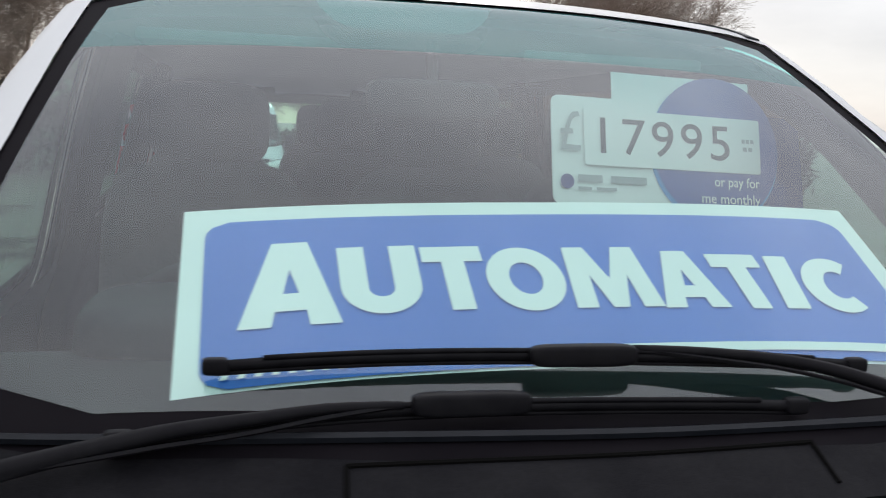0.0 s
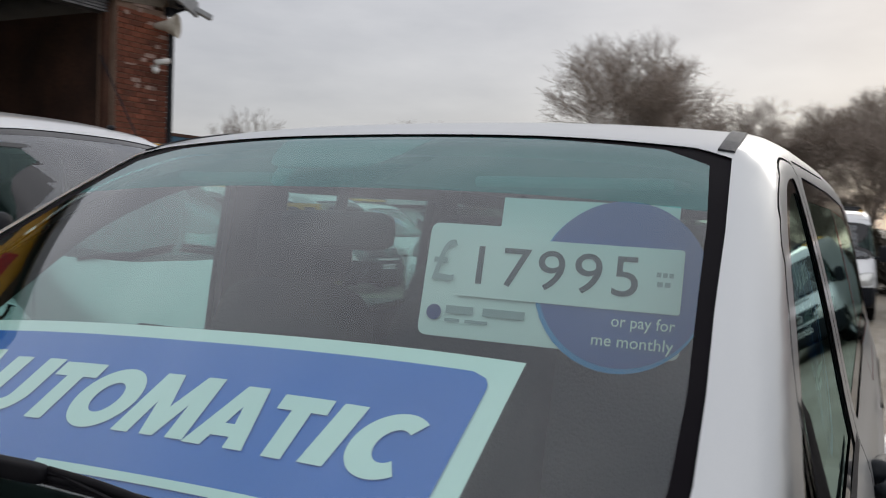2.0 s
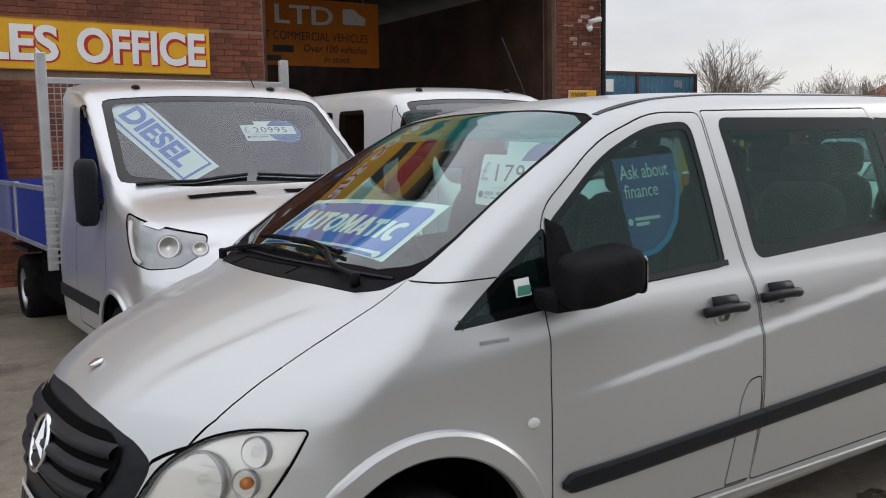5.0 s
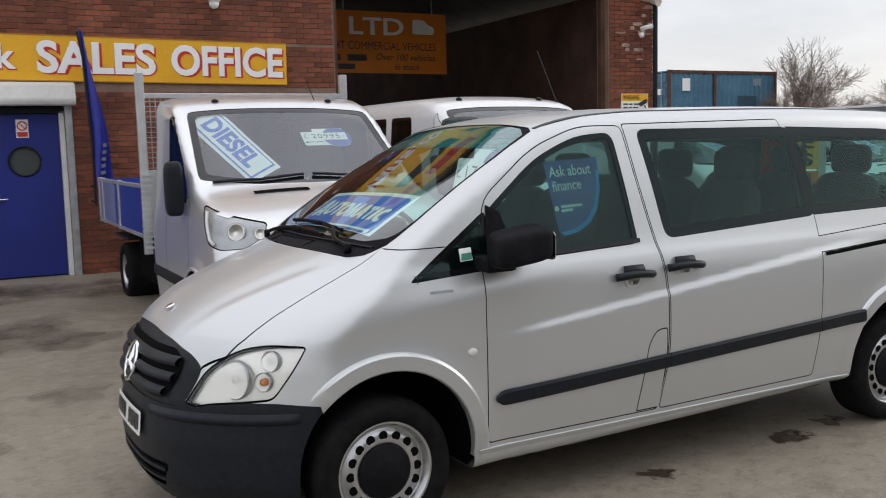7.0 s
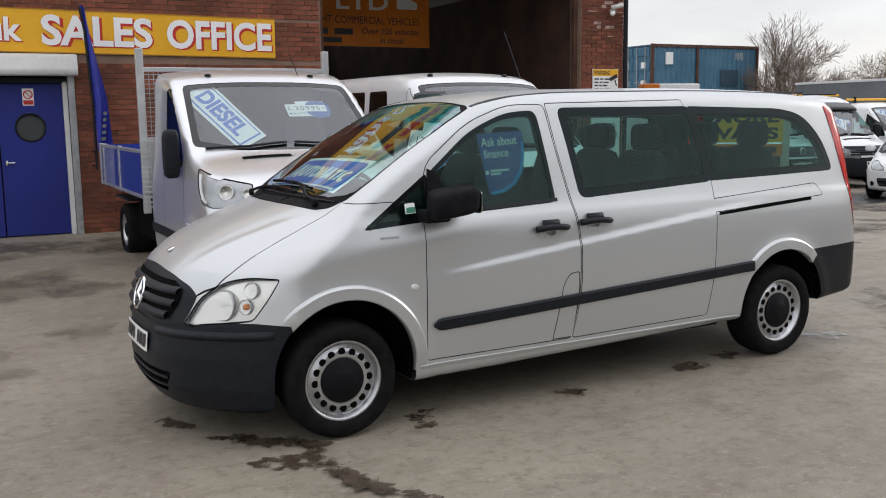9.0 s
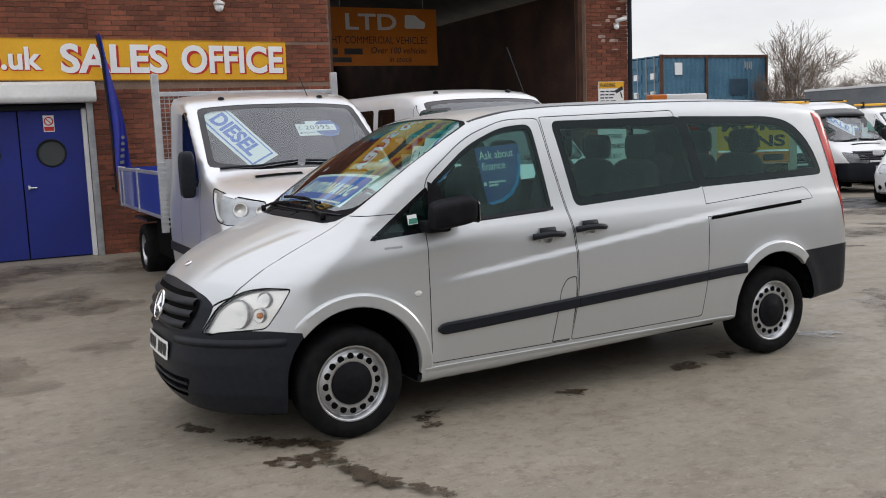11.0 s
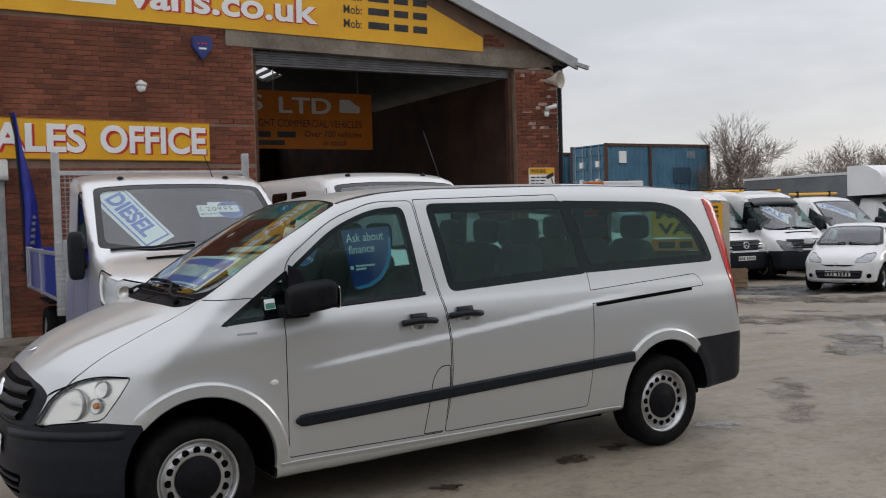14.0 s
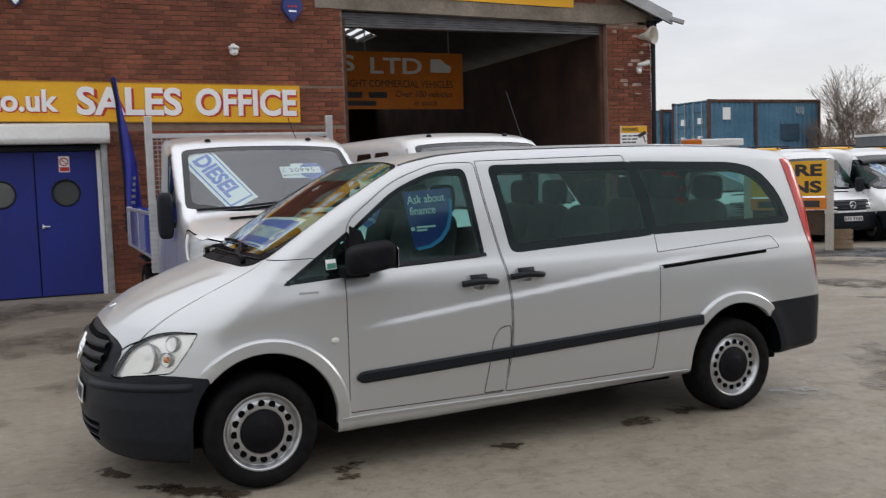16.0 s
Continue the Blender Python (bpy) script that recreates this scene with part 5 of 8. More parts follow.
def make_wheel(parent, radius=0.33, rim=0.228, wide=0.205, holes=16, rim_mat=None, cap=0.126):
    """A steel wheel, its outer face towards -y, hub at the origin."""
    r, w = radius, wide
    disc = lathe_bm([(0.001, -0.045), (cap, -0.045), (cap + 0.012, -0.052), (rim * 0.80, -0.040), (rim * 0.845, -0.022), (rim * 0.90, -0.030), (rim * 0.93, -0.062), (rim * 0.985, -0.070), (rim, -0.066), (rim, -0.02), (rim * 0.93, 0.0), (0.001, 0.0)], 48, "y")
    wheel = part("wheel", disc, rim_mat or M_RIM, parent, "", smooth=True)
    tyre = lathe_bm([(rim * 0.985, -0.062), (rim * 1.02, -0.078), (r * 0.80, -0.088), (r * 0.90, -0.085), (r * 0.955, -0.072), (r * 0.985, -0.05), (r, -0.02), (r, w - 0.10), (r * 0.985, w - 0.07), (r * 0.90, w - 0.045), (rim, w - 0.06)], 48, "y", True)
    part("tyre", tyre, M_TYRE, wheel, "black rubber tyre", smooth=True)
    part("hub_cap", lathe_bm([(cap, -0.044), (cap, -0.056), (cap * 0.9, -0.064), (cap * 0.55, -0.066), (cap * 0.5, -0.072), (cap * 0.2, -0.074), (0.001, -0.074)], 28, "y"), M_WIPER, wheel, "black hub cap", smooth=True)
    if holes:
        me = None
        hr = rim * 0.71
        # Black discs on the rim stand for the shade inside its vent holes.
        for i in range(holes):
            a = 2 * math.pi * i / holes
            if me is None:
                o = part("hole_shade_disc", lathe_bm([(0.021, -0.0495), (0.021, -0.0465), (0.001, -0.0455)], 12, "y"), M_SEAM, wheel)
                me = o.data
            else:
                o = new("hole_shade_disc", me)
                o.parent = wheel
            o.location = (hr * math.cos(a), 0, hr * math.sin(a))
    return wheel


def build_van_wheels():
    w = make_wheel(van)
    w.matrix_basis = pose(0.0, -0.855, 0.332)
    copy_thing(w, pose(3.43, -0.855, 0.332, 0, 50, 0))
    copy_thing(w, pose(0.0, 0.855, 0.332, 0, 20, 180))
    copy_thing(w, pose(3.43, 0.855, 0.332, 0, 70, 180))
    for cx in (0.03, 3.44):
        for sg in (-1, 1):
            n = 20
            vs, fs = [], []
            for yy in (0.872, 0.50):
                for i in range(n + 1):
                    a = radians(-14 + 208 * i / n) if cx < 1 else radians(2 + 176 * i / n)
                    vs.append((cx + 0.425 * math.cos(a), sg * yy, 0.37 + 0.435 * math.sin(a)))
            for i in range(n):
                fs.append((i, i + 1, n + 2 + i, n + 1 + i))
            fs.append(tuple(range(n + 1, 2 * n + 2)))
            mesh_obj("wheel_well", vs, fs, M_SEAM, van)
    # underbody closes the floor
    box("underbody", -0.66, 4.2, -0.52, 0.52, 0.235, 0.33, M_SEAM, van, 0.02)
    box("underbody", 0.52, 2.95, -0.80, 0.80, 0.262, 0.33, M_SEAM, van, 0.02)


def build_van_outside():
    # rubbing strip along both sides, following the skin
    for sg in (-1, 1):
        for x0, x1, nm in ((0.565, 1.607, 35), (1.611, 2.739, 36), (2.743, 3.115, 14)):
            vs, fs = [], []
            n = nm
            prof = [(-0.036, 0.0), (-0.036, 0.014), (-0.024, 0.020), (0.024, 0.020), (0.036, 0.014), (0.036, 0.0)]
            for i in range(n + 1):
                x = x0 + (x1 - x0) * i / n
                zc = 0.578 + 0.0465 * (x - 0.565)
                tip = min(1, max(0.15, (x - 0.55) / 0.05)) if x0 < 0.6 else 1
                for dz, o in prof:
                    p = on_side(x, zc + dz * tip, o - 0.002, sg)
                    vs.append(p)
            k = len(prof)
            for i in range(n):
                for j in range(k - 1):
                    a = i * k + j
                    fs.append((a, a + 1, a + k + 1, a + k) if sg < 0 else (a, a + k, a + k + 1, a + 1))
            fs.append(tuple(range(k)))
            fs.append(tuple(range(n * k, n * k + k)))
            mesh_obj("rubbing_strip", vs, fs, M_BLACKTRIM, van, "dark plastic rubbing strip", smooth=False)
        # sliding door rail
        vs, fs, n = [], [], 30
        for i in range(n + 1):
            x = 2.80 + 0.94 * i / n
            z = 1.083 + 0.052 * i / n
            for dz, o in ((-0.012, 0.003), (-0.006, 0.005), (0.006, 0.005), (0.009, 0.003)):
                vs.append(on_side(x, z + dz, o, sg))
        for i in range(n):
            for j in range(3):
                a = i * 4 + j
                fs.append((a, a + 1, a + 5, a + 4))
        mesh_obj("door_rail", vs, fs, M_SEAM, van, "dark sliding door rail")
        # door handles: shallow dish, bowed grip and lock end
        for hx, hz, flip in ((1.395, 1.075, 1), (1.735, 1.095, -1)):
            base = on_side(hx, hz, 0, sg)
            dish = lathe_bm([(0.062, -0.004), (0.055, -0.006), (0.03, -0.003), (0.001, -0.002)], 24, "y")
            dish.transform(Matrix.Translation(base) @ Matrix.Diagonal((1, 1 if sg < 0 else -1, 0.9, 1)) @ Matrix.Translation((0.0, 0, -0.012)))
            part("handle_dish", dish, M_SILVER, van, smooth=True)
            g = bmesh.new()
            pts = []
            for i in range(13):
                t = -1 + 2 * i / 12
                pts.append(on_side(hx + 0.118 * t, hz + 0.012 * (1 - t * t) + 0.006, 0.012 + 0.028 * (1 - t ** 4), sg))
            tube_bm(pts, 0.021, 10, g)
            for v in g.verts:
                v.co.z = base.z + (v.co.z - base.z) * 0.95
            part("door_handle", g, M_BLACKTRIM, van, "black door handle", smooth=True)
            cap = bmesh.new()
            tube_bm([on_side(hx - 0.055, hz + 0.03, 0.0, sg), on_side(hx + 0.045, hz + 0.035, 0.026, sg)], 0.028, 12, cap)
            part("handle_dome", cap, M_BLACKTRIM, van, smooth=True)
        # badge, side repeater, roof strips
        p = on_side(0.445, 0.815, 0, sg)
        rep = lathe_bm([(0.026, 0.003), (0.024, -0.005), (0.014, -0.008), (0.001, -0.009)], 20, "y")
        rep.transform(Matrix.Translation(p) @ Matrix.Diagonal((1.0, -sg, 0.75, 1)))
        part("side_repeater", rep, M_SHUTTER, van, "pale side repeater lens", smooth=True)
        rows = []
        for x in np.linspace(0.245, 0.36, 8):
            rows.append([on_side(x, 1.098, 0.003, sg), on_side(x, 1.110, 0.004, sg)])
        vs = [q for r in rows for q in r]
        mesh_obj("badge", vs, [(2 * i, 2 * i + 1, 2 * i + 3, 2 * i + 2) for i in range(7)], M_GALV, van, "small chrome wing badge")
        vs, n = [], 40
        for i, x in enumerate(np.linspace(0.985, 3.9, n + 1)):
            ye = 0.655 - 0.055 * float(sstep(0.98, 1.7, x))
            for dy, dz in ((-0.018, -0.006), (-0.015, 0.004), (0.013, 0.003), (0.017, -0.008)):
                vs.append((x, sg * (ye + dy), VS.top_z(x, ye + dy) + dz))
        fs = [(i * 4 + j, i * 4 + j + 1, i * 4 + j + 5, i * 4 + j + 4) for i in range(n) for j in range(3)] + [(0, 1, 2, 3)]
        mesh_obj("roof_strip", vs, fs, M_BLACKTRIM, van, "black roof strip")
        # sill ledge under the doors
        vs, n = [], 40
        for x in np.linspace(0.47, 3.0, n + 1):
            zb = float(V_LOW(x)) + 0.004
            for z, o in ((0.354, -0.003), (0.349, 0.008), (0.338, 0.006), (zb + 0.016, -0.010), (zb, -0.024)):
                vs.append(on_side(x, z, o, sg))
        mesh_obj("sill_ledge", vs, [(i * 5 + j, i * 5 + j + 1, i * 5 + j + 6, i * 5 + j + 5) for i in range(n) for j in range(4)], M_SILVER, van, smooth=True).data.set_sharp_from_angle(angle=radians(24))
        # door mirror
        head = bmesh.new()
        bmesh.ops.create_uvsphere(head, u_segments=28, v_segments=16, radius=1.0)
        for v in head.verts:
            c = v.co.copy()
            q = Vector([math.copysign(abs(t) ** 0.42, t) for t in c])
            v.co = Vector((0.645 + 0.150 * q.x - 0.02 * q.y * sg, sg * (1.035) + 0.105 * q.y, 1.292 + 0.084 * q.z * (1.0 - 0.10 * q.y * sg) + 0.018 * q.x))
        part("door_mirror", head, M_SCUTTLE, van, "black door mirror housing", smooth=True)
        arm = bmesh.new()
        box_bm(0.50, 0.66, 0.80, 0.99, 1.175, 1.245, 0.02, m=Matrix.Diagonal((1, sg, 1, 1)), bm=arm)
        part("mirror_arm", arm, M_SCUTTLE, van)
        gl = prism_bm(rpoly(rect(0.968, 1.105, 1.225, 1.355), 0.03), 0.790, 0.793, "yz")
        gl.transform(Matrix.Diagonal((1, sg, 1, 1)))
        part("mirror_glass", gl, M_CHROME, van)
        tri = [on_side(0.563, 1.168, 0.003, sg), on_side(0.73, 1.192, 0.003, sg), on_side(0.665, 1.44, 0.003, sg), on_side(0.592, 1.475, 0.003, sg), on_side(0.575, 1.32, 0.003, sg)]
        mesh_obj("mirror_sail", tri, [(0, 1, 2, 3, 4)], M_SCUTTLE, van)
    # lower edge trim of the front side window
    for sg in (-1, 1):
        vs = []
        for x in np.linspace(0.80, 1.475, 20):
            z = 1.207 + 0.04 * (x - 0.64)
            vs += [on_side(x, z, 0.008, sg), on_side(x, z + 0.022, 0.006, sg)]
        mesh_obj("window_sill_trim", vs, [(2 * i, 2 * i + 1, 2 * i + 3, 2 * i + 2) for i in range(19)], M_BLACKTRIM, van)
    # green windscreen-service sticker inside the quarter window
    q = [on_side(0.425, 1.225, -0.008), on_side(0.49, 1.229, -0.008), on_side(0.487, 1.287, -0.008), on_side(0.424, 1.283, -0.008)]
    st = mesh_obj("window_sticker", [v + Vector((0, -0.010, 0)) for v in q], [(0, 1, 2, 3)], M_CARD, van, "small pale green sticker")
    q2 = [q[0] + Vector((0.004, -0.0115, 0.005)), q[0] + Vector((0.060, -0.0115, 0.008)), q[0] + Vector((0.058, -0.0115, 0.040)), q[0] + Vector((0.004, -0.0115, 0.037))]
    mesh_obj("sticker_band", q2, [(0, 1, 2, 3)], M_GREENSTICK, van)


def build_van_front():
    # black sheet painting the shade of the grille's opening, and thick louvres, bowed with the nose
    vs, fs, n = [], [], 28
    edge = ((0.685, 0.40), (0.72, 0.455), (0.77, 0.485), (0.82, 0.50), (0.855, 0.49), (0.895, 0.40))
    for z, half in edge:
        for k in range(n + 1):
            y = -half + 2 * half * k / n
            vs.append((VS.front_x(y, z) + 0.002 - 0.007, y, z))
    for j in range(len(edge) - 1):
        for k in range(n):
            a = j * (n + 1) + k
            fs.append((a, a + n + 1, a + n + 2, a + 1))
    mesh_obj("grille_shade_sheet", vs, fs, M_SEAM, van, "black sheet standing for the shaded opening of the grille", smooth=True)
    for i, (z, half) in enumerate(((0.715, 0.440), (0.780, 0.480), (0.848, 0.485))):
        vs, fs = [], []
        prof = [(-0.026, 0.000), (-0.020, -0.016), (-0.004, -0.026), (0.010, -0.022), (0.020, -0.006)]
        for k in range(n + 1):
            y = -half + 2 * half * k / n
            for dz, inn in prof:
                vs.append((VS.front_x(y, z + dz) + inn - 0.004, y, z + dz))
        for k in range(n):
            for j in range(4):
                a = k * 5 + j
                fs.append((a, a + 5, a + 6, a + 1))
        mesh_obj("grille_bar", vs, fs, M_BLACKTRIM, van, smooth=True)
    # round badge: ring and three spokes on a dark disc
    bx = VS.front_x(0.0, 0.775) - 0.016
    lean = pose(bx, 0, 0.775, 0, 17, 0) @ Matrix.Scale(0.94, 4)
    ring = lathe_bm([(0.088, -0.012), (0.100, -0.016), (0.106, -0.006), (0.100, 0.008), (0.088, 0.004)], 36, "x", True)
    ring.transform(lean)
    badge = part("nose_badge", ring, M_CHROME, van, "chrome ring badge", smooth=True)
    for a in (90, 210, 330):
        b = bmesh.new()
        v0 = [b.verts.new((-0.004, 0.026 * math.sin(radians(a)), 0.026 * -math.cos(radians(a)))), b.verts.new((-0.004, -0.026 * math.sin(radians(a)), 0.026 * math.cos(radians(a)))),
              b.verts.new((-0.010, 0.095 * math.cos(radians(a)), 0.095 * math.sin(radians(a)))), b.verts.new((-0.024, 0, 0))]
        b.faces.new((v0[0], v0[2], v0[3]))
        b.faces.new((v0[2], v0[1], v0[3]))
        b.faces.new((v0[1], v0[0], v0[3]))
        b.transform(lean)
        part("badge_spoke", b, M_CHROME, badge)
    d = lathe_bm([(0.09, 0.004), (0.09, 0.02), (0.001, 0.02)], 28, "x")
    d.transform(lean)
    part("badge_back", d, M_GLOSSBLACK, badge)
    # bonnet emblem
    ez = v_glass_z(-0.69, 0)
    em = lathe_bm([(0.026, 0.0), (0.026, 0.008), (0.018, 0.011), (0.001, 0.011)], 20, "z")
    em.transform(pose(-0.69, 0, ez - 0.003, 0, -24, 0))
    part("bonnet_emblem", em, M_CHROME, van, "small round chrome emblem", smooth=True)
    # number plate with plain bars, bowed to the bumper
    def plate_pt(y, z, o):
        return (VS.front_x(y * 0.9, z) - o, y, z)
    n = 14
    vs = [plate_pt(-0.26 + 0.52 * i / n, z, 0.012) for z in (0.478, 0.59) for i in range(n + 1)]
    pl = mesh_obj("number_plate", vs, [(i, i + n + 1, i + n + 2, i + 1) for i in range(n)], M_PLATEWHITE, van, "white number plate with dark bars")
    for y0, y1 in ((-0.235, -0.18), (-0.165, -0.11), (-0.095, -0.05), (0.02, 0.06), (0.075, 0.115), (0.13, 0.17), (0.185, 0.225)):
        mesh_obj("plate_bar", [plate_pt(y0, 0.500, 0.0145), plate_pt(y1, 0.500, 0.0145), plate_pt(y1, 0.572, 0.0145), plate_pt(y0, 0.572, 0.0145)], [(0, 3, 2, 1)], M_BLACKVINYL, pl)
    # lower intake bars
    for z in (0.315, 0.362):
        vs, fs = [], []
        for k in range(21):
            y = -0.44 + 0.88 * k / 20
            for dz, inn in ((-0.010, 0.02), (-0.008, 0.004), (0.008, 0.004), (0.010, 0.02)):
                vs.append((VS.front_x(y, z + dz) + inn, y, z + dz))
        for k in range(20):
            for j in range(3):
                a = k * 4 + j
                fs.append((a, a + 4, a + 5, a + 1))
        mesh_obj("intake_bar", vs, fs, M_BLACKTRIM, van)
    # bumper ledge under the headlamps
    for sg in (-1, 1):
        vs, fs = [], []
        prof = [(-0.020, 0.0), (-0.010, 0.012), (0.004, 0.018), (0.016, 0.010), (0.030, -0.002)]
        spine = [(VS.front_x(y, 0.614), y) for y in np.linspace(0.30, 0.80, 24)]
        spine += [(x, VS.side_y(x, 0.616)) for x in np.linspace(spine[-1][0] + 0.04, -0.375, 7)]
        n = len(spine) - 1
        for k, (x, y) in enumerate(spine):
            z = 0.612 + 0.010 * k / n
            nv = VS.normal(np.array([[x, sg * y, z]]))[0]
            fade = min(1.0, 0.1 + k / 4, 0.1 + (n - k) / 2)
            for dz, o in prof:
                vs.append((x + nv[0] * o * fade, sg * y + nv[1] * o * fade, z + dz))
        for k in range(n):
            for j in range(4):
                a = k * 5 + j
                fs.append((a, a + 5, a + 6, a + 1) if sg > 0 else (a, a + 1, a + 6, a + 5))
        mesh_obj("bumper_ledge", vs, fs, M_BLACKTRIM, van, smooth=True)
        # headlamp inner bowls and bulbs
        for (y, z, r, mm, nm) in ((0.715, 0.790, 0.082, M_REFLECTOR, "reflector_bowl"), (0.800, 0.782, 0.040, M_REFLECTOR, "indicator_bowl"), (0.800, 0.870, 0.044, M_REFLECTOR, "dipped_bowl")):
            x = VS.front_x(sg * y, z)
            nv = Vector(VS.normal(np.array([[x, sg * y, z]]))[0])
            face = (-nv * 0.7 + Vector((0.5, 0, 0.0))).normalized().to_track_quat("X", "Z").to_matrix().to_4x4()
            bm_m = Matrix.Translation(Vector((x, sg * y, z)) - nv * (0.012 + 0.12 * r)) @ face
            bowl = lathe_bm([(r, 0.0), (r * 0.96, 0.006), (r * 0.8, 0.035), (r * 0.45, 0.055), (r * 0.25, 0.058)], 28, "x", False, False)
            bowl.transform(bm_m)
            bowl_ob = part(nm, bowl, mm, van, smooth=True)
            ring2 = lathe_bm([(r, -0.004), (r * 1.05, 0.0), (r * 1.02, 0.02), (r * 0.97, 0.006)], 28, "x", True)
            ring2.transform(bm_m)
            part("bowl_ring", ring2, M_GALV, bowl_ob, smooth=True)
            bulb = lathe_bm([(0.001, -0.005), (0.016, 0.0), (0.018, 0.02), (0.016, 0.05)], 14, "x")
            bulb.transform(bm_m)
            if nm == "reflector_bowl":
                for q in (-0.5, 0.0, 0.5):
                    fl = box_bm(0.010, 0.030, -r * 0.8 * math.sqrt(1 - q * q), r * 0.8 * math.sqrt(1 - q * q), q * r - 0.0022, q * r + 0.0022)
                    fl.transform(bm_m)
                    part("lens_flute", fl, M_CLEAR, bowl_ob)
            part("bulb", bulb, M_AMBER if nm == "indicator_bowl" else M_CLEAR, bowl_ob, "amber bulb" if nm == "indicator_bowl" else "", smooth=True)


def build_wipers():
    def gz(x, y, up):
        return Vector((x, y, v_glass_z(x, y) + up))
    for blade, arm_, joint in (([(0.112, 0.433), (0.103, 0.10), (0.089, -0.297)], [(0.098, -0.02), (0.092, -0.09), (0.080, -0.19), (0.064, -0.255), (0.030, -0.343), (0.012, -0.43), (0.012, -0.545)], (0.092, 0.04)),
                               ([(0.046, 0.52), (0.036, 0.13), (0.028, -0.183)], [(0.034, 0.25), (0.036, 0.32), (0.032, 0.40), (0.030, 0.47), (0.024, 0.56), (0.02, 0.65)], (0.033, 0.18))):
        (xa, ya), (xb, yb), (xc, yc) = blade
        pts = []
        for i in range(15):
            t = i / 14
            x = (1 - t) ** 2 * xa + 2 * t * (1 - t) * xb + t * t * xc
            y = (1 - t) ** 2 * ya + 2 * t * (1 - t) * yb + t * t * yc
            pts.append(gz(x, y, 0.014))
        bm = tube_bm(pts, 0.0064, 6)
        tube_bm([p - Vector((0, 0, 0.008)) for p in pts], 0.003, 5, bm)
        w = part("wiper_blade", bm, M_WIPER, van, "black wiper blade", smooth=True)
        part("blade_spine", tube_bm([p + Vector((-0.003, 0, 0.006)) for p in pts[1:-1]], 0.0032, 6), M_WIPER, w, smooth=True)
        for p in (pts[0], pts[-1]):
            part("blade_cap", soft_box(p.x, p.y, p.z, 0.016, 0.028, 0.018), M_WIPER, w, smooth=True)
        n = len(arm_) - 1
        ax = spline([i / n for i in range(n + 1)], [q[0] for q in arm_])
        ay = spline([i / n for i in range(n + 1)], [q[1] for q in arm_])
        arm = [gz(float(ax(t)), float(ay(t)), 0.023 + 0.007 * t) for t in np.linspace(0, 1, 20)]
        part("wiper_arm", tube_bm(arm, 0.0045, 8, r_end=0.011), M_WIPER, w, smooth=True)
        jx, jy = joint
        part("wiper_joint", soft_box(jx, jy, v_glass_z(jx, jy) + 0.021, 0.022, 0.125, 0.024, 0.4), M_WIPER, w, smooth=True)
        hose = [a + Vector((-0.012 * math.sin(math.pi * i / 19), 0.0, -0.010 * math.sin(math.pi * i / 19))) for i, a in enumerate(arm)]
        part("washer_hose", tube_bm(hose, 0.0028, 5), M_WIPER, w)
        e = arm[-1]
        part("wiper_pivot", lathe_bm([(0.017, -0.03), (0.017, 0.008), (0.012, 0.014), (0.001, 0.016)], 16, "z"), M_WIPER, w, smooth=True).location = e
    # raised rib and lid lines of the scuttle
    pts = [gz(-0.008 - 0.012 * (1 - ((y - 0.065) / 0.25) ** 2), y, 0.001) for y in np.linspace(-0.18, 0.31, 16)]
    part("scuttle_rib", tube_bm(pts, 0.0028, 6), M_SEAM, van)
    for y in (-0.18, 0.31):
        part("scuttle_rib", tube_bm([gz(-0.008, y, 0.001), gz(-0.068, y + 0.006, 0.001)], 0.0025, 6), M_SEAM, van)
    pts = [gz(0.010 + 0.09 * (abs(y) / 0.7) ** 2, y, 0.001) for y in np.linspace(-0.66, 0.66, 24)]
    part("scuttle_lip", tube_bm(pts, 0.006, 6), M_BLACKTRIM, van)


def build_arch_flares():
    for cx, a0, a1 in ((0.03, 139, -6), (3.44, 141, 44)):
        for sg in (-1, 1):
            vs, fs, n = [], [], 36
            prof = [(0.412, -0.03), (0.412, 0.012), (0.418, 0.018), (0.478, 0.017), (0.490, 0.010), (0.497, -0.004)]
            for i in range(n + 1):
                a = radians(a0 + (a1 - a0) * i / n)
                for r, o in prof:
                    x, z = cx + r * math.cos(a), 0.372 + r * 1.0 * math.sin(a)
                    vs.append(on_side(x, max(z, 0.28), (o + 0.004) * min(1.0, 0.15 + min(i, n - i) / 5) - 0.004 if o > 0 else o, sg))
            k = len(prof)
            for i in range(n):
                for j in range(k - 1):
                    q = i * k + j
                    fs.append((q, q + 1, q + k + 1, q + k) if sg > 0 else (q, q + k, q + k + 1, q + 1))
            mesh_obj("wheel_arch_flare", vs, fs, M_SILVER, van, smooth=True).data.set_sharp_from_angle(angle=radians(24))


build_arch_flares()
build_van_wheels()
build_van_outside()
build_van_front()
build_wipers()


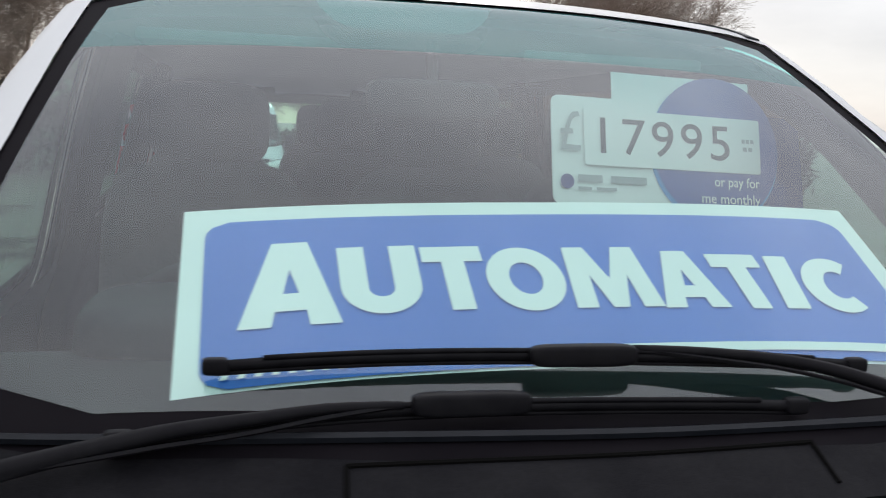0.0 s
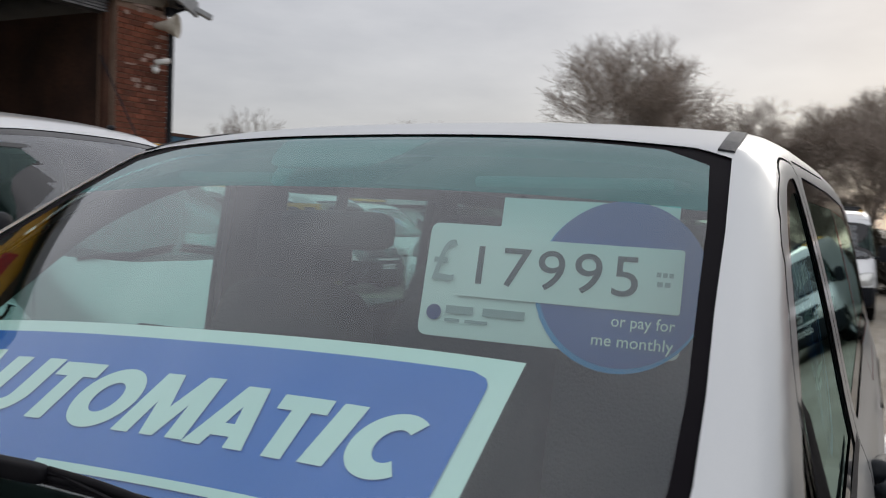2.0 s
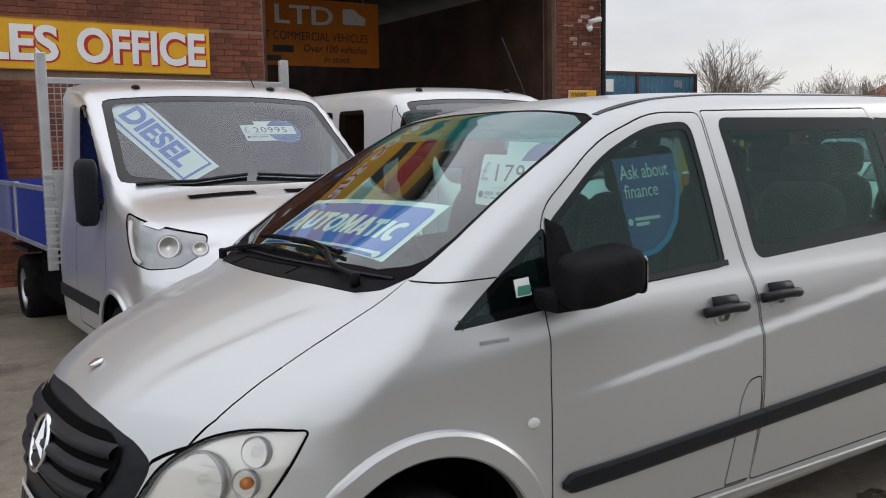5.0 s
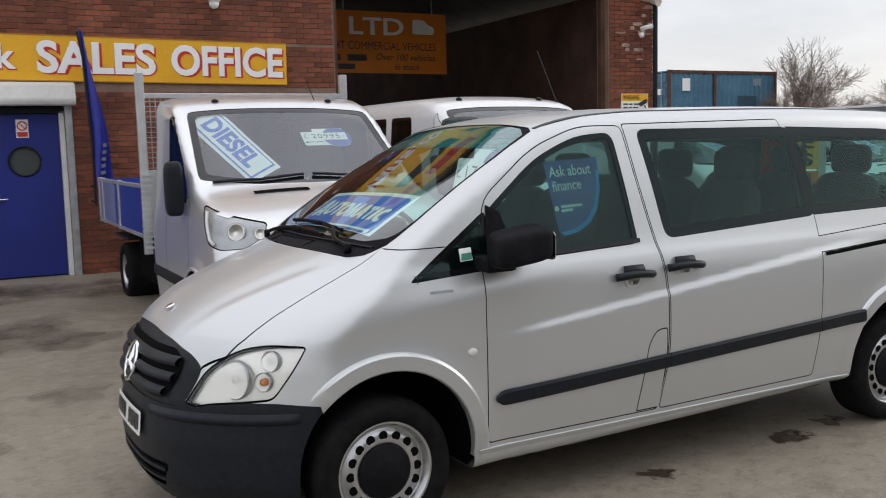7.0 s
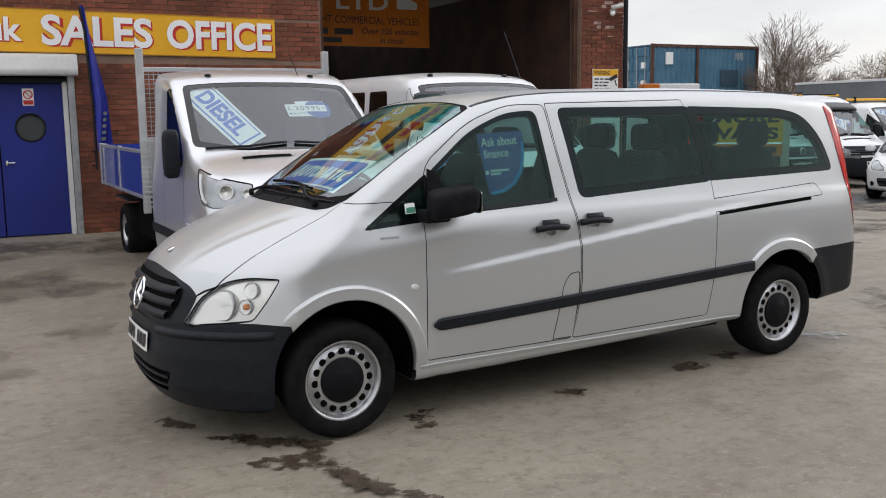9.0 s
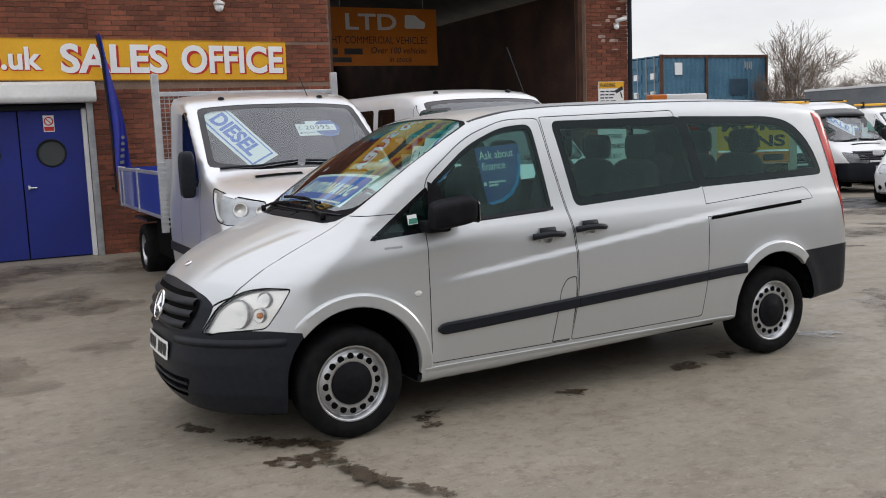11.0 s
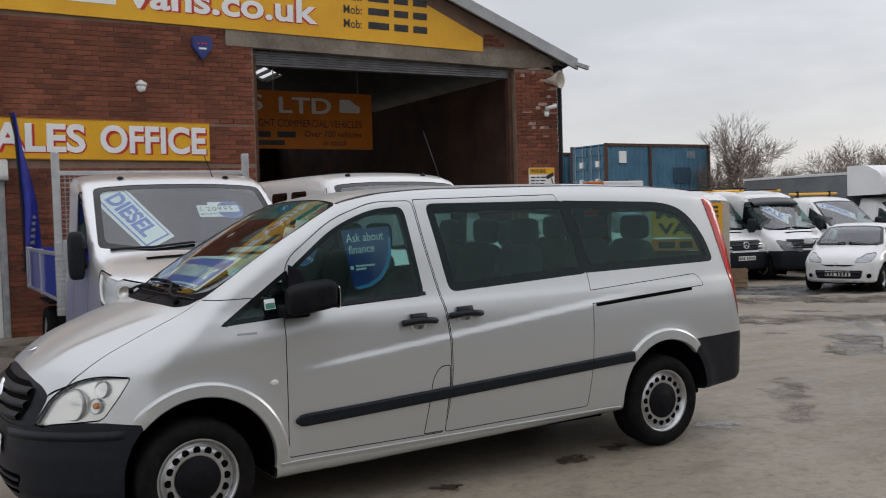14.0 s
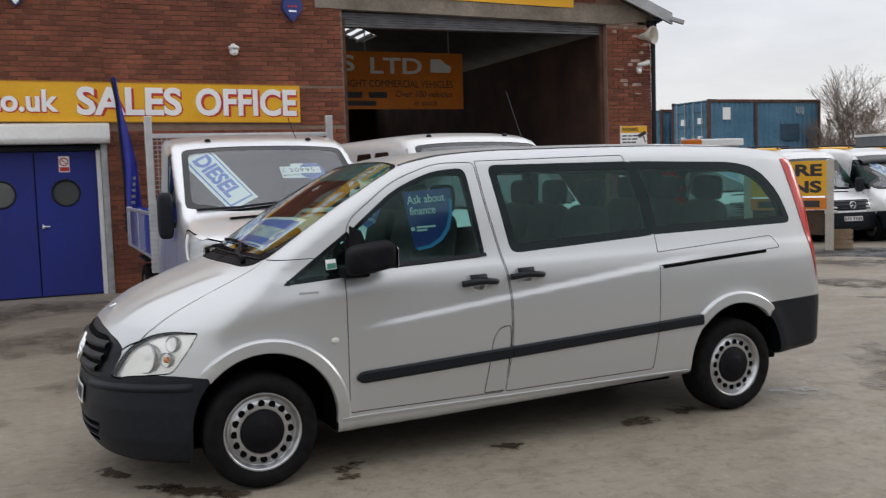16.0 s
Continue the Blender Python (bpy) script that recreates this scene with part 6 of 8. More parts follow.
# ---- inside the van ----
def make_seat(x, y, name="seat", width=0.46, head=True):
    s = part(name, soft_box(x - 0.10, y, 0.86, 0.52, width, 0.20), M_SEAT, van, "dark fabric seat", smooth=True)
    part("backrest", soft_box(x + 0.14, y, 1.19, 0.17, width * 0.96, 0.66, m=Matrix.Rotation(radians(13), 4, "Y")), M_SEAT, s, smooth=True)
    part("seat_base", box_bm(x - 0.30, x + 0.12, y - width * 0.4, y + width * 0.4, 0.36, 0.78, 0.02), M_DASH, s)
    if head:
        part("headrest", soft_box(x + 0.235, y, 1.60, 0.10, 0.27, 0.19, 0.5), M_SEAT, s, smooth=True)
        for dy in (-0.05, 0.05):
            part("headrest_rod", tube_bm([(x + 0.225, y + dy, 1.44), (x + 0.235, y + dy, 1.56)], 0.007, 6), M_CHROME, s)
    return s


def build_cabin():
    for y in (0.47, -0.04, -0.47):
        make_seat(1.13, y, "front_seat", 0.44 if y < 0.3 else 0.48)
    for x in (2.28, 3.32):
        for y in (0.50, 0.0, -0.50):
            make_seat(x, y, "rear_seat")
    box("cabin_floor", 0.50, 2.95, -0.84, 0.84, 0.34, 0.38, M_DASH, van)
    box("cabin_floor", 2.95, 4.2, -0.50, 0.50, 0.34, 0.38, M_DASH, van)
    # dashboard: rounded shelf under the windscreen
    prof = rpoly([(0.10, 1.16), (0.16, 1.285), (0.55, 1.275), (0.66, 1.23), (0.70, 1.12), (0.62, 0.80), (0.55, 0.5), (0.48, 0.5), (0.46, 0.9)], [0.02, 0.03, 0.06, 0.06, 0.05, 0.05, 0.02, 0.02, 0.02])
    part("dashboard", prism_bm(prof, -0.74, 0.74, "xz"), M_DASH, van, "dark plastic dashboard")
    part("dial_hood", soft_box(0.60, 0.43, 1.28, 0.28, 0.42, 0.14), M_DASH, van, smooth=True)
    tor = bmesh.new()
    ctr, n1, n2 = Vector((0.83, 0.43, 1.20)), 36, 10
    tilt = Matrix.Rotation(radians(-28), 4, "Y")
    rings = []
    for i in range(n1):
        a = 2 * math.pi * i / n1
        rings.append([tor.verts.new(ctr + tilt @ Vector((0.016 * math.sin(b), (0.19 + 0.016 * math.cos(b)) * math.cos(a), (0.19 + 0.016 * math.cos(b)) * math.sin(a)))) for b in [2 * math.pi * j / n2 for j in range(n2)]])
    for i in range(n1):
        for j in range(n2):
            tor.faces.new((rings[i][j], rings[(i + 1) % n1][j], rings[(i + 1) % n1][(j + 1) % n2], rings[i][(j + 1) % n2]))
    bmesh.ops.recalc_face_normals(tor, faces=tor.faces[:])
    sw = part("steering_wheel", tor, M_DASH, van, "black steering wheel", smooth=True)
    part("wheel_boss", soft_box(0.83, 0.43, 1.20, 0.07, 0.18, 0.16, m=tilt), M_DASH, sw, smooth=True)
    for a in (0, 180, 270):
        e = ctr + tilt @ Vector((0, 0.18 * math.cos(radians(a)), 0.18 * math.sin(radians(a))))
        part("wheel_spoke", tube_bm([ctr, e], 0.016, 8), M_DASH, sw)
    # header panel with the mirror foot, sun visors
    hp = [(0.86, -0.06), (0.93, -0.115), (1.03, -0.15), (1.03, 0.22), (0.93, 0.20), (0.86, 0.165)]
    bm = bmesh.new()
    for up in (0.006, 0.045):
        vv = [bm.verts.new((x, y + 0.06, v_glass_z(x, y) - up)) for x, y in rpoly(hp, 0.04)]
        bm.faces.new(vv if up > 0.02 else vv[::-1])
    part("header_panel", bm, M_FRIT, van, "dark mirror foot panel")
    part("inside_mirror", soft_box(0.86, 0.06, 1.66, 0.05, 0.25, 0.075, 0.4), M_DASH, van, smooth=True)
    part("mirror_stem", tube_bm([(0.86, 0.06, 1.67), (0.90, 0.06, 1.77)], 0.012, 8), M_DASH, van)
    for y in (0.40, -0.36):
        bm = box_bm(1.02, 1.20, y - 0.20, y + 0.20, -0.012, 0.012, 0.01, m=Matrix.Translation((0, 0, 1.765)))
        part("sun_visor", bm, M_HEADLINING, van)
    # B pillars inside
    for sg in (-1, 1):
        for x0, x1 in ((1.52, 1.60), (2.73, 2.80)):
            bm = bmesh.new()
            pts = [(x0 + 0.09 - 0.09 * (z - 1.0) / 0.8, sg * (VS.side_y(x0, z) - 0.055), z) for z in np.linspace(0.9, 1.80, 8)]
            tube_bm(pts, 0.045, 8, bm)
            part("pillar_trim", bm, M_INTERIOR, van, smooth=True)


build_cabin()


# ---- cards and posters in the van's windows ----
def build_poster():
    t = thing("windscreen_poster", pose(0, VAN_Y, 0), "blue and white sales poster lying inside the windscreen", "poster")

    def at(a, b, up=0.0):
        x = (0.122 + 0.022 * a) + b * (0.273 + 0.013 * a)
        y = 0.478 - 0.978 * a
        return (x, y, v_glass_z(x, y) - 0.026 + up)

    def sheet(name, a0, a1, b0, b1, up, mat_, r=0.0, na=40, nb=10):
        vs = [at(a0 + (a1 - a0) * i / na, b0 + (b1 - b0) * j / nb, up) for j in range(nb + 1) for i in range(na + 1)]
        fs = [(j * (na + 1) + i, j * (na + 1) + i + 1, (j + 1) * (na + 1) + i + 1, (j + 1) * (na + 1) + i) for j in range(nb) for i in range(na)]
        return mesh_obj(name, vs, fs, mat_, t, smooth=True)
    s = sheet("sheet", 0, 1, 0, 1, 0, M_CARD)
    # blue panel with rounded corners: rows of the rounded rectangle
    vs, fs, nb, na = [], [], 30, 40
    a0, a1, b0, b1, ra, rb = 0.028, 0.968, 0.008, 0.900, 0.03, 0.10
    for j in range(nb + 1):
        b = b0 + (b1 - b0) * j / nb
        e = max(0, rb - (b - b0), rb - (b1 - b)) / rb
        cut = ra * (1 - math.sqrt(max(0, 1 - e * e)))
        for i in range(na + 1):
            vs.append(at(a0 + cut + (a1 - a0 - 2 * cut) * i / na, b, 0.002))
    fs = [(j * (na + 1) + i, j * (na + 1) + i + 1, (j + 1) * (na + 1) + i + 1, (j + 1) * (na + 1) + i) for j in range(nb) for i in range(na)]
    mesh_obj("blue_panel", vs, fs, M_CARDBLUE, t, smooth=True)
    up = 0.0045

    def letter(ch):
        """A heavy capital in the unit square, as vertices and faces."""
        if ch == "I":
            return [(0, 0), (1, 0), (1, 1), (0, 1)], [(0, 1, 2, 3)]
        if ch == "T":
            return [(0, 0.75), (0.31, 0.75), (0.69, 0.75), (1, 0.75), (1, 1), (0.69, 1), (0.31, 1), (0, 1), (0.31, 0), (0.69, 0)], [(0, 1, 6, 7), (1, 2, 5, 6), (2, 3, 4, 5), (8, 9, 2, 1)]
        if ch == "A":
            v = [(0, 0), (0.32, 0), (0.36, 0.17), (0.445, 0.37), (0.52, 0.66), (0.52, 1), (0.35, 1), (1, 0), (0.69, 0), (0.665, 0.17), (0.60, 0.37), (0.72, 1)]
            return v, [(0, 1, 2, 6), (2, 3, 6), (3, 4, 5, 6), (8, 7, 11, 9), (9, 11, 10), (10, 11, 5, 4), (2, 9, 10, 3)]
        if ch == "M":
            v = [(0, 0), (0.24, 0), (0.28, 0.52), (0.33, 1), (0.08, 1), (0.41, 0), (0.5, 0), (0.5, 0.46)]
            f = [(0, 1, 2, 4), (2, 3, 4), (2, 5, 6, 7), (2, 7, 3)]
            return v + [(1 - a, b) for a, b in v], f + [tuple(i + 8 for i in g[::-1]) for g in f]
        if ch == "U":
            arc = [radians(180 + 180 * i / 16) for i in range(17)]
            o = [(0, 1)] + [(0.5 + 0.5 * math.cos(t_), 0.40 + 0.40 * math.sin(t_)) for t_ in arc] + [(1, 1)]
            q = [(0.34, 1)] + [(0.5 + 0.16 * math.cos(t_), 0.37 + 0.13 * math.sin(t_)) for t_ in arc] + [(0.66, 1)]
        else:
            lo, hi = (0, 360) if ch == "O" else (52, 308)
            arc = [radians(lo + (hi - lo) * i / 30) for i in range(31)]
            o = [(0.5 + 0.5 * math.cos(t_), 0.5 + 0.5 * math.sin(t_)) for t_ in arc]
            q = [(0.5 + 0.21 * math.cos(t_), 0.5 + 0.25 * math.sin(t_)) for t_ in arc]
            if ch == "C":
                o, q = [(a * 1.2, b) for a, b in o], [(a * 1.2 + 0.05, b) for a, b in q]
        k = len(o)
        return o + q, [(i, i + 1, k + i + 1, k + i) for i in range(k - 1)]
    for ch, a0, a1, b0, b1, lean in (("A", 0.068, 0.190, 0.268, 0.735, 0.0), ("U", 0.192, 0.294, 0.302, 0.690, 0.0), ("T", 0.300, 0.381, 0.305, 0.676, 0.0), ("O", 0.380, 0.485, 0.286, 0.664, 0.0), ("M", 0.487, 0.608, 0.296, 0.660, 0.0),
                                     ("A", 0.608, 0.703, 0.288, 0.634, 0.0), ("T", 0.709, 0.786, 0.281, 0.615, -0.004), ("I", 0.785, 0.821, 0.284, 0.609, 0.012), ("C", 0.830, 0.915, 0.268, 0.606, 0.012)):
        vs, fs = letter(ch)
        top = [at(a0 + (a1 - a0) * a + lean * b, b0 + (b1 - b0) * b, up) for a, b in vs]
        mesh_obj("lettering", top, fs, M_CARD, t)
    sheet("white_line", 0.42, 0.92, 0.050, 0.095, up, M_CARD, na=30, nb=1)
    mesh_obj("oval_mark", [at(a, b, up + 0.001) for a, b in disc_poly(0.932, 0.055, 0.020, 24, ry=0.052)], [range(24)], M_CARD, t)
    for k in range(2):
        mesh_obj("oval_squiggle", [at(0.924 + 0.012 * k + a, 0.05 + b, up + 0.002) for a, b in ((-0.005, -0.02), (-0.002, -0.02), (0.005, 0.022), (0.002, 0.022))], [(0, 1, 2, 3)], M_GREYINK, t)
    for i in range(13):
        a = 0.050 + 0.0185 * i
        mesh_obj("hatch_stripe", [at(a, 0.040, up), at(a + 0.008, 0.040, up), at(a + 0.014, 0.098, up), at(a + 0.006, 0.098, up)], [(0, 1, 2, 3)], M_CARD, t)


def card_face(name, parent, m, scale, price, label=""):
    """The face of a price card, its lower left corner at m's origin: sheet, disc, price strip and writing."""
    k = scale
    R = lambda pts: [(a * k, b * k) for a, b in pts]
    flat("card", R(rpoly(rect(0, 0.46, 0.0, 0.207), 0.018)), M_CARD, parent, m, 0, 0.003)
    flat("backing_card", R(rect(0.13, 0.44, 0.12, 0.262)), M_CARD, parent, m, -0.004, 0.002)
    flat("light_blue_disc", R(disc_poly(0.352, 0.115, 0.147, 40)), M_CYANEDGE, parent, m, 0.0015)
    flat("blue_disc", R(disc_poly(0.355, 0.121, 0.144, 40)), M_DISC, parent, m, 0.0025)
    flat("price_strip", R(rpoly(rect(0.065, 0.455, 0.075, 0.185), 0.006)), M_CARD, parent, m, 0.005, 0.0015)
    write("pound_sign", "\u00a3", M_GREYINK, parent, m @ Matrix.Translation((0.015 * k, 0.10 * k, 0)), 0.042 * k, 0.076 * k, 0.0, 0, 0.006)
    write("lettering", price, M_INK, parent, m @ Matrix.Translation((0.098 * k, 0.098 * k, 0)), 0.285 * k, 0.070 * k, 0.0, 0, 0.0062, spacing=1.15)
    bars("unread_lettering", parent, M_GREYINK, m, 0.412 * k, 0.136 * k, 0.028 * k, 0.008 * k, 0.006, (0.2, 0.2, 0.2))
    bars("unread_lettering", parent, M_GREYINK, m, 0.414 * k, 0.120 * k, 0.022 * k, 0.008 * k, 0.006, (0.2, 0.2))
    flat("round_mark", R(disc_poly(0.028, 0.042, 0.014, 16)), M_NAVY, parent, m, 0.004)
    bars("unread_lettering", parent, M_GREYINK, m, 0.05 * k, 0.042 * k, 0.145 * k, 0.014 * k, 0.004, (0.4, 0.6))
    bars("unread_lettering", parent, M_GREYINK, m, 0.05 * k, 0.027 * k, 0.08 * k, 0.006 * k, 0.004, (0.4, 0.6))


def build_price_card():
    t = thing("price_card", pose(0, VAN_Y, 0), "white price card with blue disc in the windscreen", "price card")
    o = Vector((0.787, -0.160, 1.482))
    ex = Vector((0.045, -0.475, -0.012)).normalized()
    up = Vector((0.052, 0.0, 0.205)).normalized()
    ez = ex.cross(up).normalized()
    up = ez.cross(ex)
    m = Matrix((ex, up, ez)).transposed().to_4x4()
    m.translation = o
    card_face("card", t, m, 1.0, "17995")
    write("lettering", "or pay for", M_CARD, t, m @ Matrix.Translation((0.345, 0.040, 0)), 0.105, 0.026, 0.006, 0, 0.0062)
    write("lettering", "me monthly", M_CARD, t, m @ Matrix.Translation((0.315, 0.006, 0)), 0.135, 0.026, 0.006, 0, 0.0062)


def build_finance_sticker():
    t = thing("finance_sticker", pose(0, VAN_Y, 0), "translucent blue finance sticker inside the side window", "sticker")
    film = glass("blue_film", (0.12, 0.20, 0.62), film=0.72)
    n = [d for d in film.node_tree.nodes if d.type == "BSDF_DIFFUSE"][0]
    n.inputs["Color"].default_value = (0.020, 0.060, 0.32, 1)

    def at(x, z, o):
        p = on_side(x, z, -0.014 + o)
        return p
    n1 = 14
    vs, fs = [], []
    for j in range(n1 + 1):
        f = j / n1
        z = 1.305 + 0.355 * f
        x0 = np.interp(z, [1.305, 1.45, 1.66], [1.005, 0.985, 0.965])
        x1 = np.interp(z, [1.305, 1.315, 1.355, 1.42, 1.51, 1.60, 1.675], [1.06, 1.12, 1.195, 1.25, 1.282, 1.292, 1.29])
        for i in range(9):
            vs.append(at(x0 + (x1 - x0) * i / 8, z + 0.015 * f * i / 8, 0))
    fs = [(j * 9 + i, j * 9 + i + 1, (j + 1) * 9 + i + 1, (j + 1) * 9 + i) for j in range(n1) for i in range(8)]
    mesh_obj("film", vs, fs, film, t, smooth=True)
    pts = [(1.03, 1.300), (1.12, 1.315), (1.195, 1.355), (1.25, 1.42), (1.282, 1.51), (1.292, 1.60)]
    vs = []
    for x, z in pts:
        vs += [at(x, z, 0.002), at(x - 0.018, z + 0.016, 0.002)]
    mesh_obj("rim_band", vs, [(2 * i, 2 * i + 2, 2 * i + 3, 2 * i + 1) for i in range(len(pts) - 1)], M_CYANEDGE, t)
    write("lettering", "Ask about", M_CARD, t, None, 0.255, 0.052, 0.006, warp=lambda a, b: at(0.988 + a, 1.583 + b + 0.05 * a, 0.003))
    write("lettering", "finance", M_CARD, t, None, 0.175, 0.050, 0.006, warp=lambda a, b: at(0.996 + a, 1.515 + b + 0.05 * a, 0.003))
    for a0, a1, z in ((1.03, 1.16, 1.435), (1.03, 1.10, 1.415)):
        mesh_obj("unread_lettering", [at(a0, z, 0.003), at(a1, z + 0.004, 0.003), at(a1, z + 0.016, 0.003), at(a0, z + 0.012, 0.003)], [(0, 1, 2, 3)], M_CARD, t)
    mesh_obj("round_mark", [at(x, z, 0.003) for x, z in disc_poly(1.005, 1.432, 0.013, 14)], [range(14)], M_CARD, t)


build_poster()
build_price_card()
build_finance_sticker()


# ---- other vehicles: one builder for vans and cabs, nose at x = 0, pointing to -x ----
def make_commercial(m, name, label, category, top, back, half, style, paint=None, group="", screen=(1.0, 1.95), belt=1.30, wheels=(0.95,), bumper_z=0.62,
                    bumper_mat=None, low=0.30, side_win=None, radius=0.35, grille=None, lamp=None, tuck_top=0.80, roof_top=2.2, res=(44, 92, 13), crown=(0.16, 0.18, 0.10), screen_w=(0.90, 0.735)):
    """A van or a chassis cab from its roofline; back: where the skin ends behind."""
    paint = paint or M_WHITEPAINT
    t = thing(name, m, label, category, group)
    xs, zs = top
    TOP = spline(xs, zs)
    CR = spline([-0.2, 0.3, screen[0], screen[1], back], [*crown, 0.07, 0.06])
    WD = spline([-0.3, 0.2, 0.6, 1.2, back], [half * 0.93, half * 0.955, half * 0.985, half, half])
    TK = spline([0.2, 0.45, 0.8, 1.1, belt, roof_top], [0.96, 0.99, 1.0, 0.985, 0.955, tuck_top])
    hood = float(TOP(0.15))

    def fr(ya, z):
        return np.interp(z, [0.2, 0.4, 0.65, 0.9, 1.1], [0.05, 0.0, 0.01, 0.05, 0.16]) + 0.36 * np.power(ya / half, 3.0)

    def rr(ya, z):
        return back + 0 * z - 0.05 * np.power(ya / half, 4)
    sw = lambda x, z: sum(0.028 * np.exp(-((np.hypot(x - w, z - radius) - radius - 0.10) / 0.06) ** 2) for w in wheels)
    S = Shell(TOP, CR, WD, TK, fr, rr, spline([-0.3, back], [low, low]), sw, 0.09, 0.12)
    bm = S.mesh(0.75, back - 0.45, spline([0.5, 1.4, back], [0.72, 1.05, 1.1]), *res)
    Zb, Zbump, Zscr, Zpane, Zwin, Zfrit, Zgr, Zlamp, Zhole, Zseam = range(10)
    zone(bm, [(-0.5, 0), (wheels[0], 0), (wheels[0] - 0.25, bumper_z), (-0.5, bumper_z + 0.02)], Zbump, "xz")
    s0, s1 = screen
    up = lambda c, n: n.z > 0.2 and s0 - 0.4 < c.x < s1 + 0.3
    w0, w1 = half * screen_w[0], half * screen_w[1]
    scr = [(s0 + 0.10, -w0), (s0 - 0.05, -w0 * 0.5), (s0 - 0.08, 0), (s0 - 0.05, w0 * 0.5), (s0 + 0.10, w0), (s1 + 0.01, w1), (s1 + 0.005, 0), (s1 + 0.01, -w1)]
    zone(bm, rpoly(scr, 0.06, 2), Zfrit, "xy", up)
    zone(bm, rpoly(inset(scr, 0.065), 0.06, 3), Zpane, "xy", up)
    sides = lambda c, n: abs(c.y) > half * 0.55
    if side_win is None:
        side_win = [[(s0 + 0.12, belt - 0.02), (s0 + 0.95, belt + 0.0), (s0 + 0.93, roof_top - 0.28), (s1 - 0.05, roof_top - 0.30), (s0 + 0.30, belt + 0.28)]]
    for w in side_win:
        p = rpoly(w, 0.05, 3)
        zone(bm, p, Zfrit, "xz", sides)
        zone(bm, inset(p, 0.03), Zwin, "xz", sides)
    if s0 + 1.05 < back:
        d = rpoly([(s0 + 0.06, low + 0.12), (s0 + 1.0, low + 0.12), (s0 + 1.02, belt), (s0 + 0.99, roof_top - 0.16), (s1 + 0.04, roof_top - 0.16), (s0 + 0.18, belt + 0.02)], 0.06, 2)
        zone(bm, d, Zseam, "xz", sides, (Zb,))
        zone(bm, inset(d, 0.008), 20, "xz", sides, (Zseam,))
    for w in wheels:
        arch = [(w - radius - 0.06, -0.2), *[(w + (radius + 0.06) * math.cos(radians(a)), radius + (radius + 0.08) * math.sin(radians(a))) for a in range(180, -1, -15)], (w + radius + 0.06, -0.2)]
        zone(bm, arch, Zhole, "xz", lambda c, n: abs(c.y) > half * 0.6)
    gz0, gz1, gw = grille or (0.68, 0.98, 0.52)
    zone(bm, rpoly([(-gw * 0.9, gz0), (gw * 0.9, gz0), (gw, gz1), (-gw, gz1)], 0.05, 3), Zgr, "yz", lambda c, n: c.x < 0.4)
    s = 0.70710678
    la = lamp or [(half * s - 0.36, 0.76), (half * s + 0.10, 0.80), (half * s + 0.30, 1.06), (half * s - 0.02, 1.02), (half * s - 0.34, 0.94)]
    for sg in (-1, 1):
        near_lamp = lambda c, n, sg=sg: c.x < 0.98 and c.y * sg > half * 0.42 and n.z < 0.9
        zone(bm, inset(rpoly(la, 0.03, 3), -0.008), Zseam, (Vector((s, sg * s, 0)), Vector((0, 0, 1))), near_lamp)
        zone(bm, rpoly(la, 0.03, 3), Zlamp, (Vector((s, sg * s, 0)), Vector((0, 0, 1))), near_lamp)
    made = split(bm, S, {Zb: ("body_shell", paint, "", 0), 20: ("cab_door", paint, "", 0), Zbump: ("bumper", bumper_mat or M_BLACKTRIM, "", 0),
                         Zfrit: ("window_border", M_GLOSSBLACK, "", 0.004), Zpane: ("windscreen", M_SCREEN2, "", 0.005), Zwin: ("side_window", M_GLASS, "", 0.006),
                         Zgr: ("grille", M_BLACKTRIM, "", 0.0), Zlamp: ("headlamp", M_CLEAR, "", 0), Zseam: ("door_seam", M_SEAM, "", 0.008)}, t, {20, Zwin, Zfrit, Zlamp, Zseam})
    for c in (Zpane, Zwin, Zlamp):
        for ob in made.get(c, ()):
            ob.visible_shadow = False
    split(bm, S, {Zlamp: ("lamp_housing", style.get("lamp_mat", M_REFLECTOR), "", 0.006)}, t, {Zlamp})
    lay = bm.faces.layers.int["zone"]
    for f in bm.faces:
        if f[lay] in (Zb, 20, Zseam, Zfrit):
            f[lay] = 50
    split(bm, S, {50: ("cab_lining", M_INTERIOR, "", 0.05)}, t)
    bm.free()
    # grille bars and a round badge
    for i in range(style.get("bars", 3)):
        z = gz0 + (gz1 - gz0) * (i + 0.5) / style.get("bars", 3)
        vs, fs = [], []
        for k in range(15):
            y = -gw * 0.9 + 1.8 * gw * k / 14
            for dz, o in ((-0.022, -0.004), (0.0, 0.022), (0.022, -0.004)):
                vs.append((S.front_x(y, z + dz) - o, y, z + dz))
        for k in range(14):
            for j in range(2):
                a = k * 3 + j
                fs.append((a, a + 3, a + 4, a + 1))
        mesh_obj("grille_bar", vs, fs, style.get("bar_mat", M_BLACKTRIM), t)
    bz = (gz0 + gz1) / 2
    ring = lathe_bm([(0.075, -0.01), (0.092, -0.014), (0.098, 0.0), (0.09, 0.01), (0.075, 0.005)], 24, "x", True)
    ring.transform(pose(S.front_x(0, bz) - 0.03, 0, bz))
    if style.get("badge", True):
        b = part("nose_badge", ring, M_CHROME, t, smooth=True)
        for a in ((90, 210, 330) if style.get("spokes") == 3 else (65, 115, 250, 290)):
            part("badge_spoke", tube_bm([(S.front_x(0, bz) - 0.035, 0, bz), (S.front_x(0, bz) - 0.035, 0.085 * math.cos(radians(a)), bz + 0.085 * math.sin(radians(a)))], 0.008, 6), M_CHROME, b)
    else:
        ring.free()
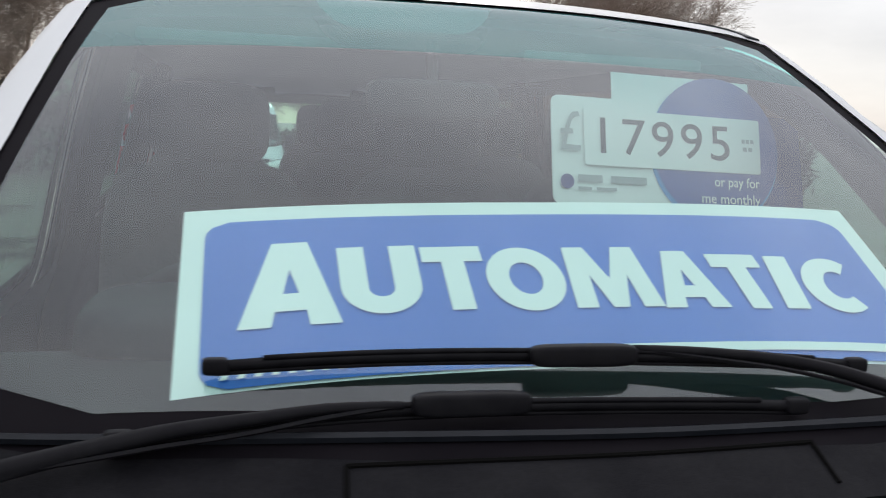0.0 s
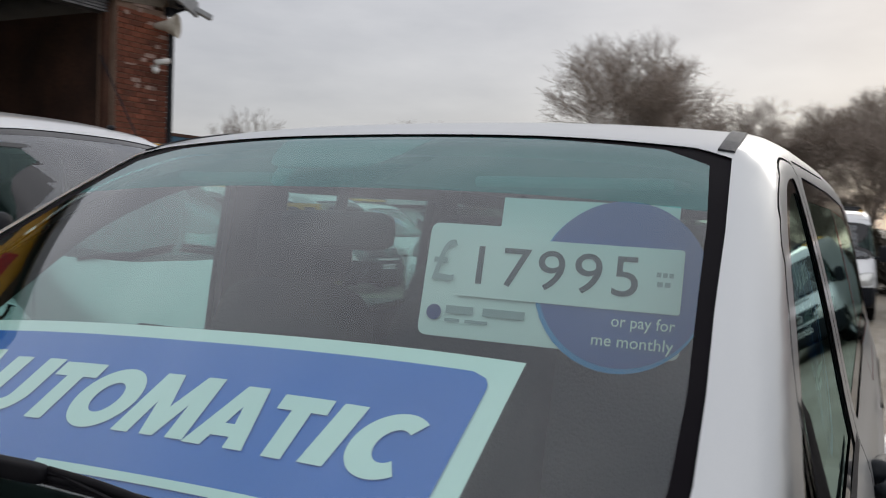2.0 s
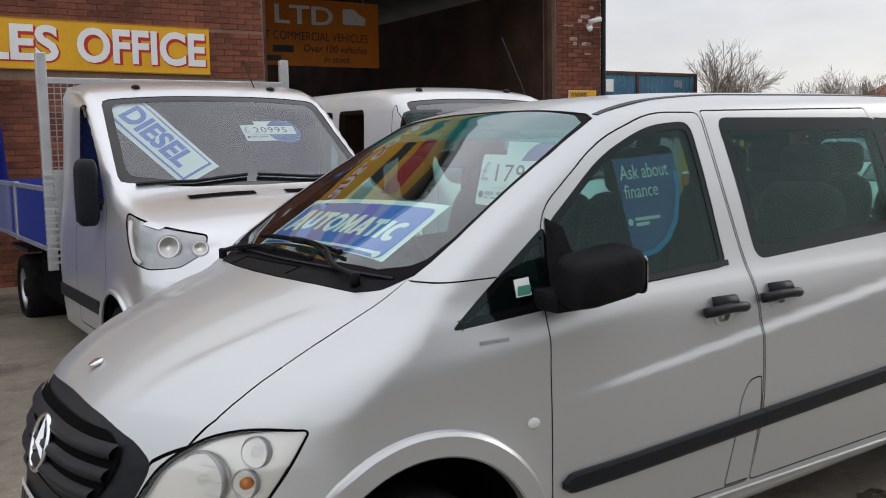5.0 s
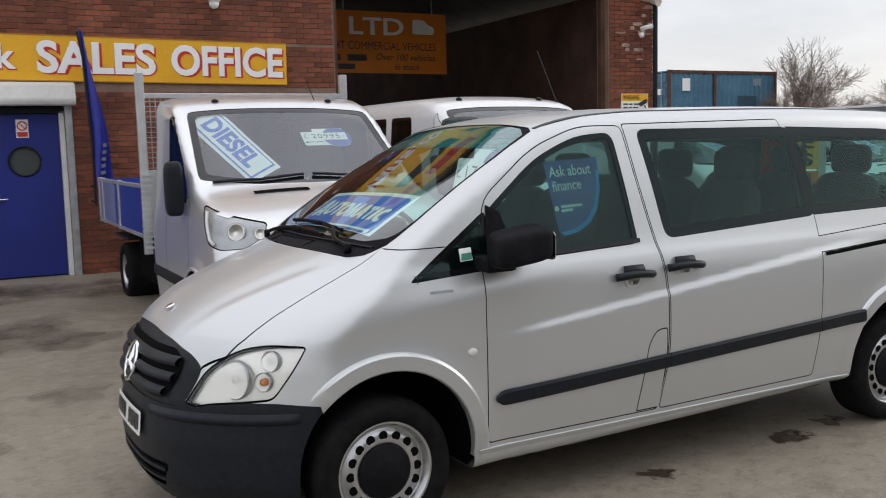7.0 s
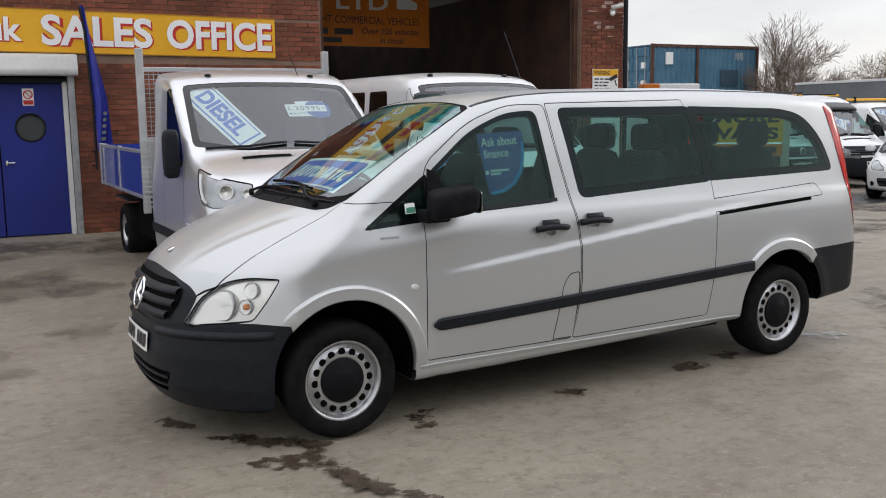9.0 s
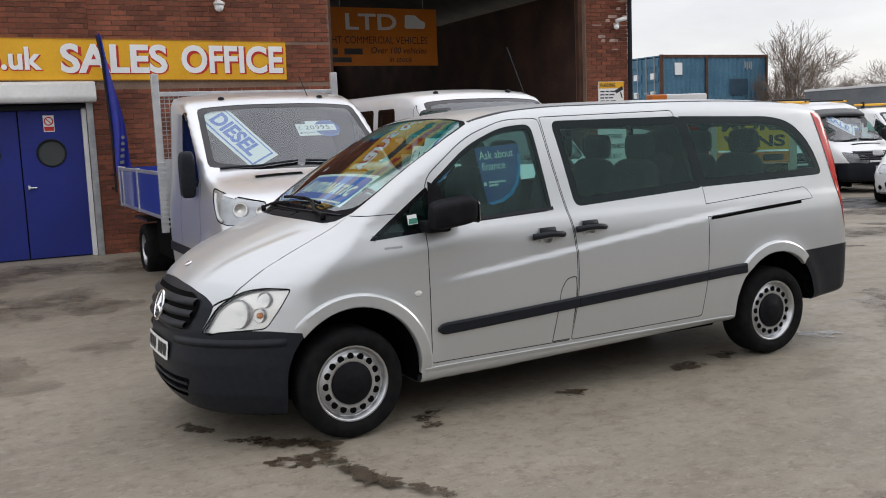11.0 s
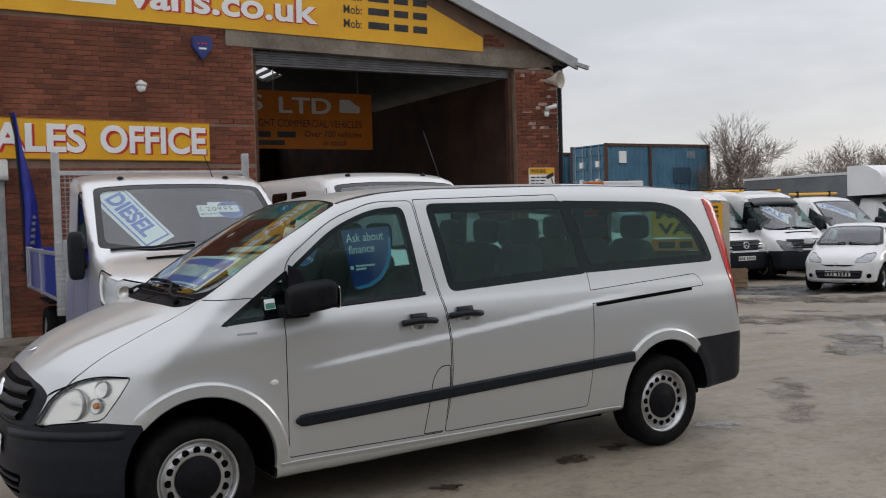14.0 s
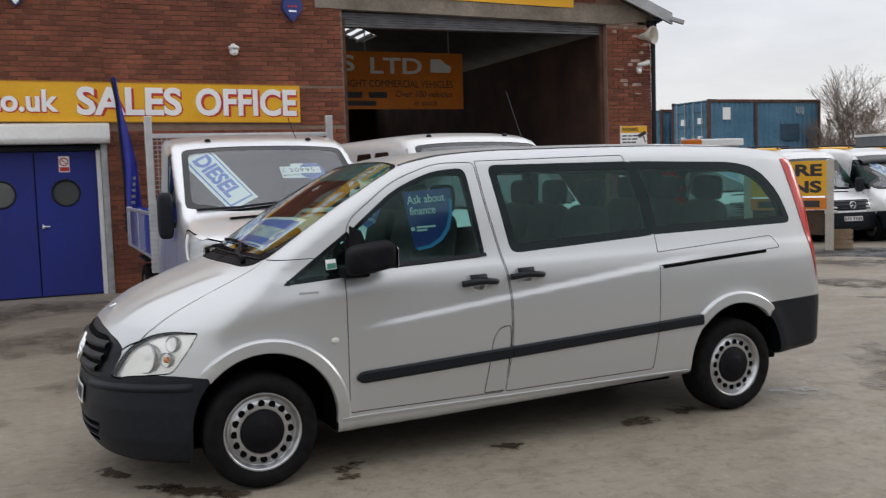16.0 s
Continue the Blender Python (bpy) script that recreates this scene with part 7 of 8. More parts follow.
    # wheels and wells
    w = make_wheel(t, radius, radius * 0.62, 0.21, 0, M_RIM, 0.10)
    w.matrix_basis = pose(wheels[0], -half + 0.09, radius)
    for wx in wheels:
        for sg in (-1, 1):
            if (wx, sg) != (wheels[0], -1):
                copy_thing(w, pose(wx, sg * (half - 0.09), radius, 0, 0, 0 if sg < 0 else 180))
            box("wheel_well", wx - radius - 0.05, wx + radius + 0.05, sg * half * 0.55 - 0.02, sg * half * 0.55 + 0.02, 0.15, radius * 2 + 0.1, M_SEAM, t)
    box("underbody", 0.4, back - 0.1, -half * 0.8, half * 0.8, low - 0.04, low + 0.04, M_SEAM, t)
    # cab: dashboard, two seats, mirrors, wipers, number plate, bonnet slot
    part("dashboard", prism_bm(rpoly([(s0 + 0.05, 1.0), (s0 + 0.10, belt - 0.04), (s0 + 0.5, belt - 0.03), (s0 + 0.62, belt - 0.2), (s0 + 0.5, 0.7)], 0.04), -half * 0.85, half * 0.85, "xz"), M_DASH, t)
    if style.get("seats", True):
        for y in (-half * 0.48, half * 0.48):
            b = part("cab_seat", soft_box(s0 + 1.12, y, 1.38, 0.16, 0.48, 0.8), M_SEAT, t, smooth=True)
            part("headrest", soft_box(s0 + 1.15, y, 1.86, 0.10, 0.26, 0.2), M_SEAT, b, smooth=True)
    for sg in (-1, 1):
        if style.get("mirrors", True):
            h = part("door_mirror", soft_box(s0 + 0.30, sg * (half + style.get("mirror_out", 0.13)), belt + 0.10, 0.14, style.get("mirror_w", 0.20), style.get("mirror_h", 0.36)), style.get("mirror_mat", M_BLACKTRIM), t, smooth=True)
            part("mirror_arm", tube_bm([(s0 + 0.33, sg * (half - 0.06), belt + 0.0), (s0 + 0.30, sg * (half + 0.10), belt + 0.02)], 0.03, 8), M_BLACKTRIM, h)
    for y0, y1 in ((-half * 0.78, -0.02), (0.06, half * 0.8)):
        pts = [(s0 + 0.0 + 0.04 * abs(2 * k / 8 - 1), y0 + (y1 - y0) * k / 8, S.top_z(s0 + 0.0 + 0.04 * abs(2 * k / 8 - 1), y0 + (y1 - y0) * k / 8) + 0.015) for k in range(9)]
        part("wiper", tube_bm(pts, 0.012, 6), M_BLACKTRIM, t)
    n = 8
    pz = style.get("plate_z", bumper_z - 0.14)
    vs = [(S.front_x(-0.26 + 0.52 * i / n, z) - 0.012, -0.26 + 0.52 * i / n, z) for z in (pz - 0.055, pz + 0.055) for i in range(n + 1)]
    pl = mesh_obj("number_plate", vs, [(i, i + n + 1, i + n + 2, i + 1) for i in range(n)], M_PLATEWHITE, t, "white number plate with dark bars")
    for k in range(7):
        y = -0.21 + 0.068 * k + (0.03 if k > 3 else 0)
        x = S.front_x(y, pz) - 0.016
        mesh_obj("plate_bar", [(x, y - 0.02, pz - 0.036), (x, y + 0.02, pz - 0.036), (x, y + 0.02, pz + 0.036), (x, y - 0.02, pz + 0.036)], [(0, 1, 2, 3)], M_BLACKVINYL, pl)
    if style.get("slot"):
      for ya, yb in style.get("slots", ((-style["slot"], style["slot"]),)):
        pts = [[(x, y, S.top_z(x, y) + 0.006) for x in (s0 - 0.26, s0 - 0.19)] for y in np.linspace(ya, yb, 9)]
        mesh_obj("bonnet_slot", [q for r in pts for q in r], [(2 * i, 2 * i + 1, 2 * i + 3, 2 * i + 2) for i in range(8)], M_SEAM, t, "black bonnet air slot")
    return t, S


M_SCREEN2 = glass("van_windscreen_glass", (0.66, 0.76, 0.75), ior=1.68, power=3.6)
TRANSIT_TOP = ([-0.2, 0.0, 0.10, 0.30, 0.60, 0.95, 1.20, 1.60, 1.95, 2.15, 2.5, 3.0, 5.6], [0.70, 0.88, 1.00, 1.10, 1.21, 1.345, 1.53, 1.86, 2.11, 2.19, 2.235, 2.24, 2.24])
SPRINTER_TOP = ([-0.2, 0.0, 0.10, 0.30, 0.60, 0.85, 1.10, 1.45, 1.75, 1.95, 2.3, 3.0, 5.8], [0.75, 0.93, 1.04, 1.13, 1.23, 1.32, 1.52, 1.86, 2.14, 2.27, 2.36, 2.42, 2.42])


def windscreen_banner(S, word, m, x0, y0, x1, y1, w, name, label, face=None, ink=None):
    """A slanted paper banner behind a windscreen, from one point of the glass to another."""
    t = thing(name, m, label, "banner")
    a, b = Vector((x0, y0)), Vector((x1, y1))
    d = (b - a)
    L = d.length
    d.normalize()
    n = Vector((-d.y, d.x)) * (1 if d.x <= 0 else -1)
    if n.x < 0:
        n = -n

    def at(u, v, up):
        p = a + d * u + n * v
        return (p.x, p.y, S.top_z(p.x, p.y) - 0.03 + up)
    k = 14
    for nm, i0, i1, j0, j1, up, mm in (("sheet", 0, L, 0, w, 0.0, M_CARD), ("border_panel", 0.04, L - 0.04, 0.03, w - 0.03, 0.003, M_CARDBLUE), ("inner_panel", 0.055, L - 0.055, 0.045, w - 0.045, 0.006, M_CARD)):
        vs = [at(i0 + (i1 - i0) * i / k, j0 + (j1 - j0) * j / 4, up) for j in range(5) for i in range(k + 1)]
        mesh_obj(nm, vs, [(j * (k + 1) + i, j * (k + 1) + i + 1, (j + 1) * (k + 1) + i + 1, (j + 1) * (k + 1) + i) for j in range(4) for i in range(k)], mm, t, smooth=True)
    write("lettering", word, ink or M_CARDBLUE, t, None, L - 0.26, w * 0.56, 0.04, warp=lambda p, q: at(0.13 + p, w * 0.22 + q, 0.009))
    return t


def price_in(S, m, x, y, k, price, name="price_card"):
    t = thing(name, m, "small white and blue price card behind a windscreen", "price card")
    o = Vector((x, y, S.top_z(x, y) - 0.06))
    x2 = x + 0.18
    up = Vector((x2 - x, 0, S.top_z(x2, y) - S.top_z(x, y))).normalized()
    ex = Vector((0, -1, 0))
    mm = Matrix((ex, up, ex.cross(up))).transposed().to_4x4()
    mm.translation = o
    card_face("card", t, mm, k, price)
    return t


# dropside truck beside the van
TRUCK_M = pose(1.21, 2.0, 0.02, 0, 0, 89.0)
TRUCK_TOP = ([-0.2, 0.0, 0.10, 0.30, 0.60, 0.95, 1.10, 1.30, 1.60, 1.95, 2.15, 2.5, 3.0], [0.80, 0.97, 1.10, 1.22, 1.325, 1.415, 1.475, 1.615, 1.845, 2.11, 2.20, 2.255, 2.26])


def build_truck():
    t, S = make_commercial(TRUCK_M, "dropside_truck", "pale silver dropside truck with blue-sided aluminium bed", "truck", TRUCK_TOP, 2.82, 1.06,
                           {"bars": 3, "lamp_mat": M_GALV, "slot": 0.30, "slots": ((0.11, 0.58), (-0.58, -0.11)), "spokes": 4, "mirror_h": 0.46, "mirror_out": 0.05, "mirror_w": 0.15}, crown=(0.12, 0.09, 0.07), screen_w=(0.89, 0.805), tuck_top=0.905, screen=(1.10, 1.94), belt=1.32, wheels=(0.95,), bumper_z=0.58, paint=M_TRUCKSILVER,
                           lamp=[(0.68, 1.175), (1.00, 1.235), (1.304, 1.30), (1.25, 1.15), (1.17, 1.02), (1.0, 0.985), (0.80, 1.0), (0.68, 1.08)], side_win=[[(1.34, 1.33), (2.10, 1.34), (2.08, 2.04), (1.97, 2.04), (1.52, 1.62)]], grille=(0.62, 0.92, 0.55), res=(80, 150, 22))
    for sg in (-1, 1):
        for y, z, r in ((0.72, 1.10, 0.048), (0.88, 1.115, 0.070)):
            x = S.front_x(y, z)
            nv = Vector(S.normal(np.array([[x, sg * y, z]]))[0])
            face = Matrix.Translation(Vector((x, sg * y, z)) + nv * 0.004) @ (-nv).to_track_quat("X", "Z").to_matrix().to_4x4()
            b = lathe_bm([(r, -0.002), (r * 0.9, -0.006), (r * 0.82, 0.0), (r * 0.5, 0.003), (0.001, 0.004)], 20, "x")
            b.transform(face)
            bowl = part("lamp_bowl", b, M_REFLECTOR, t, smooth=True)
            b = lathe_bm([(r * 1.12, 0.002), (r * 1.06, -0.004), (r, -0.001)], 20, "x", False, False)
            b.transform(face)
            part("lamp_bezel", b, M_GALV, bowl, smooth=True)
    for sg in (-1, 1):
        strip = []
        for z, x in ((1.255, 0.74), (1.19, 0.69), (1.12, 0.64), (1.05, 0.58), (1.015, 0.50)):
            y = S.side_y(x, z)
            nv = Vector(S.normal(np.array([[x, sg * y, z]]))[0])
            strip.append(Vector((x, sg * y, z)) + nv * 0.001)
        part("running_light", tube_bm(strip, 0.014, 8), M_SHUTTER, t, "pale running-light strip in the headlamp", smooth=True)
    # headboard: two posts, rail and mesh
    for y in (-1.06, 1.06):
        p = part("headboard_post", box_bm(2.94, 3.00, y - 0.04, y + 0.04, 0.72, 2.50, 0.008), M_ALU, t, "ribbed aluminium post")
        for k in range(14):
            z = 0.78 + 0.055 * k
            part("post_rib", box_bm(2.90, 2.945, y - 0.05, y + 0.05, z, z + 0.02), M_ALU, p)
    box("headboard_rail", 2.95, 2.99, -1.04, 1.04, 2.25, 2.30, M_ALU, t, 0.005)
    box("headboard_panel", 2.955, 2.985, -1.04, 1.04, 0.95, 1.55, M_ALU, t)
    bm = bmesh.new()
    for i in range(40):
        y = -1.02 + 2.04 * i / 39
        box_bm(2.968, 2.974, y - 0.004, y + 0.004, 1.55, 2.26, bm=bm)
    for i in range(14):
        z = 1.57 + 0.05 * i
        box_bm(2.967, 2.975, -1.03, 1.03, z - 0.004, z + 0.004, bm=bm)
    part("headboard_mesh", bm, M_GALV, t, "wire mesh of the headboard")
    box("bed_floor", 3.0, 6.05, -1.05, 1.05, 0.88, 0.96, M_ALU, t)
    for sg in (-1, 1):
        y0 = sg * 1.06
        side = box("dropside", 3.02, 6.05, y0 - 0.015, y0 + 0.015, 0.90, 1.40, M_TRUCKBLUE, t, 0.004, "blue dropside panel")
        box("dropside_rail", 3.02, 6.05, y0 - 0.022, y0 + 0.022, 1.37, 1.41, M_ALU, side, 0.004)
        box("dropside_rail", 3.02, 6.05, y0 - 0.022, y0 + 0.022, 0.87, 0.91, M_ALU, side, 0.004)
        for x in (4.5, 5.7, 5.98):
            box("dropside_post", x, x + 0.09, y0 - 0.024, y0 + 0.024, 0.86, 1.42, M_ALU, side, 0.004)
        box("chassis_rail", 2.7, 5.95, sg * 0.42 - 0.04, sg * 0.42 + 0.04, 0.55, 0.80, M_SEAM, t)
        for off in (0.0,):
            w = make_wheel(t, 0.34, 0.21, 0.40, 0, M_RIM, 0.09)
            w.matrix_basis = pose(4.85, sg * 0.93, 0.34, 0, 0, 0 if sg < 0 else 180)
        box("mudguard", 4.40, 5.30, sg * 0.62, sg * 1.02, 0.74, 0.77, M_BLACKTRIM, t)
        # Black block added on each side to darken the space below the bed.
        box("under_bed_block", 3.05, 4.10, min(sg * 0.50, sg * 0.96), max(sg * 0.50, sg * 0.96), 0.36, 0.80, M_SEAM, t, 0.05, "added black block darkening the space under the bed")
    box("tailboard", 6.03, 6.07, -1.05, 1.05, 0.90, 1.40, M_TRUCKBLUE, t)
    for y in (-0.55, 0.55):
        part("roof_marker", lathe_bm([(0.035, 0.0), (0.03, 0.02), (0.01, 0.028)], 12, "z"), M_BLACKTRIM, t, smooth=True).location = (2.1, y, S.top_z(2.1, y) - 0.004)
    for sg in (-1, 1):
        hx = 1.98
        part("cab_door_handle", soft_box(hx, sg * (S.side_y(hx, 1.20) + 0.012), 1.20, 0.17, 0.03, 0.045), M_BLACKTRIM, t, "black door handle", smooth=True)
        pts = []
        for i in range(21):
            a = radians(8 + 164 * i / 20)
            x, z = 0.95 + 0.425 * math.cos(a), 0.35 + 0.44 * math.sin(a)
            pts.append(Vector((x, sg * (S.side_y(x, z) + 0.004), z)))
        part("arch_lip", tube_bm(pts, 0.018, 8), M_TRUCKSILVER, t, smooth=True)
        part("side_moulding", box_bm(1.45, 2.70, sg * S.side_y(2.0, 0.62) - 0.012, sg * S.side_y(2.0, 0.62) + 0.012, 0.56, 0.66, 0.008), M_BLACKTRIM, t, "black side moulding")
    part("side_marker", box_bm(0.50, 0.56, 0.955, 0.985, 0.60, 0.64, 0.006), M_AMBER, t, "amber side marker")
    windscreen_banner(S, "DIESEL", TRUCK_M, 1.88, 0.90, 1.13, 0.52, 0.345, "windscreen_banner", "white banner with blue lettering behind the truck windscreen")
    part("aerial", tube_bm([(2.12, -0.42, S.top_z(2.12, -0.42)), (2.20, -0.36, 2.42)], 0.005, 6), M_BLACKTRIM, t, "thin black roof aerial")
    price_in(S, TRUCK_M, 1.56, -0.12, 0.95, "20995")
    return t


build_truck()
VAN2_M = pose(3.74, 1.95, 0.03, 0, 0, 89.0)
_t, _s = make_commercial(VAN2_M, "crew_van", "white crew van with a roof aerial", "van", TRANSIT_TOP, 5.2, 0.98, {"bars": 3, "spokes": 4}, screen=(1.0, 1.93), belt=1.32, wheels=(0.95, 4.2),
                         side_win=[[(1.22, 1.34), (1.86, 1.36), (1.84, 2.0), (1.72, 2.0), (1.38, 1.64)], [(2.46, 1.36), (3.02, 1.36), (3.02, 2.02), (2.52, 2.02)], [(3.16, 1.36), (3.72, 1.36), (3.72, 2.02), (3.16, 2.02)]], bumper_z=0.58, tuck_top=0.88, screen_w=(0.90, 0.80), res=(64, 120, 18))
for yy in (-0.5, 0.5):
    part("roof_marker", lathe_bm([(0.035, 0.0), (0.03, 0.025), (0.01, 0.035)], 12, "z"), M_BLACKTRIM, _t, smooth=True).location = (2.15, yy, _s.top_z(2.15, yy) - 0.004)
part("aerial", tube_bm([(2.1, -0.72, 2.12), (2.5, -0.72, 2.75)], 0.006, 5), M_BLACKTRIM, _t)


# the row of vans parked behind
def row_at(x, y, rz):
    return pose(x, y, ground_z(x, y), 0, 0, rz)


SPR_M = row_at(17.5, 10.7, 80)
spr, spr_s = make_commercial(SPR_M, "parked_van", "white panel van with black bumper and roof rack", "van", SPRINTER_TOP, 5.7, 0.98, {"bars": 3, "spokes": 3, "slot": 0.35}, group="parked vans", screen=(0.88, 1.72), belt=1.34, wheels=(0.95, 4.6),
                             bumper_z=0.74, grille=(0.80, 1.06, 0.60), roof_top=2.36, tuck_top=0.82)
CRA_M = row_at(19.2, 9.9, 80)
cra, cra_s = make_commercial(CRA_M, "parked_van", "white panel van with dark sun visor over the windscreen", "van", SPRINTER_TOP, 5.7, 0.98, {"bars": 4, "spokes": 4, "slot": 0.45, "lamp_mat": M_SHUTTERSTEEL}, group="parked vans", screen=(0.88, 1.72), belt=1.34, wheels=(0.95, 4.6),
                             bumper_z=0.78, grille=(0.84, 1.08, 0.72), roof_top=2.36, tuck_top=0.82)
vis = bmesh.new()
rows_ = [[(x, y, spr_s.top_z(x, y) + dz) for x, dz in ((1.80, 0.01), (1.60, 0.08), (1.52, 0.10), (1.55, 0.02))] for y in np.linspace(-0.74, 0.74, 15)]
vv = [[vis.verts.new(p) for p in r] for r in rows_]
for r0, r1 in zip(vv, vv[1:]):
    for j in range(3):
        vis.faces.new((r0[j], r0[j + 1], r1[j + 1], r1[j]))
part("sun_visor", vis, surf("smoked_visor", (0.03, 0.033, 0.036), None, 0.25), cra, "dark plastic sun visor", smooth=True)
windscreen_banner(cra_s, "SALE", CRA_M, 1.55, 0.62, 1.05, 0.0, 0.26, "windscreen_banner", "white banner with blue lettering behind a van windscreen")
price_in(cra_s, CRA_M, 1.25, 0.05, 0.8, "995")
for veh, vm, col in ((spr, spr_s, 1), (cra, cra_s, 1)):
    for y in (-0.62, 0.62):
        part("roof_bar", tube_bm([(2.1, y, vm.top_z(2.2, y) + 0.055), (5.3, y, vm.top_z(5.0, y) + 0.055)], 0.03, 8), M_YELLOW, veh, "yellow roof rack bar")
    for x in (2.2, 3.6, 5.1):
        part("rack_bar", tube_bm([(x, -0.66, vm.top_z(x, 0.6) + 0.08), (x, 0.66, vm.top_z(x, 0.6) + 0.08)], 0.022, 8), M_BLACKTRIM, veh)
VW2_M = row_at(14.45, 10.48, 80)
vw2 = copy_thing(cra, VW2_M)
part("light_bar", box_bm(2.15, 2.40, -0.82, 0.36, 2.44, 2.62, 0.03), M_WHITEPAINT, vw2, "white roof light bar")
part("light_bar_lens", box_bm(2.14, 2.41, 0.36, 0.82, 2.44, 2.62, 0.03), M_BEACON, vw2, "amber light bar lens")
windscreen_banner(cra_s, "DIESEL", VW2_M, 1.55, 0.62, 1.05, -0.2, 0.26, "windscreen_banner", "white banner with blue lettering behind a van windscreen")
TIP_M = row_at(22.15, 10.0, 80)
tip, tip_s = make_commercial(TIP_M, "tipper_truck", "white tipper truck cab with yellow roof bar", "truck", TRANSIT_TOP, 2.85, 0.98, {"bars": 3, "spokes": 4}, group="parked vans", screen=(1.0, 1.93), belt=1.32, wheels=(0.95,), bumper_z=0.6)
box("tipper_body", 3.0, 6.2, -1.0, 1.0, 0.85, 1.5, M_WHITEPAINT, tip, 0.02)
box("chassis_rail", 2.6, 6.0, -0.4, 0.4, 0.5, 0.84, M_SEAM, tip)
part("roof_bar", tube_bm([(2.7, -0.9, 2.32), (2.7, 0.9, 2.32)], 0.035, 8), M_YELLOW, tip, "yellow roof bar")
for y in (-0.6, 0.6):
    part("bar_foot", box_bm(2.66, 2.74, y - 0.03, y + 0.03, 2.2, 2.40), M_BLACKTRIM, tip)
for sg in (-1, 1):
    w = make_wheel(tip, 0.35, 0.22, 0.36, 0, M_RIM, 0.09)
    w.matrix_basis = pose(4.6, sg * 0.9, 0.35, 0, 0, 0 if sg < 0 else 180)
windscreen_banner(tip_s, "TIPPER", TIP_M, 1.80, 0.74, 1.25, -0.25, 0.24, "windscreen_banner", "white banner with blue lettering behind a truck windscreen")
LUT_M = row_at(25.6, 10.15, 80)
lut, lut_s = make_commercial(LUT_M, "curtain_sided_truck", "white cab truck with white luton pod and grey curtain sides", "truck", TRANSIT_TOP, 2.85, 0.98, {"bars": 3, "spokes": 4}, group="parked vans", screen=(1.0, 1.93), belt=1.32, wheels=(0.95,), bumper_z=0.6)
part("luton_pod", prism_bm(rpoly([(1.55, 2.32), (3.0, 2.30), (3.0, 3.25), (2.2, 3.25), (1.6, 2.95)], [0.05, 0.0, 0.05, 0.25, 0.2]), -1.05, 1.05, "xz"), M_WHITEPAINT, lut, "white moulded luton pod")
box("box_body", 3.0, 8.0, -1.08, 1.08, 0.95, 3.00, M_CANVAS, lut, 0.02, "grey curtain-sided box")
box("box_roof_edge", 3.0, 8.02, -1.10, 1.10, 2.98, 3.06, M_ALU, lut, 0.01)
box("chassis_rail", 2.6, 7.6, -0.4, 0.4, 0.55, 0.94, M_SEAM, lut)
for sg in (-1, 1):
    w = make_wheel(lut, 0.35, 0.22, 0.36, 0, M_RIM, 0.09)
    w.matrix_basis = pose(5.6, sg * 0.9, 0.35, 0, 0, 0 if sg < 0 else 180)
windscreen_banner(lut_s, "DIESEL", LUT_M, 1.80, 0.74, 1.25, -0.25, 0.24, "windscreen_banner", "white banner with blue lettering behind a truck windscreen")

CAR_M = row_at(16.2, 7.1, 22)
car, car_s = make_commercial(CAR_M, "hatchback_car", "small white hatchback with black lower grille", "car", ([-0.2, 0.0, 0.10, 0.30, 0.60, 0.85, 1.10, 1.45, 1.75, 2.1, 2.6, 3.1, 3.45], [0.50, 0.66, 0.76, 0.86, 0.95, 1.0, 1.15, 1.34, 1.43, 1.46, 1.44, 1.35, 1.10]), 3.42, 0.80,
                              {"bars": 2, "badge": False, "spokes": 4, "plate_z": 0.40, "lamp_mat": M_GALV, "mirror_h": 0.15, "mirror_mat": M_WHITEPAINT, "seats": False}, screen=(0.88, 1.62), belt=0.98, wheels=(0.68, 3.02), bumper_z=0.2,
                              low=0.20, radius=0.285, grille=(0.30, 0.48, 0.50), tuck_top=0.74, roof_top=1.46, lamp=[(0.28, 0.64), (0.58, 0.66), (0.86, 0.84), (0.62, 0.82), (0.34, 0.72)],
                              side_win=[[(1.15, 0.98), (1.95, 1.0), (1.92, 1.34), (1.62, 1.36), (1.30, 1.18)], [(2.02, 1.0), (2.8, 1.03), (2.68, 1.30), (2.02, 1.35)]])
# slim upper grille, badge and fog lamps of the hatchback
vs_ = [(car_s.front_x(y, z) - 0.006, y, z) for z, h_ in ((0.565, 0.20), (0.600, 0.36)) for y in np.linspace(-h_, h_, 13)]
mesh_obj("upper_grille", vs_, [(i, i + 1, i + 14, i + 13) for i in range(12)], M_SEAM, car, "black slit above the bumper")
ring_ = lathe_bm([(0.045, -0.006), (0.056, -0.008), (0.060, 0.0), (0.045, 0.004)], 20, "x", True)
ring_.transform(pose(car_s.front_x(0, 0.60) - 0.012, 0, 0.60) @ Matrix.Diagonal((1, 1.25, 0.85, 1)))
part("nose_badge", ring_, M_CHROME, car, "chrome oval badge", smooth=True)
for y_ in (-0.60, 0.60):
    fog = lathe_bm([(0.055, 0.004), (0.050, -0.004), (0.030, 0.002), (0.001, 0.004)], 18, "x")
    fog.transform(pose(car_s.front_x(y_, 0.36) - 0.004, y_, 0.36, 0, 0, -35 if y_ > 0 else 35))
    part("fog_lamp", fog, M_SEAM, car, "dark fog lamp recess", smooth=True)

# vans across the yard beyond the bonnet
for x, y, rz in ((19.9, -3.0, 4), (20.6, 0.2, 2), (9.8, -5.6, -14)):
    copy_thing(spr, row_at(x, y, rz))


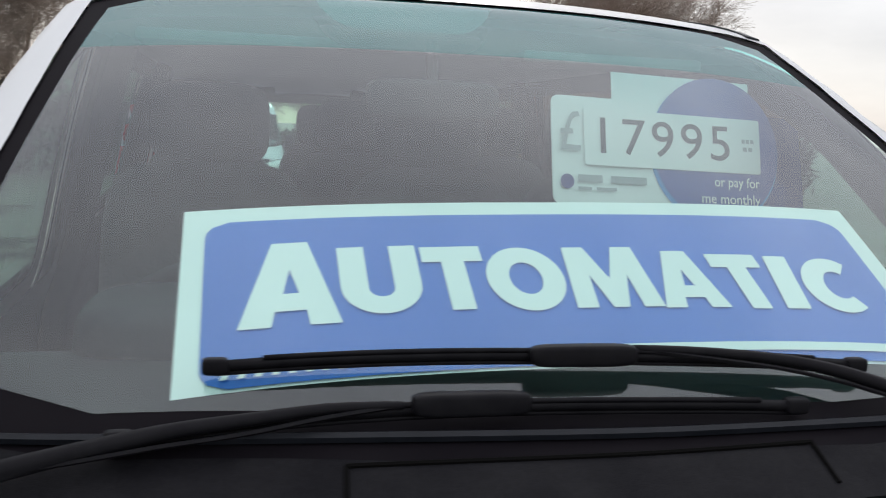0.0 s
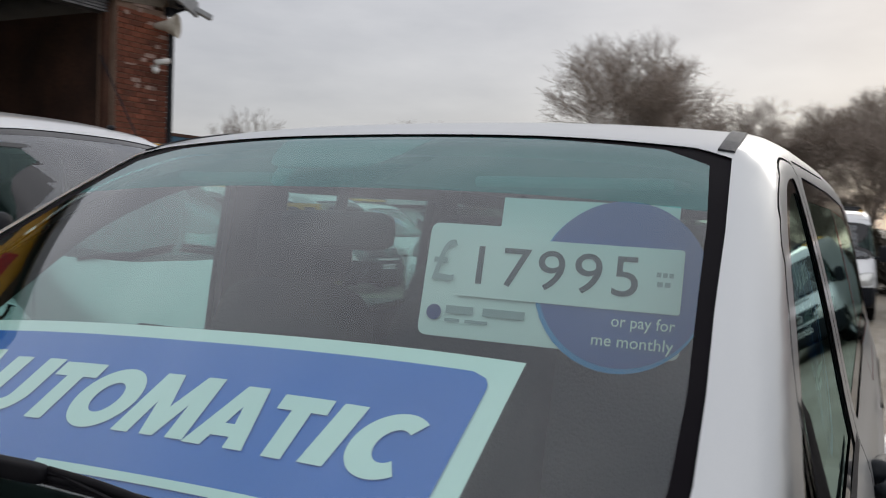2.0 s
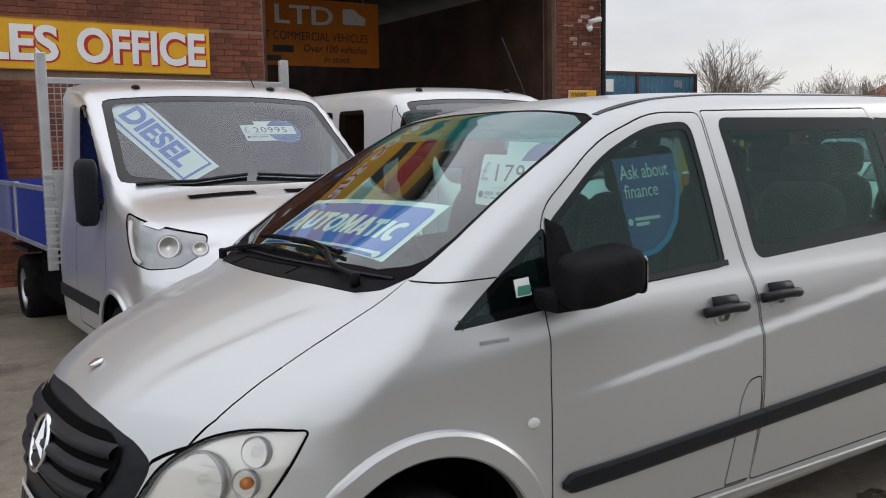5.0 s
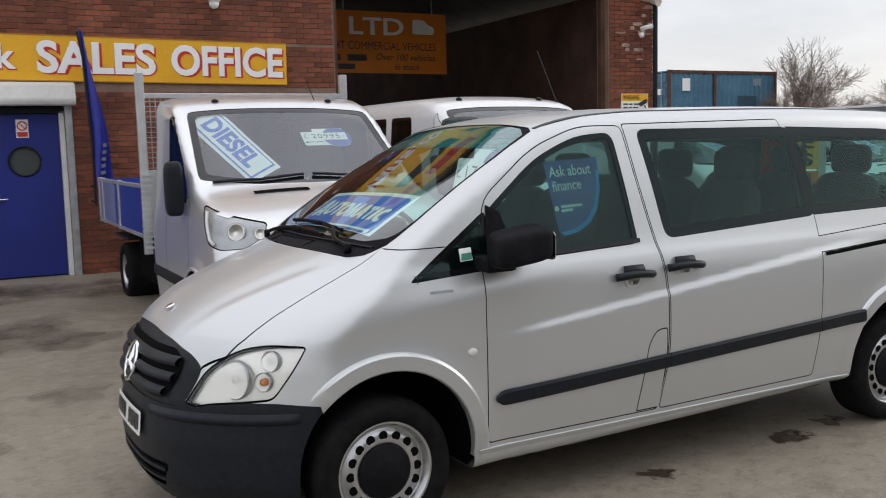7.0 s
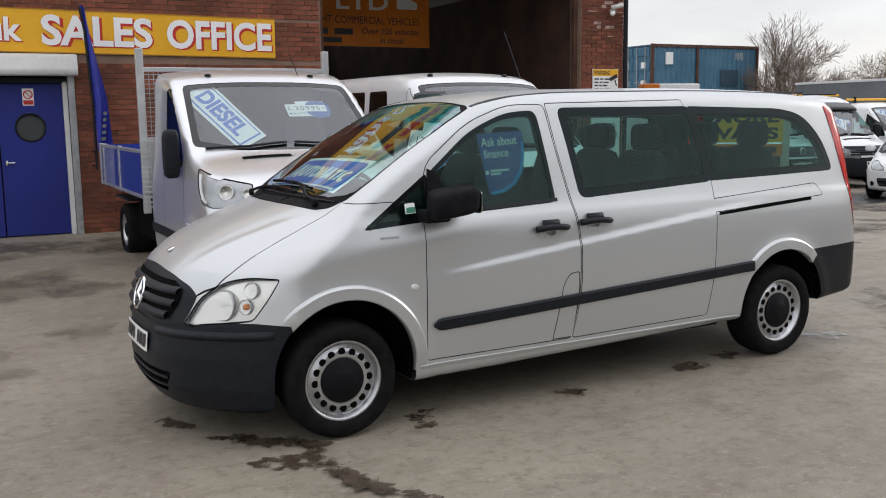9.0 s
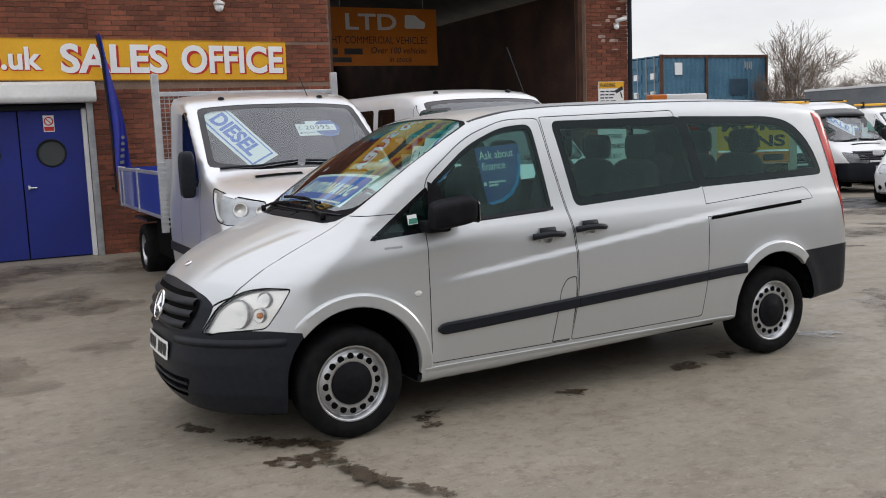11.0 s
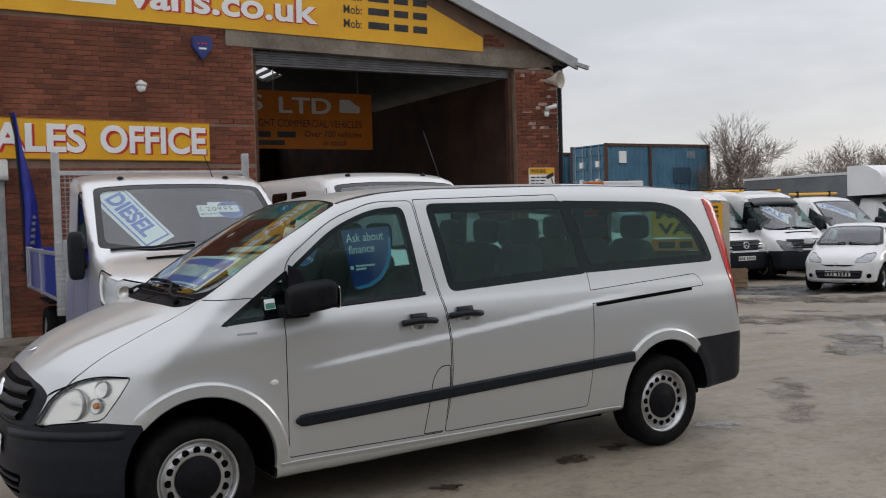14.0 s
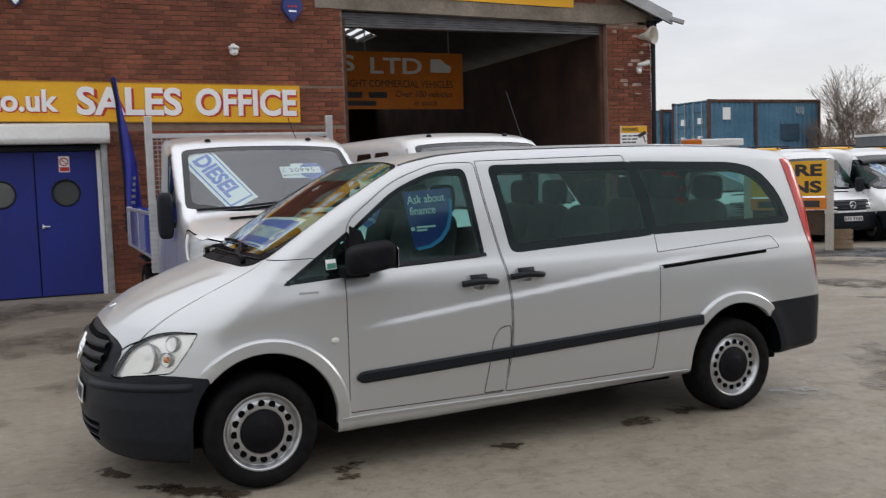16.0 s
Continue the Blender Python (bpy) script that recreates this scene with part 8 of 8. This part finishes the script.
# ---- containers, signs, trees and houses in the distance ----
def build_container(m, label, tall=2.59, long=6.06, wide=2.44):
    """A steel box: corrugated sides, corner posts, rails and ribbed doors at one end; origin at the near corner, length along x, depth along y."""
    t = thing("shipping_container", m, label, "container", "stacked containers")
    for nm, y in (("side_wall", 0.03), ("side_wall", wide - 0.03)):
        vs, fs = [], []
        n = int(long / 0.069)
        for i in range(n + 1):
            x = 0.12 + (long - 0.24) * i / n
            ph = i % 4
            d = 0.0 if ph in (0, 1) else 0.036
            vs += [(x, y + d, 0.15), (x, y + d, tall - 0.12)]
        fs = [(2 * i, 2 * i + 2, 2 * i + 3, 2 * i + 1) for i in range(n)]
        mesh_obj(nm, vs, fs, M_CONTAINER, t)
    box("roof_panel", 0.05, long - 0.05, 0.05, wide - 0.05, tall - 0.08, tall - 0.03, M_CONTAINER, t)
    box("end_wall", long - 0.10, long - 0.05, 0.06, wide - 0.06, 0.1, tall - 0.06, M_CONTAINER, t)
    box("floor_panel", 0.05, long - 0.05, 0.05, wide - 0.05, 0.05, 0.14, M_RUST, t)
    for x in (0.0, long - 0.12):
        for y in (0.0, wide - 0.12):
            box("corner_post", x, x + 0.12, y, y + 0.12, 0.0, tall, M_RUST, t, 0.01)
    for y in (0.0, wide - 0.08):
        box("top_rail", 0.12, long - 0.12, y, y + 0.08, tall - 0.13, tall - 0.01, M_RUST if y == 0 else M_CONTAINER, t)
        box("bottom_rail", 0.12, long - 0.12, y, y + 0.08, 0.0, 0.16, M_CONTAINER, t)
    box("rusty_rib", long * 0.40, long * 0.40 + 0.13, -0.012, 0.02, 0.1, tall - 0.1, M_RUST, t)
    box("patch_plate", long * 0.63, long * 0.80, -0.006, 0.02, 0.85, 1.55, M_NAVYSTEEL, t)
    box("pale_notice", long * 0.12, long * 0.185, -0.010, 0.02, 1.75, 2.25, M_CARD, t)
    for i in range(4):
        box("unread_lettering", long * 0.77 + i * 0.12, long * 0.77 + i * 0.12 + 0.05, -0.006, 0.02, 2.0 - 0.05 * (i % 2), 2.28, M_GREYINK, t)
    # doors at x = 0
    for y0, y1 in ((0.13, wide / 2 - 0.01), (wide / 2 + 0.01, wide - 0.13)):
        d = box("end_door", 0.02, 0.06, y0, y1, 0.14, tall - 0.12, M_CONTAINER, t)
        for z in (0.2, 0.85, 1.5, 2.1):
            box("door_rib", -0.012, 0.025, y0 + 0.05, y1 - 0.05, z, z + 0.35, M_CONTAINER, d, 0.008)
        for y in (y0 + 0.28, y1 - 0.28):
            part("lock_rod", tube_bm([(-0.03, y, 0.1), (-0.03, y, tall - 0.08)], 0.022, 8), M_GALV, d)
            box("lock_handle", -0.045, -0.02, y - 0.12, y + 0.12, 1.0, 1.05, M_GALV, d)
        for k in range(2):
            box("pale_notice", -0.022, -0.010, y0 + 0.25, y0 + 0.55, 1.6 - 0.75 * k, 1.85 - 0.75 * k, M_CARD, d)
    return t


M_NAVYSTEEL = surf("dark_blue_steel", (0.02, 0.05, 0.08), (0.03, 0.07, 0.11), 0.6, scale=3, fine=0.2)
CONT_Z = -0.7
base_m = pose(24.8, 24.6, CONT_Z, 0, 0, -1.0)
for lvl in (0, 1):
    build_container(base_m @ pose(0, 0, 2.6 * lvl), "weathered blue steel container with rusty posts")
    build_container(base_m @ pose(-0.2, 2.9, 2.6 * lvl - 0.2 * lvl), "weathered blue steel container behind another")


def build_more_sign():
    p = row_at(15.2, 9.3, 0)
    t = thing("yard_sign", p @ pose(0, 0, 0, 0, 0, -47), "yellow sign with black lettering on cream posts", "sign")
    for x in (-1.72, 0.0):
        box("post", x - 0.09, x + 0.09, -0.08, 0.08, 0.0, 2.02, M_POST, t, 0.01)
    m = pose(0, -0.09, 0, 90, 0, 0)
    flat("board", rect(-1.66, -0.06, 1.22, 2.0), M_YELLOW, t, m, 0, 0.03)
    write("lettering", "MORE", M_BLACKVINYL, t, m @ Matrix.Translation((-1.55, 1.66, 0)), 1.40, 0.27, 0.04, 0, 0.003)
    write("lettering", "VANS", M_BLACKVINYL, t, m @ Matrix.Translation((-1.52, 1.29, 0)), 1.36, 0.27, 0.04, 0, 0.003)
    flat("lower_board", rect(-1.66, -0.06, 0.92, 1.18), M_ORANGE, t, m, 0, 0.03)
    bars("unread_lettering", t, M_BLACKVINYL, m, -1.5, 0.97, 1.3, 0.15, 0.003, (0.5, 0.4, 0.6))
    box("back_board", -1.62, -0.10, -0.03, 0.03, 0.35, 0.90, M_BROWN, t)
    c = thing("wooden_crate", row_at(15.75, 9.45, -40), "small slatted wooden crate beside a sign post", "crate")
    for i in range(4):
        box("slat", -0.2, 0.2, -0.2, -0.17, 0.03 + 0.11 * i, 0.11 + 0.11 * i, M_PALLET, c)
        box("slat", -0.2, 0.2, 0.17, 0.2, 0.03 + 0.11 * i, 0.11 + 0.11 * i, M_PALLET, c)
        box("slat", -0.2, -0.17, -0.17, 0.17, 0.03 + 0.11 * i, 0.11 + 0.11 * i, M_PALLET, c)
    for sx in (-0.19, 0.15):
        for sy in (-0.16, 0.12):
            box("corner_block", sx, sx + 0.04, sy, sy + 0.04, 0.0, 0.46, M_PALLET, c)


build_more_sign()


def build_pier_notice():
    w = thing("entry_notice", SHED @ pose(0, -0.03, 0, 90, 0, 0), "white entry notice with black capitals on the brick pier", "sign")
    box("board", 5.32, 5.98, 0.75, 1.80, -0.02, 0, M_WHITEVINYL, w)
    for i, (s, ww) in enumerate((("ANY PERSON", 0.52), ("ENTERING", 0.44), ("THESE PREMISES", 0.56), ("DOES SO AT", 0.44), ("THEIR OWN RISK", 0.56))):
        write("lettering", s, M_BLACKVINYL, w, pose(5.65 - ww / 2, 1.66 - 0.19 * i, 0.004), ww, 0.09, 0.02)


build_pier_notice()


def build_tree(x, y, height, spread, seed, label, trunk=0.22, twigs=1.0, levels=4, bark=None):
    """A bare winter tree: a forking skeleton of tapered limbs ending in many fine twigs."""
    rnd = random.Random(seed)
    z0 = ground_z(x, y) - 0.1
    t = thing("bare_tree", pose(x, y, z0), label, "tree", "bare trees")
    vs, fs = [], []
    tv, tf = [], []

    def seg(p, q, r0, r1, V, F, n=5):
        d = (q - p).normalized()
        u = d.orthogonal().normalized()
        v = d.cross(u)
        k = len(V)
        for c, r in ((p, r0), (q, r1)):
            for i in range(n):
                a = 2 * math.pi * i / n
                V.append(c + r * (math.cos(a) * u + math.sin(a) * v))
        for i in range(n):
            F.append((k + i, k + (i + 1) % n, k + n + (i + 1) % n, k + n + i))

    def grow(p, d, length, r, lvl):
        n = 4 if lvl < 2 else 3
        for i in range(n):
            d = (d + Vector((rnd.gauss(0, 0.13), rnd.gauss(0, 0.13), rnd.gauss(0.03, 0.08)))).normalized()
            q = p + d * (length / n)
            r1 = max(0.006, r * 0.82)
            V, F = (vs, fs) if lvl == 0 else (tv, tf)
            seg(p, q, r, r1, V, F, 6 if lvl < 2 else 3)
            p, r = q, r1
            if lvl < levels and (lvl > 0 or i >= 1):
                kids = rnd.choice((1, 2, 2)) if lvl < 2 else rnd.choice((2, 2, 3))
                for _ in range(int(round(kids * twigs)) or 1):
                    ax = Vector((rnd.gauss(0, 1), rnd.gauss(0, 1), rnd.gauss(0.25, 0.6))).normalized()
                    nd = (d * 0.75 + ax * spread).normalized()
                    grow(p, nd, length * rnd.uniform(0.50, 0.74), r * rnd.uniform(0.42, 0.66), lvl + 1)
        if lvl < levels:
            grow(p, d, length * 0.62, r * 0.75, lvl + 1)
    grow(Vector((0, 0, 0)), Vector((rnd.gauss(0, 0.05), rnd.gauss(0, 0.05), 1)), height * 0.42, trunk, 0)
    mesh_obj("trunk", vs, fs, bark or M_BARK, t)
    mesh_obj("crown", tv, tf, bark or M_BARK, t, "crown of bare twigs")
    return t


def polar(ex, ey, az, dist):
    return ex + dist * math.cos(radians(az)), ey + dist * math.sin(radians(az))


TREE_A = build_tree(*polar(-1.2, -6, 41.2, 44), 6.2, 0.62, 3, "tall bare tree with fine twigs beyond the parked vans", 0.16, levels=4)
TREE_B = build_tree(*polar(-1.2, -6, 35.8, 46), 5.6, 0.8, 5, "bare spreading tree beyond the parked vans", 0.15)
TREE_C = build_tree(*polar(-0.9, -0.6, 13.4, 46), 11.5, 0.75, 11, "broad bare round-crowned tree against the sky", 0.30, levels=5, bark=M_HAZEBARK)
k_ = 0
for az, d, s, src in ((43.6, 50, 0.75, TREE_B), (42.4, 47, 0.62, TREE_B), (39.3, 48, 0.8, TREE_B), (37.6, 49, 0.72, TREE_A), (34.2, 50, 0.85, TREE_B), (40.3, 52, 0.8, TREE_A), (45.0, 52, 0.6, TREE_B), (32.8, 50, 0.9, TREE_A),
                      (8.0, 52, 0.75, TREE_C), (4.2, 50, 0.72, TREE_C), (0.6, 48, 0.78, TREE_C), (-3.5, 50, 0.8, TREE_C), (-8, 47, 0.85, TREE_C), (-13, 50, 0.8, TREE_C), (-19, 42, 0.9, TREE_C), (-24, 44, 0.85, TREE_C), (20, 60, 0.7, TREE_C), (25, 60, 0.7, TREE_C)):
    ex, ey = (-1.2, -6) if az > 30 else (-0.9, -0.4)
    x, y = polar(ex, ey, az, d)
    o = copy_thing(src, pose(x, y, ground_z(x, y) - 0.1, 0, 0, 67 * k_) @ Matrix.Scale(s, 4))
    o.scale = (s, s, s)
    k_ += 1


def build_hedge(name, x0, y0, x1, y1, z, deep, seed, label, n=9000, leaf=0.16):
    """A dense twiggy bank: thousands of small crossed slivers in a long body with an uneven top."""
    rnd = random.Random(seed)
    vs, fs = [], []
    d = Vector((x1 - x0, y1 - y0, 0))
    L = d.length
    d.normalize()
    nrm = Vector((-d.y, d.x, 0))
    for _ in range(n):
        u = rnd.uniform(0, L)
        h = z * (0.75 + 0.25 * math.sin(u * 0.7 + seed) * math.sin(u * 0.23) + 0.12 * math.sin(u * 2.1))
        c = Vector((x0, y0, 0)) + d * u + nrm * rnd.uniform(-deep, deep)
        zz = h * rnd.random() ** 0.7
        c.z = ground_z(c.x, c.y) + zz
        w = Vector((rnd.gauss(0, 1), rnd.gauss(0, 1), rnd.gauss(0.6, 0.8))).normalized() * leaf * rnd.uniform(0.6, 2.2)
        s = w.orthogonal().normalized() * leaf * rnd.uniform(0.15, 0.5)
        k = len(vs)
        vs += [c - w - s * 0.5, c - w * 0.2 + s, c + w, c - w * 0.2 - s]
        fs.append((k, k + 1, k + 2, k + 3))
    o = mesh_obj(name, vs, fs, M_HEDGE)
    return tagged(o, label, "hedge", kind="stuff")


build_hedge("hedge", 33, 38, 46, 18, 2.6, 1.2, 1, "brown winter hedge beyond the parked vans", 12000, 0.22)
build_hedge("hedge", 32, 16, 33, -22, 3.4, 1.0, 2, "dark winter hedge along the yard's end", 14000, 0.22)
# the far side of the yard, behind the walk: trees and hedge that the glass mirrors
build_hedge("hedge", -3, -28, 20, -29, 7.6, 1.6, 4, "tall dark hedge across the yard", 11000, 0.46)
build_hedge("hedge", 20, -29, 60, -49, 9.0, 1.6, 6, "tall dark hedge running on past the yard", 18000, 0.50)
for i, (x, y, s) in enumerate(((1, -31, 1.1), (7, -32, 1.2), (14, -31, 1.3), (19, -33, 1.15))):
    o = copy_thing(TREE_C, pose(x, y, ground_z(x, y) - 0.1, 0, 0, 50 * i))
    o.scale = (s, s, s)


def build_house(m, label, w=9.0, d=8.0, h=3.2, ridge=6.0):
    t = thing("house", m, label, "house")
    part("wall", prism_bm([(0, -0.5), (w, -0.5), (w, h), (w / 2, ridge - 0.1), (0, h)], 0, d, "xz"), M_HOUSEBRICK, t)
    for sg in (0, 1):
        bm = bmesh.new()
        a = (-0.3, h - 0.2) if sg == 0 else (w + 0.3, h - 0.2)
        q = [a, (w / 2, ridge + 0.05), (w / 2, ridge + 0.2), (a[0], a[1] + 0.15)]
        join_bm(bm, prism_bm(q, -0.3, d + 0.3, "xz"))
        part("roof", bm, M_ROOFTILE, t, "brown tiled roof slope")
    for x in (w * 0.25, w * 0.65):
        wn_ = box("window", x - 0.5, x + 0.5, -0.03, 0.04, 1.0, 2.1, M_FRAMEWHITE, t)
        box("pane", x - 0.42, x + 0.42, -0.045, -0.028, 1.08, 2.02, M_GLOSSBLACK, wn_)
    return t


M_ROOFTILE = surf("brown_roof_tiles", (0.22, 0.075, 0.04), (0.30, 0.11, 0.06), 0.85, scale=3, fine=0.25)
build_house(row_at(25.0, -9.5, -70), "brick house with orange-brown tiled roof", 9, 12, 3.2, 5.0)
build_house(row_at(62, 34, -40), "distant brick gable building with brown roof", 12, 10, 4.5, 7.2)

# ---- flaked pale brick faces on the pier ----
M_FLAKE = surf("pale_flaked_brick", (0.30, 0.20, 0.165), (0.46, 0.34, 0.29), 0.95, scale=9, fine=0.3, bump=0.5)
flakes = thing("flaked_brickwork", SHED, "pale flaked brick faces high on the pier", "brick", kind="stuff")
rnd_f = random.Random(77)
for i in range(22):
    u_, z_ = rnd_f.uniform(5.18, 5.95), 3.15 + 0.075 * rnd_f.randint(0, 17)
    w_ = rnd_f.choice((0.10, 0.14, 0.21))
    flat("flaked_face", [(u_ + dx, z_ + dz) for dx, dz in ((0, 0.004), (w_ * 0.6, 0), (w_, 0.008), (w_ * 0.96, 0.058), (w_ * 0.4, 0.062), (0.01, 0.055))], M_FLAKE, flakes, Matrix.Rotation(radians(90), 4, "X"), 0.014, 0.006)
# ---- stains, cracks and puddles on the yard ----
for nm, cx, cy, pts, mm, lab, sd in (
        ("oil_stain", 1.58, -0.87, [(0, 0, 0.085), (0.05, 0.02, 0.06)], M_STAIN, "dark oil drip on the concrete", 1),
        ("oil_stain", 2.66, -0.79, [(0, 0, 0.10), (0.09, -0.02, 0.06), (-0.12, -0.04, 0.04)], M_STAIN, "dark oil drip on the concrete", 2),
        ("oil_stain", 3.08, -0.72, [(0, 0, 0.08), (0.09, 0.03, 0.05)], M_STAIN, "dark oil drip on the concrete", 3),
        ("oil_stain", 0.50, -0.78, [(0, 0, 0.06), (0.06, 0.03, 0.07), (0.12, 0.06, 0.05)], M_STAIN, "dark oil drip on the concrete", 4),
        ("oil_stain", 0.47, -0.93, [(0, 0, 0.055), (0.05, 0, 0.04)], M_STAIN, "dark oil drip on the concrete", 5),
        ("oil_stain", -0.80, -0.05, [(0, 0, 0.05), (0.03, -0.08, 0.06), (0.07, -0.15, 0.05), (0.1, -0.2, 0.03)], M_STAIN, "dark oil drip on the concrete", 6),
        ("wet_trail", -0.45, -1.05, [(0, 0, 0.09), (0.05, -0.06, 0.07), (-0.09, 0.03, 0.05), (0.08, 0.04, 0.04)], M_STAIN, "dark wet patch by the front wheel", 7),
        ("puddle", 4.22, -0.66, [(0, 0, 0.13), (0.12, -0.03, 0.07), (-0.12, 0.03, 0.06)], M_PUDDLE, "small bright puddle behind the rear wheel", 8),
        ("puddle", 14.3, 5.7, [(0, 0, 0.35), (0.45, -0.35, 0.3), (-0.35, 0.3, 0.25)], M_PUDDLE, "long puddle before the parked car", 9),
        ("puddle", 8.6, 1.3, [(0, 0, 0.30), (0.3, -0.2, 0.25), (0.55, -0.35, 0.2)], M_PUDDLE, "shallow puddle on the yard", 10),
        ("puddle", 9.3, 1.55, [(0, 0, 0.45), (0.5, 0.35, 0.5), (1.1, 0.75, 0.42), (-0.35, -0.3, 0.3)], M_PUDDLE, "broad shallow puddle on the yard", 15),
        ("puddle", 11.6, 3.2, [(0, 0, 0.5), (0.7, 0.4, 0.4), (-0.6, -0.25, 0.35)], M_PUDDLE, "broad shallow puddle on the yard", 16),
        ("oil_stain", 10.1, 4.0, [(0, 0, 0.16), (0.2, -0.2, 0.13), (-0.15, 0.16, 0.08)], M_STAIN, "dark wet pothole in the yard", 11),
        ("oil_stain", 10.75, 3.9, [(0, 0, 0.14), (0.12, 0.1, 0.1)], M_STAIN, "dark wet pothole in the yard", 12),
        ("oil_stain", 12.2, 4.9, [(0, 0, 0.2), (0.25, -0.2, 0.14), (0.5, -0.38, 0.1)], M_STAIN, "dark wet pothole in the yard", 13),
        ("oil_stain", 9.3, 3.1, [(0, 0, 0.09), (0.14, -0.1, 0.07)], M_STAIN, "dark wet pothole in the yard", 14)):
    blot(nm, cx, cy, pts, mm, lab, sd, 0.5)
run = [(-0.62, -0.51), (-0.51, -0.60), (-0.42, -0.72), (-0.28, -0.80), (-0.21, -0.90), (-0.26, -1.05), (-0.27, -1.18), (-0.23, -1.32), (-0.21, -1.51), (-0.13, -1.69), (-0.05, -1.79), (0.03, -1.92), (0.06, -2.06), (0.10, -2.20), (0.16, -2.38), (0.24, -2.6), (0.30, -2.85)]
rr_ = random.Random(3)
pts_ = []
for (xa, ya), (xb, yb) in zip(run, run[1:]):
    for k in range(4):
        f = k / 4
        pts_.append((xa + (xb - xa) * f + rr_.uniform(-0.02, 0.02), ya + (yb - ya) * f + rr_.uniform(-0.02, 0.02), rr_.uniform(0.016, 0.060) * (1.25 if ya > -1.6 else 0.75)))
blot("wet_trail", 0, 0, pts_, M_STAIN, "dark wet trail running from under the van", 21, 0.55)
blot("dark_streak", 0, 0, trail((2.75, -2.92), (1.25, -3.26), 40, 0.03, 0.10, 0.05, 5), M_DARKERCONC, "damp streak across the concrete", 22, 0.5)
blot("dark_streak", 0, 0, trail((6.3, 0.4), (4.9, -0.9), 26, 0.05, 0.16, 0.12, 6), M_DARKERCONC, "damp streak across the concrete", 23, 0.6)
blot("dark_streak", 0, 0, trail((13.5, 3.0), (8.0, 5.6), 60, 0.12, 0.42, 0.35, 7), M_DARKERCONC, "broad damp patch across the yard", 24, 0.6)
blot("dark_streak", 0, 0, trail((12.5, 7.4), (19.0, 4.0), 60, 0.2, 0.6, 0.5, 8), M_DARKERCONC, "broad damp patch across the yard", 25, 0.6)
# Broad darker ground by the blue doors and beside the van's nose.
blot("dark_streak", 0, 0, trail((-6.0, 7.6), (0.6, 7.4), 40, 0.35, 0.8, 0.7, 15), M_DARKERCONC, "broad darker ground before the blue doors", 27, 0.5)
blot("dark_streak", 0, 0, trail((-7.0, 5.6), (-0.6, 5.4), 44, 0.3, 0.8, 0.9, 16), M_DARKERCONC, "broad darker ground before the blue doors", 28, 0.5)
blot("dark_streak", 0, 0, trail((-7.5, 3.2), (-1.7, 2.2), 40, 0.3, 0.8, 0.9, 17), M_DARKERCONC, "darker concrete beside the van's nose", 29, 0.5)
blot("tarmac_patch", 0, 0, trail((14.5, 8.6), (24.0, 6.4), 50, 0.6, 1.3, 0.6, 9), M_TARMAC, "dark wet tarmac before the parked vans", 26, 0.3, 0.002)


# ---- bricks of the shed's front, laid proud of the mortar ----
def build_bricks():
    rnd = random.Random(12)
    bw, bh, gap = 0.215, 0.065, 0.010
    w, h, d = bw / 2, bh / 2, 0.012
    cv = [(-w, 0, -h), (w, 0, -h), (w, 0, h), (-w, 0, h), (-w + 0.002, -d, -h + 0.002), (w - 0.002, -d, -h + 0.002), (w - 0.002, -d, h - 0.002), (-w + 0.002, -d, h - 0.002)]
    cf = [(4, 5, 6, 7), (0, 1, 5, 4), (1, 2, 6, 5), (2, 3, 7, 6), (3, 0, 4, 7)]
    one = bpy.data.meshes.new("brick")
    one.from_pydata(cv, [], cf)
    one.materials.append(M_BRICK)
    fields = ((-6.6, -5.82, 0.1, 4.86), (-5.82, -3.74, 3.30, 4.86), (-3.76, -0.02, 0.1, 2.64), (-3.74, -0.02, 3.28, 4.80), (-0.78, -0.02, 2.64, 3.28), (5.10, 6.05, 0.1, 4.42), (4.42, 5.75, 4.82, 5.25))
    vs, fs, singles = [], [], 0
    for u0, u1, z0, z1 in fields:
        row = 0
        z = z0 + h
        while z < z1 - h:
            u = u0 + w + (row % 2) * (bw + gap) / 2
            spans = []
            if row % 2:
                spans.append((u0, u0 + (bw - gap) / 2))
            while u + w <= u1 + 1e-6:
                spans.append((u - w, u + w))
                u += bw + gap
            if spans and u1 - spans[-1][1] > 0.05:
                spans.append((spans[-1][1] + gap, u1))
            for a, b in spans:
                c = (a + b) / 2
                if z > roof_z(c) - 0.25:
                    continue
                s = (b - a) / bw
                push = rnd.uniform(-0.002, 0.003)
                whole = abs(s - 1) < 1e-3
                if singles < 300 and whole and (u0 > 5 or c > -0.75):
                    o = new("brick", one)
                    o.parent = WALL
                    o.matrix_basis = pose(c, -push, z, 0, rnd.uniform(-0.4, 0.4), 0)
                    singles += 1
                else:
                    k = len(vs)
                    vs += [(c + x * s, y - push, z + q) for x, y, q in cv]
                    fs += [tuple(k + i for i in f) for f in cf]
            row += 1
            z += bh + gap
    o = mesh_obj("brickwork", vs, fs, M_BRICK, WALL)
    tagged(o, "red brick courses", kind="stuff")


build_bricks()
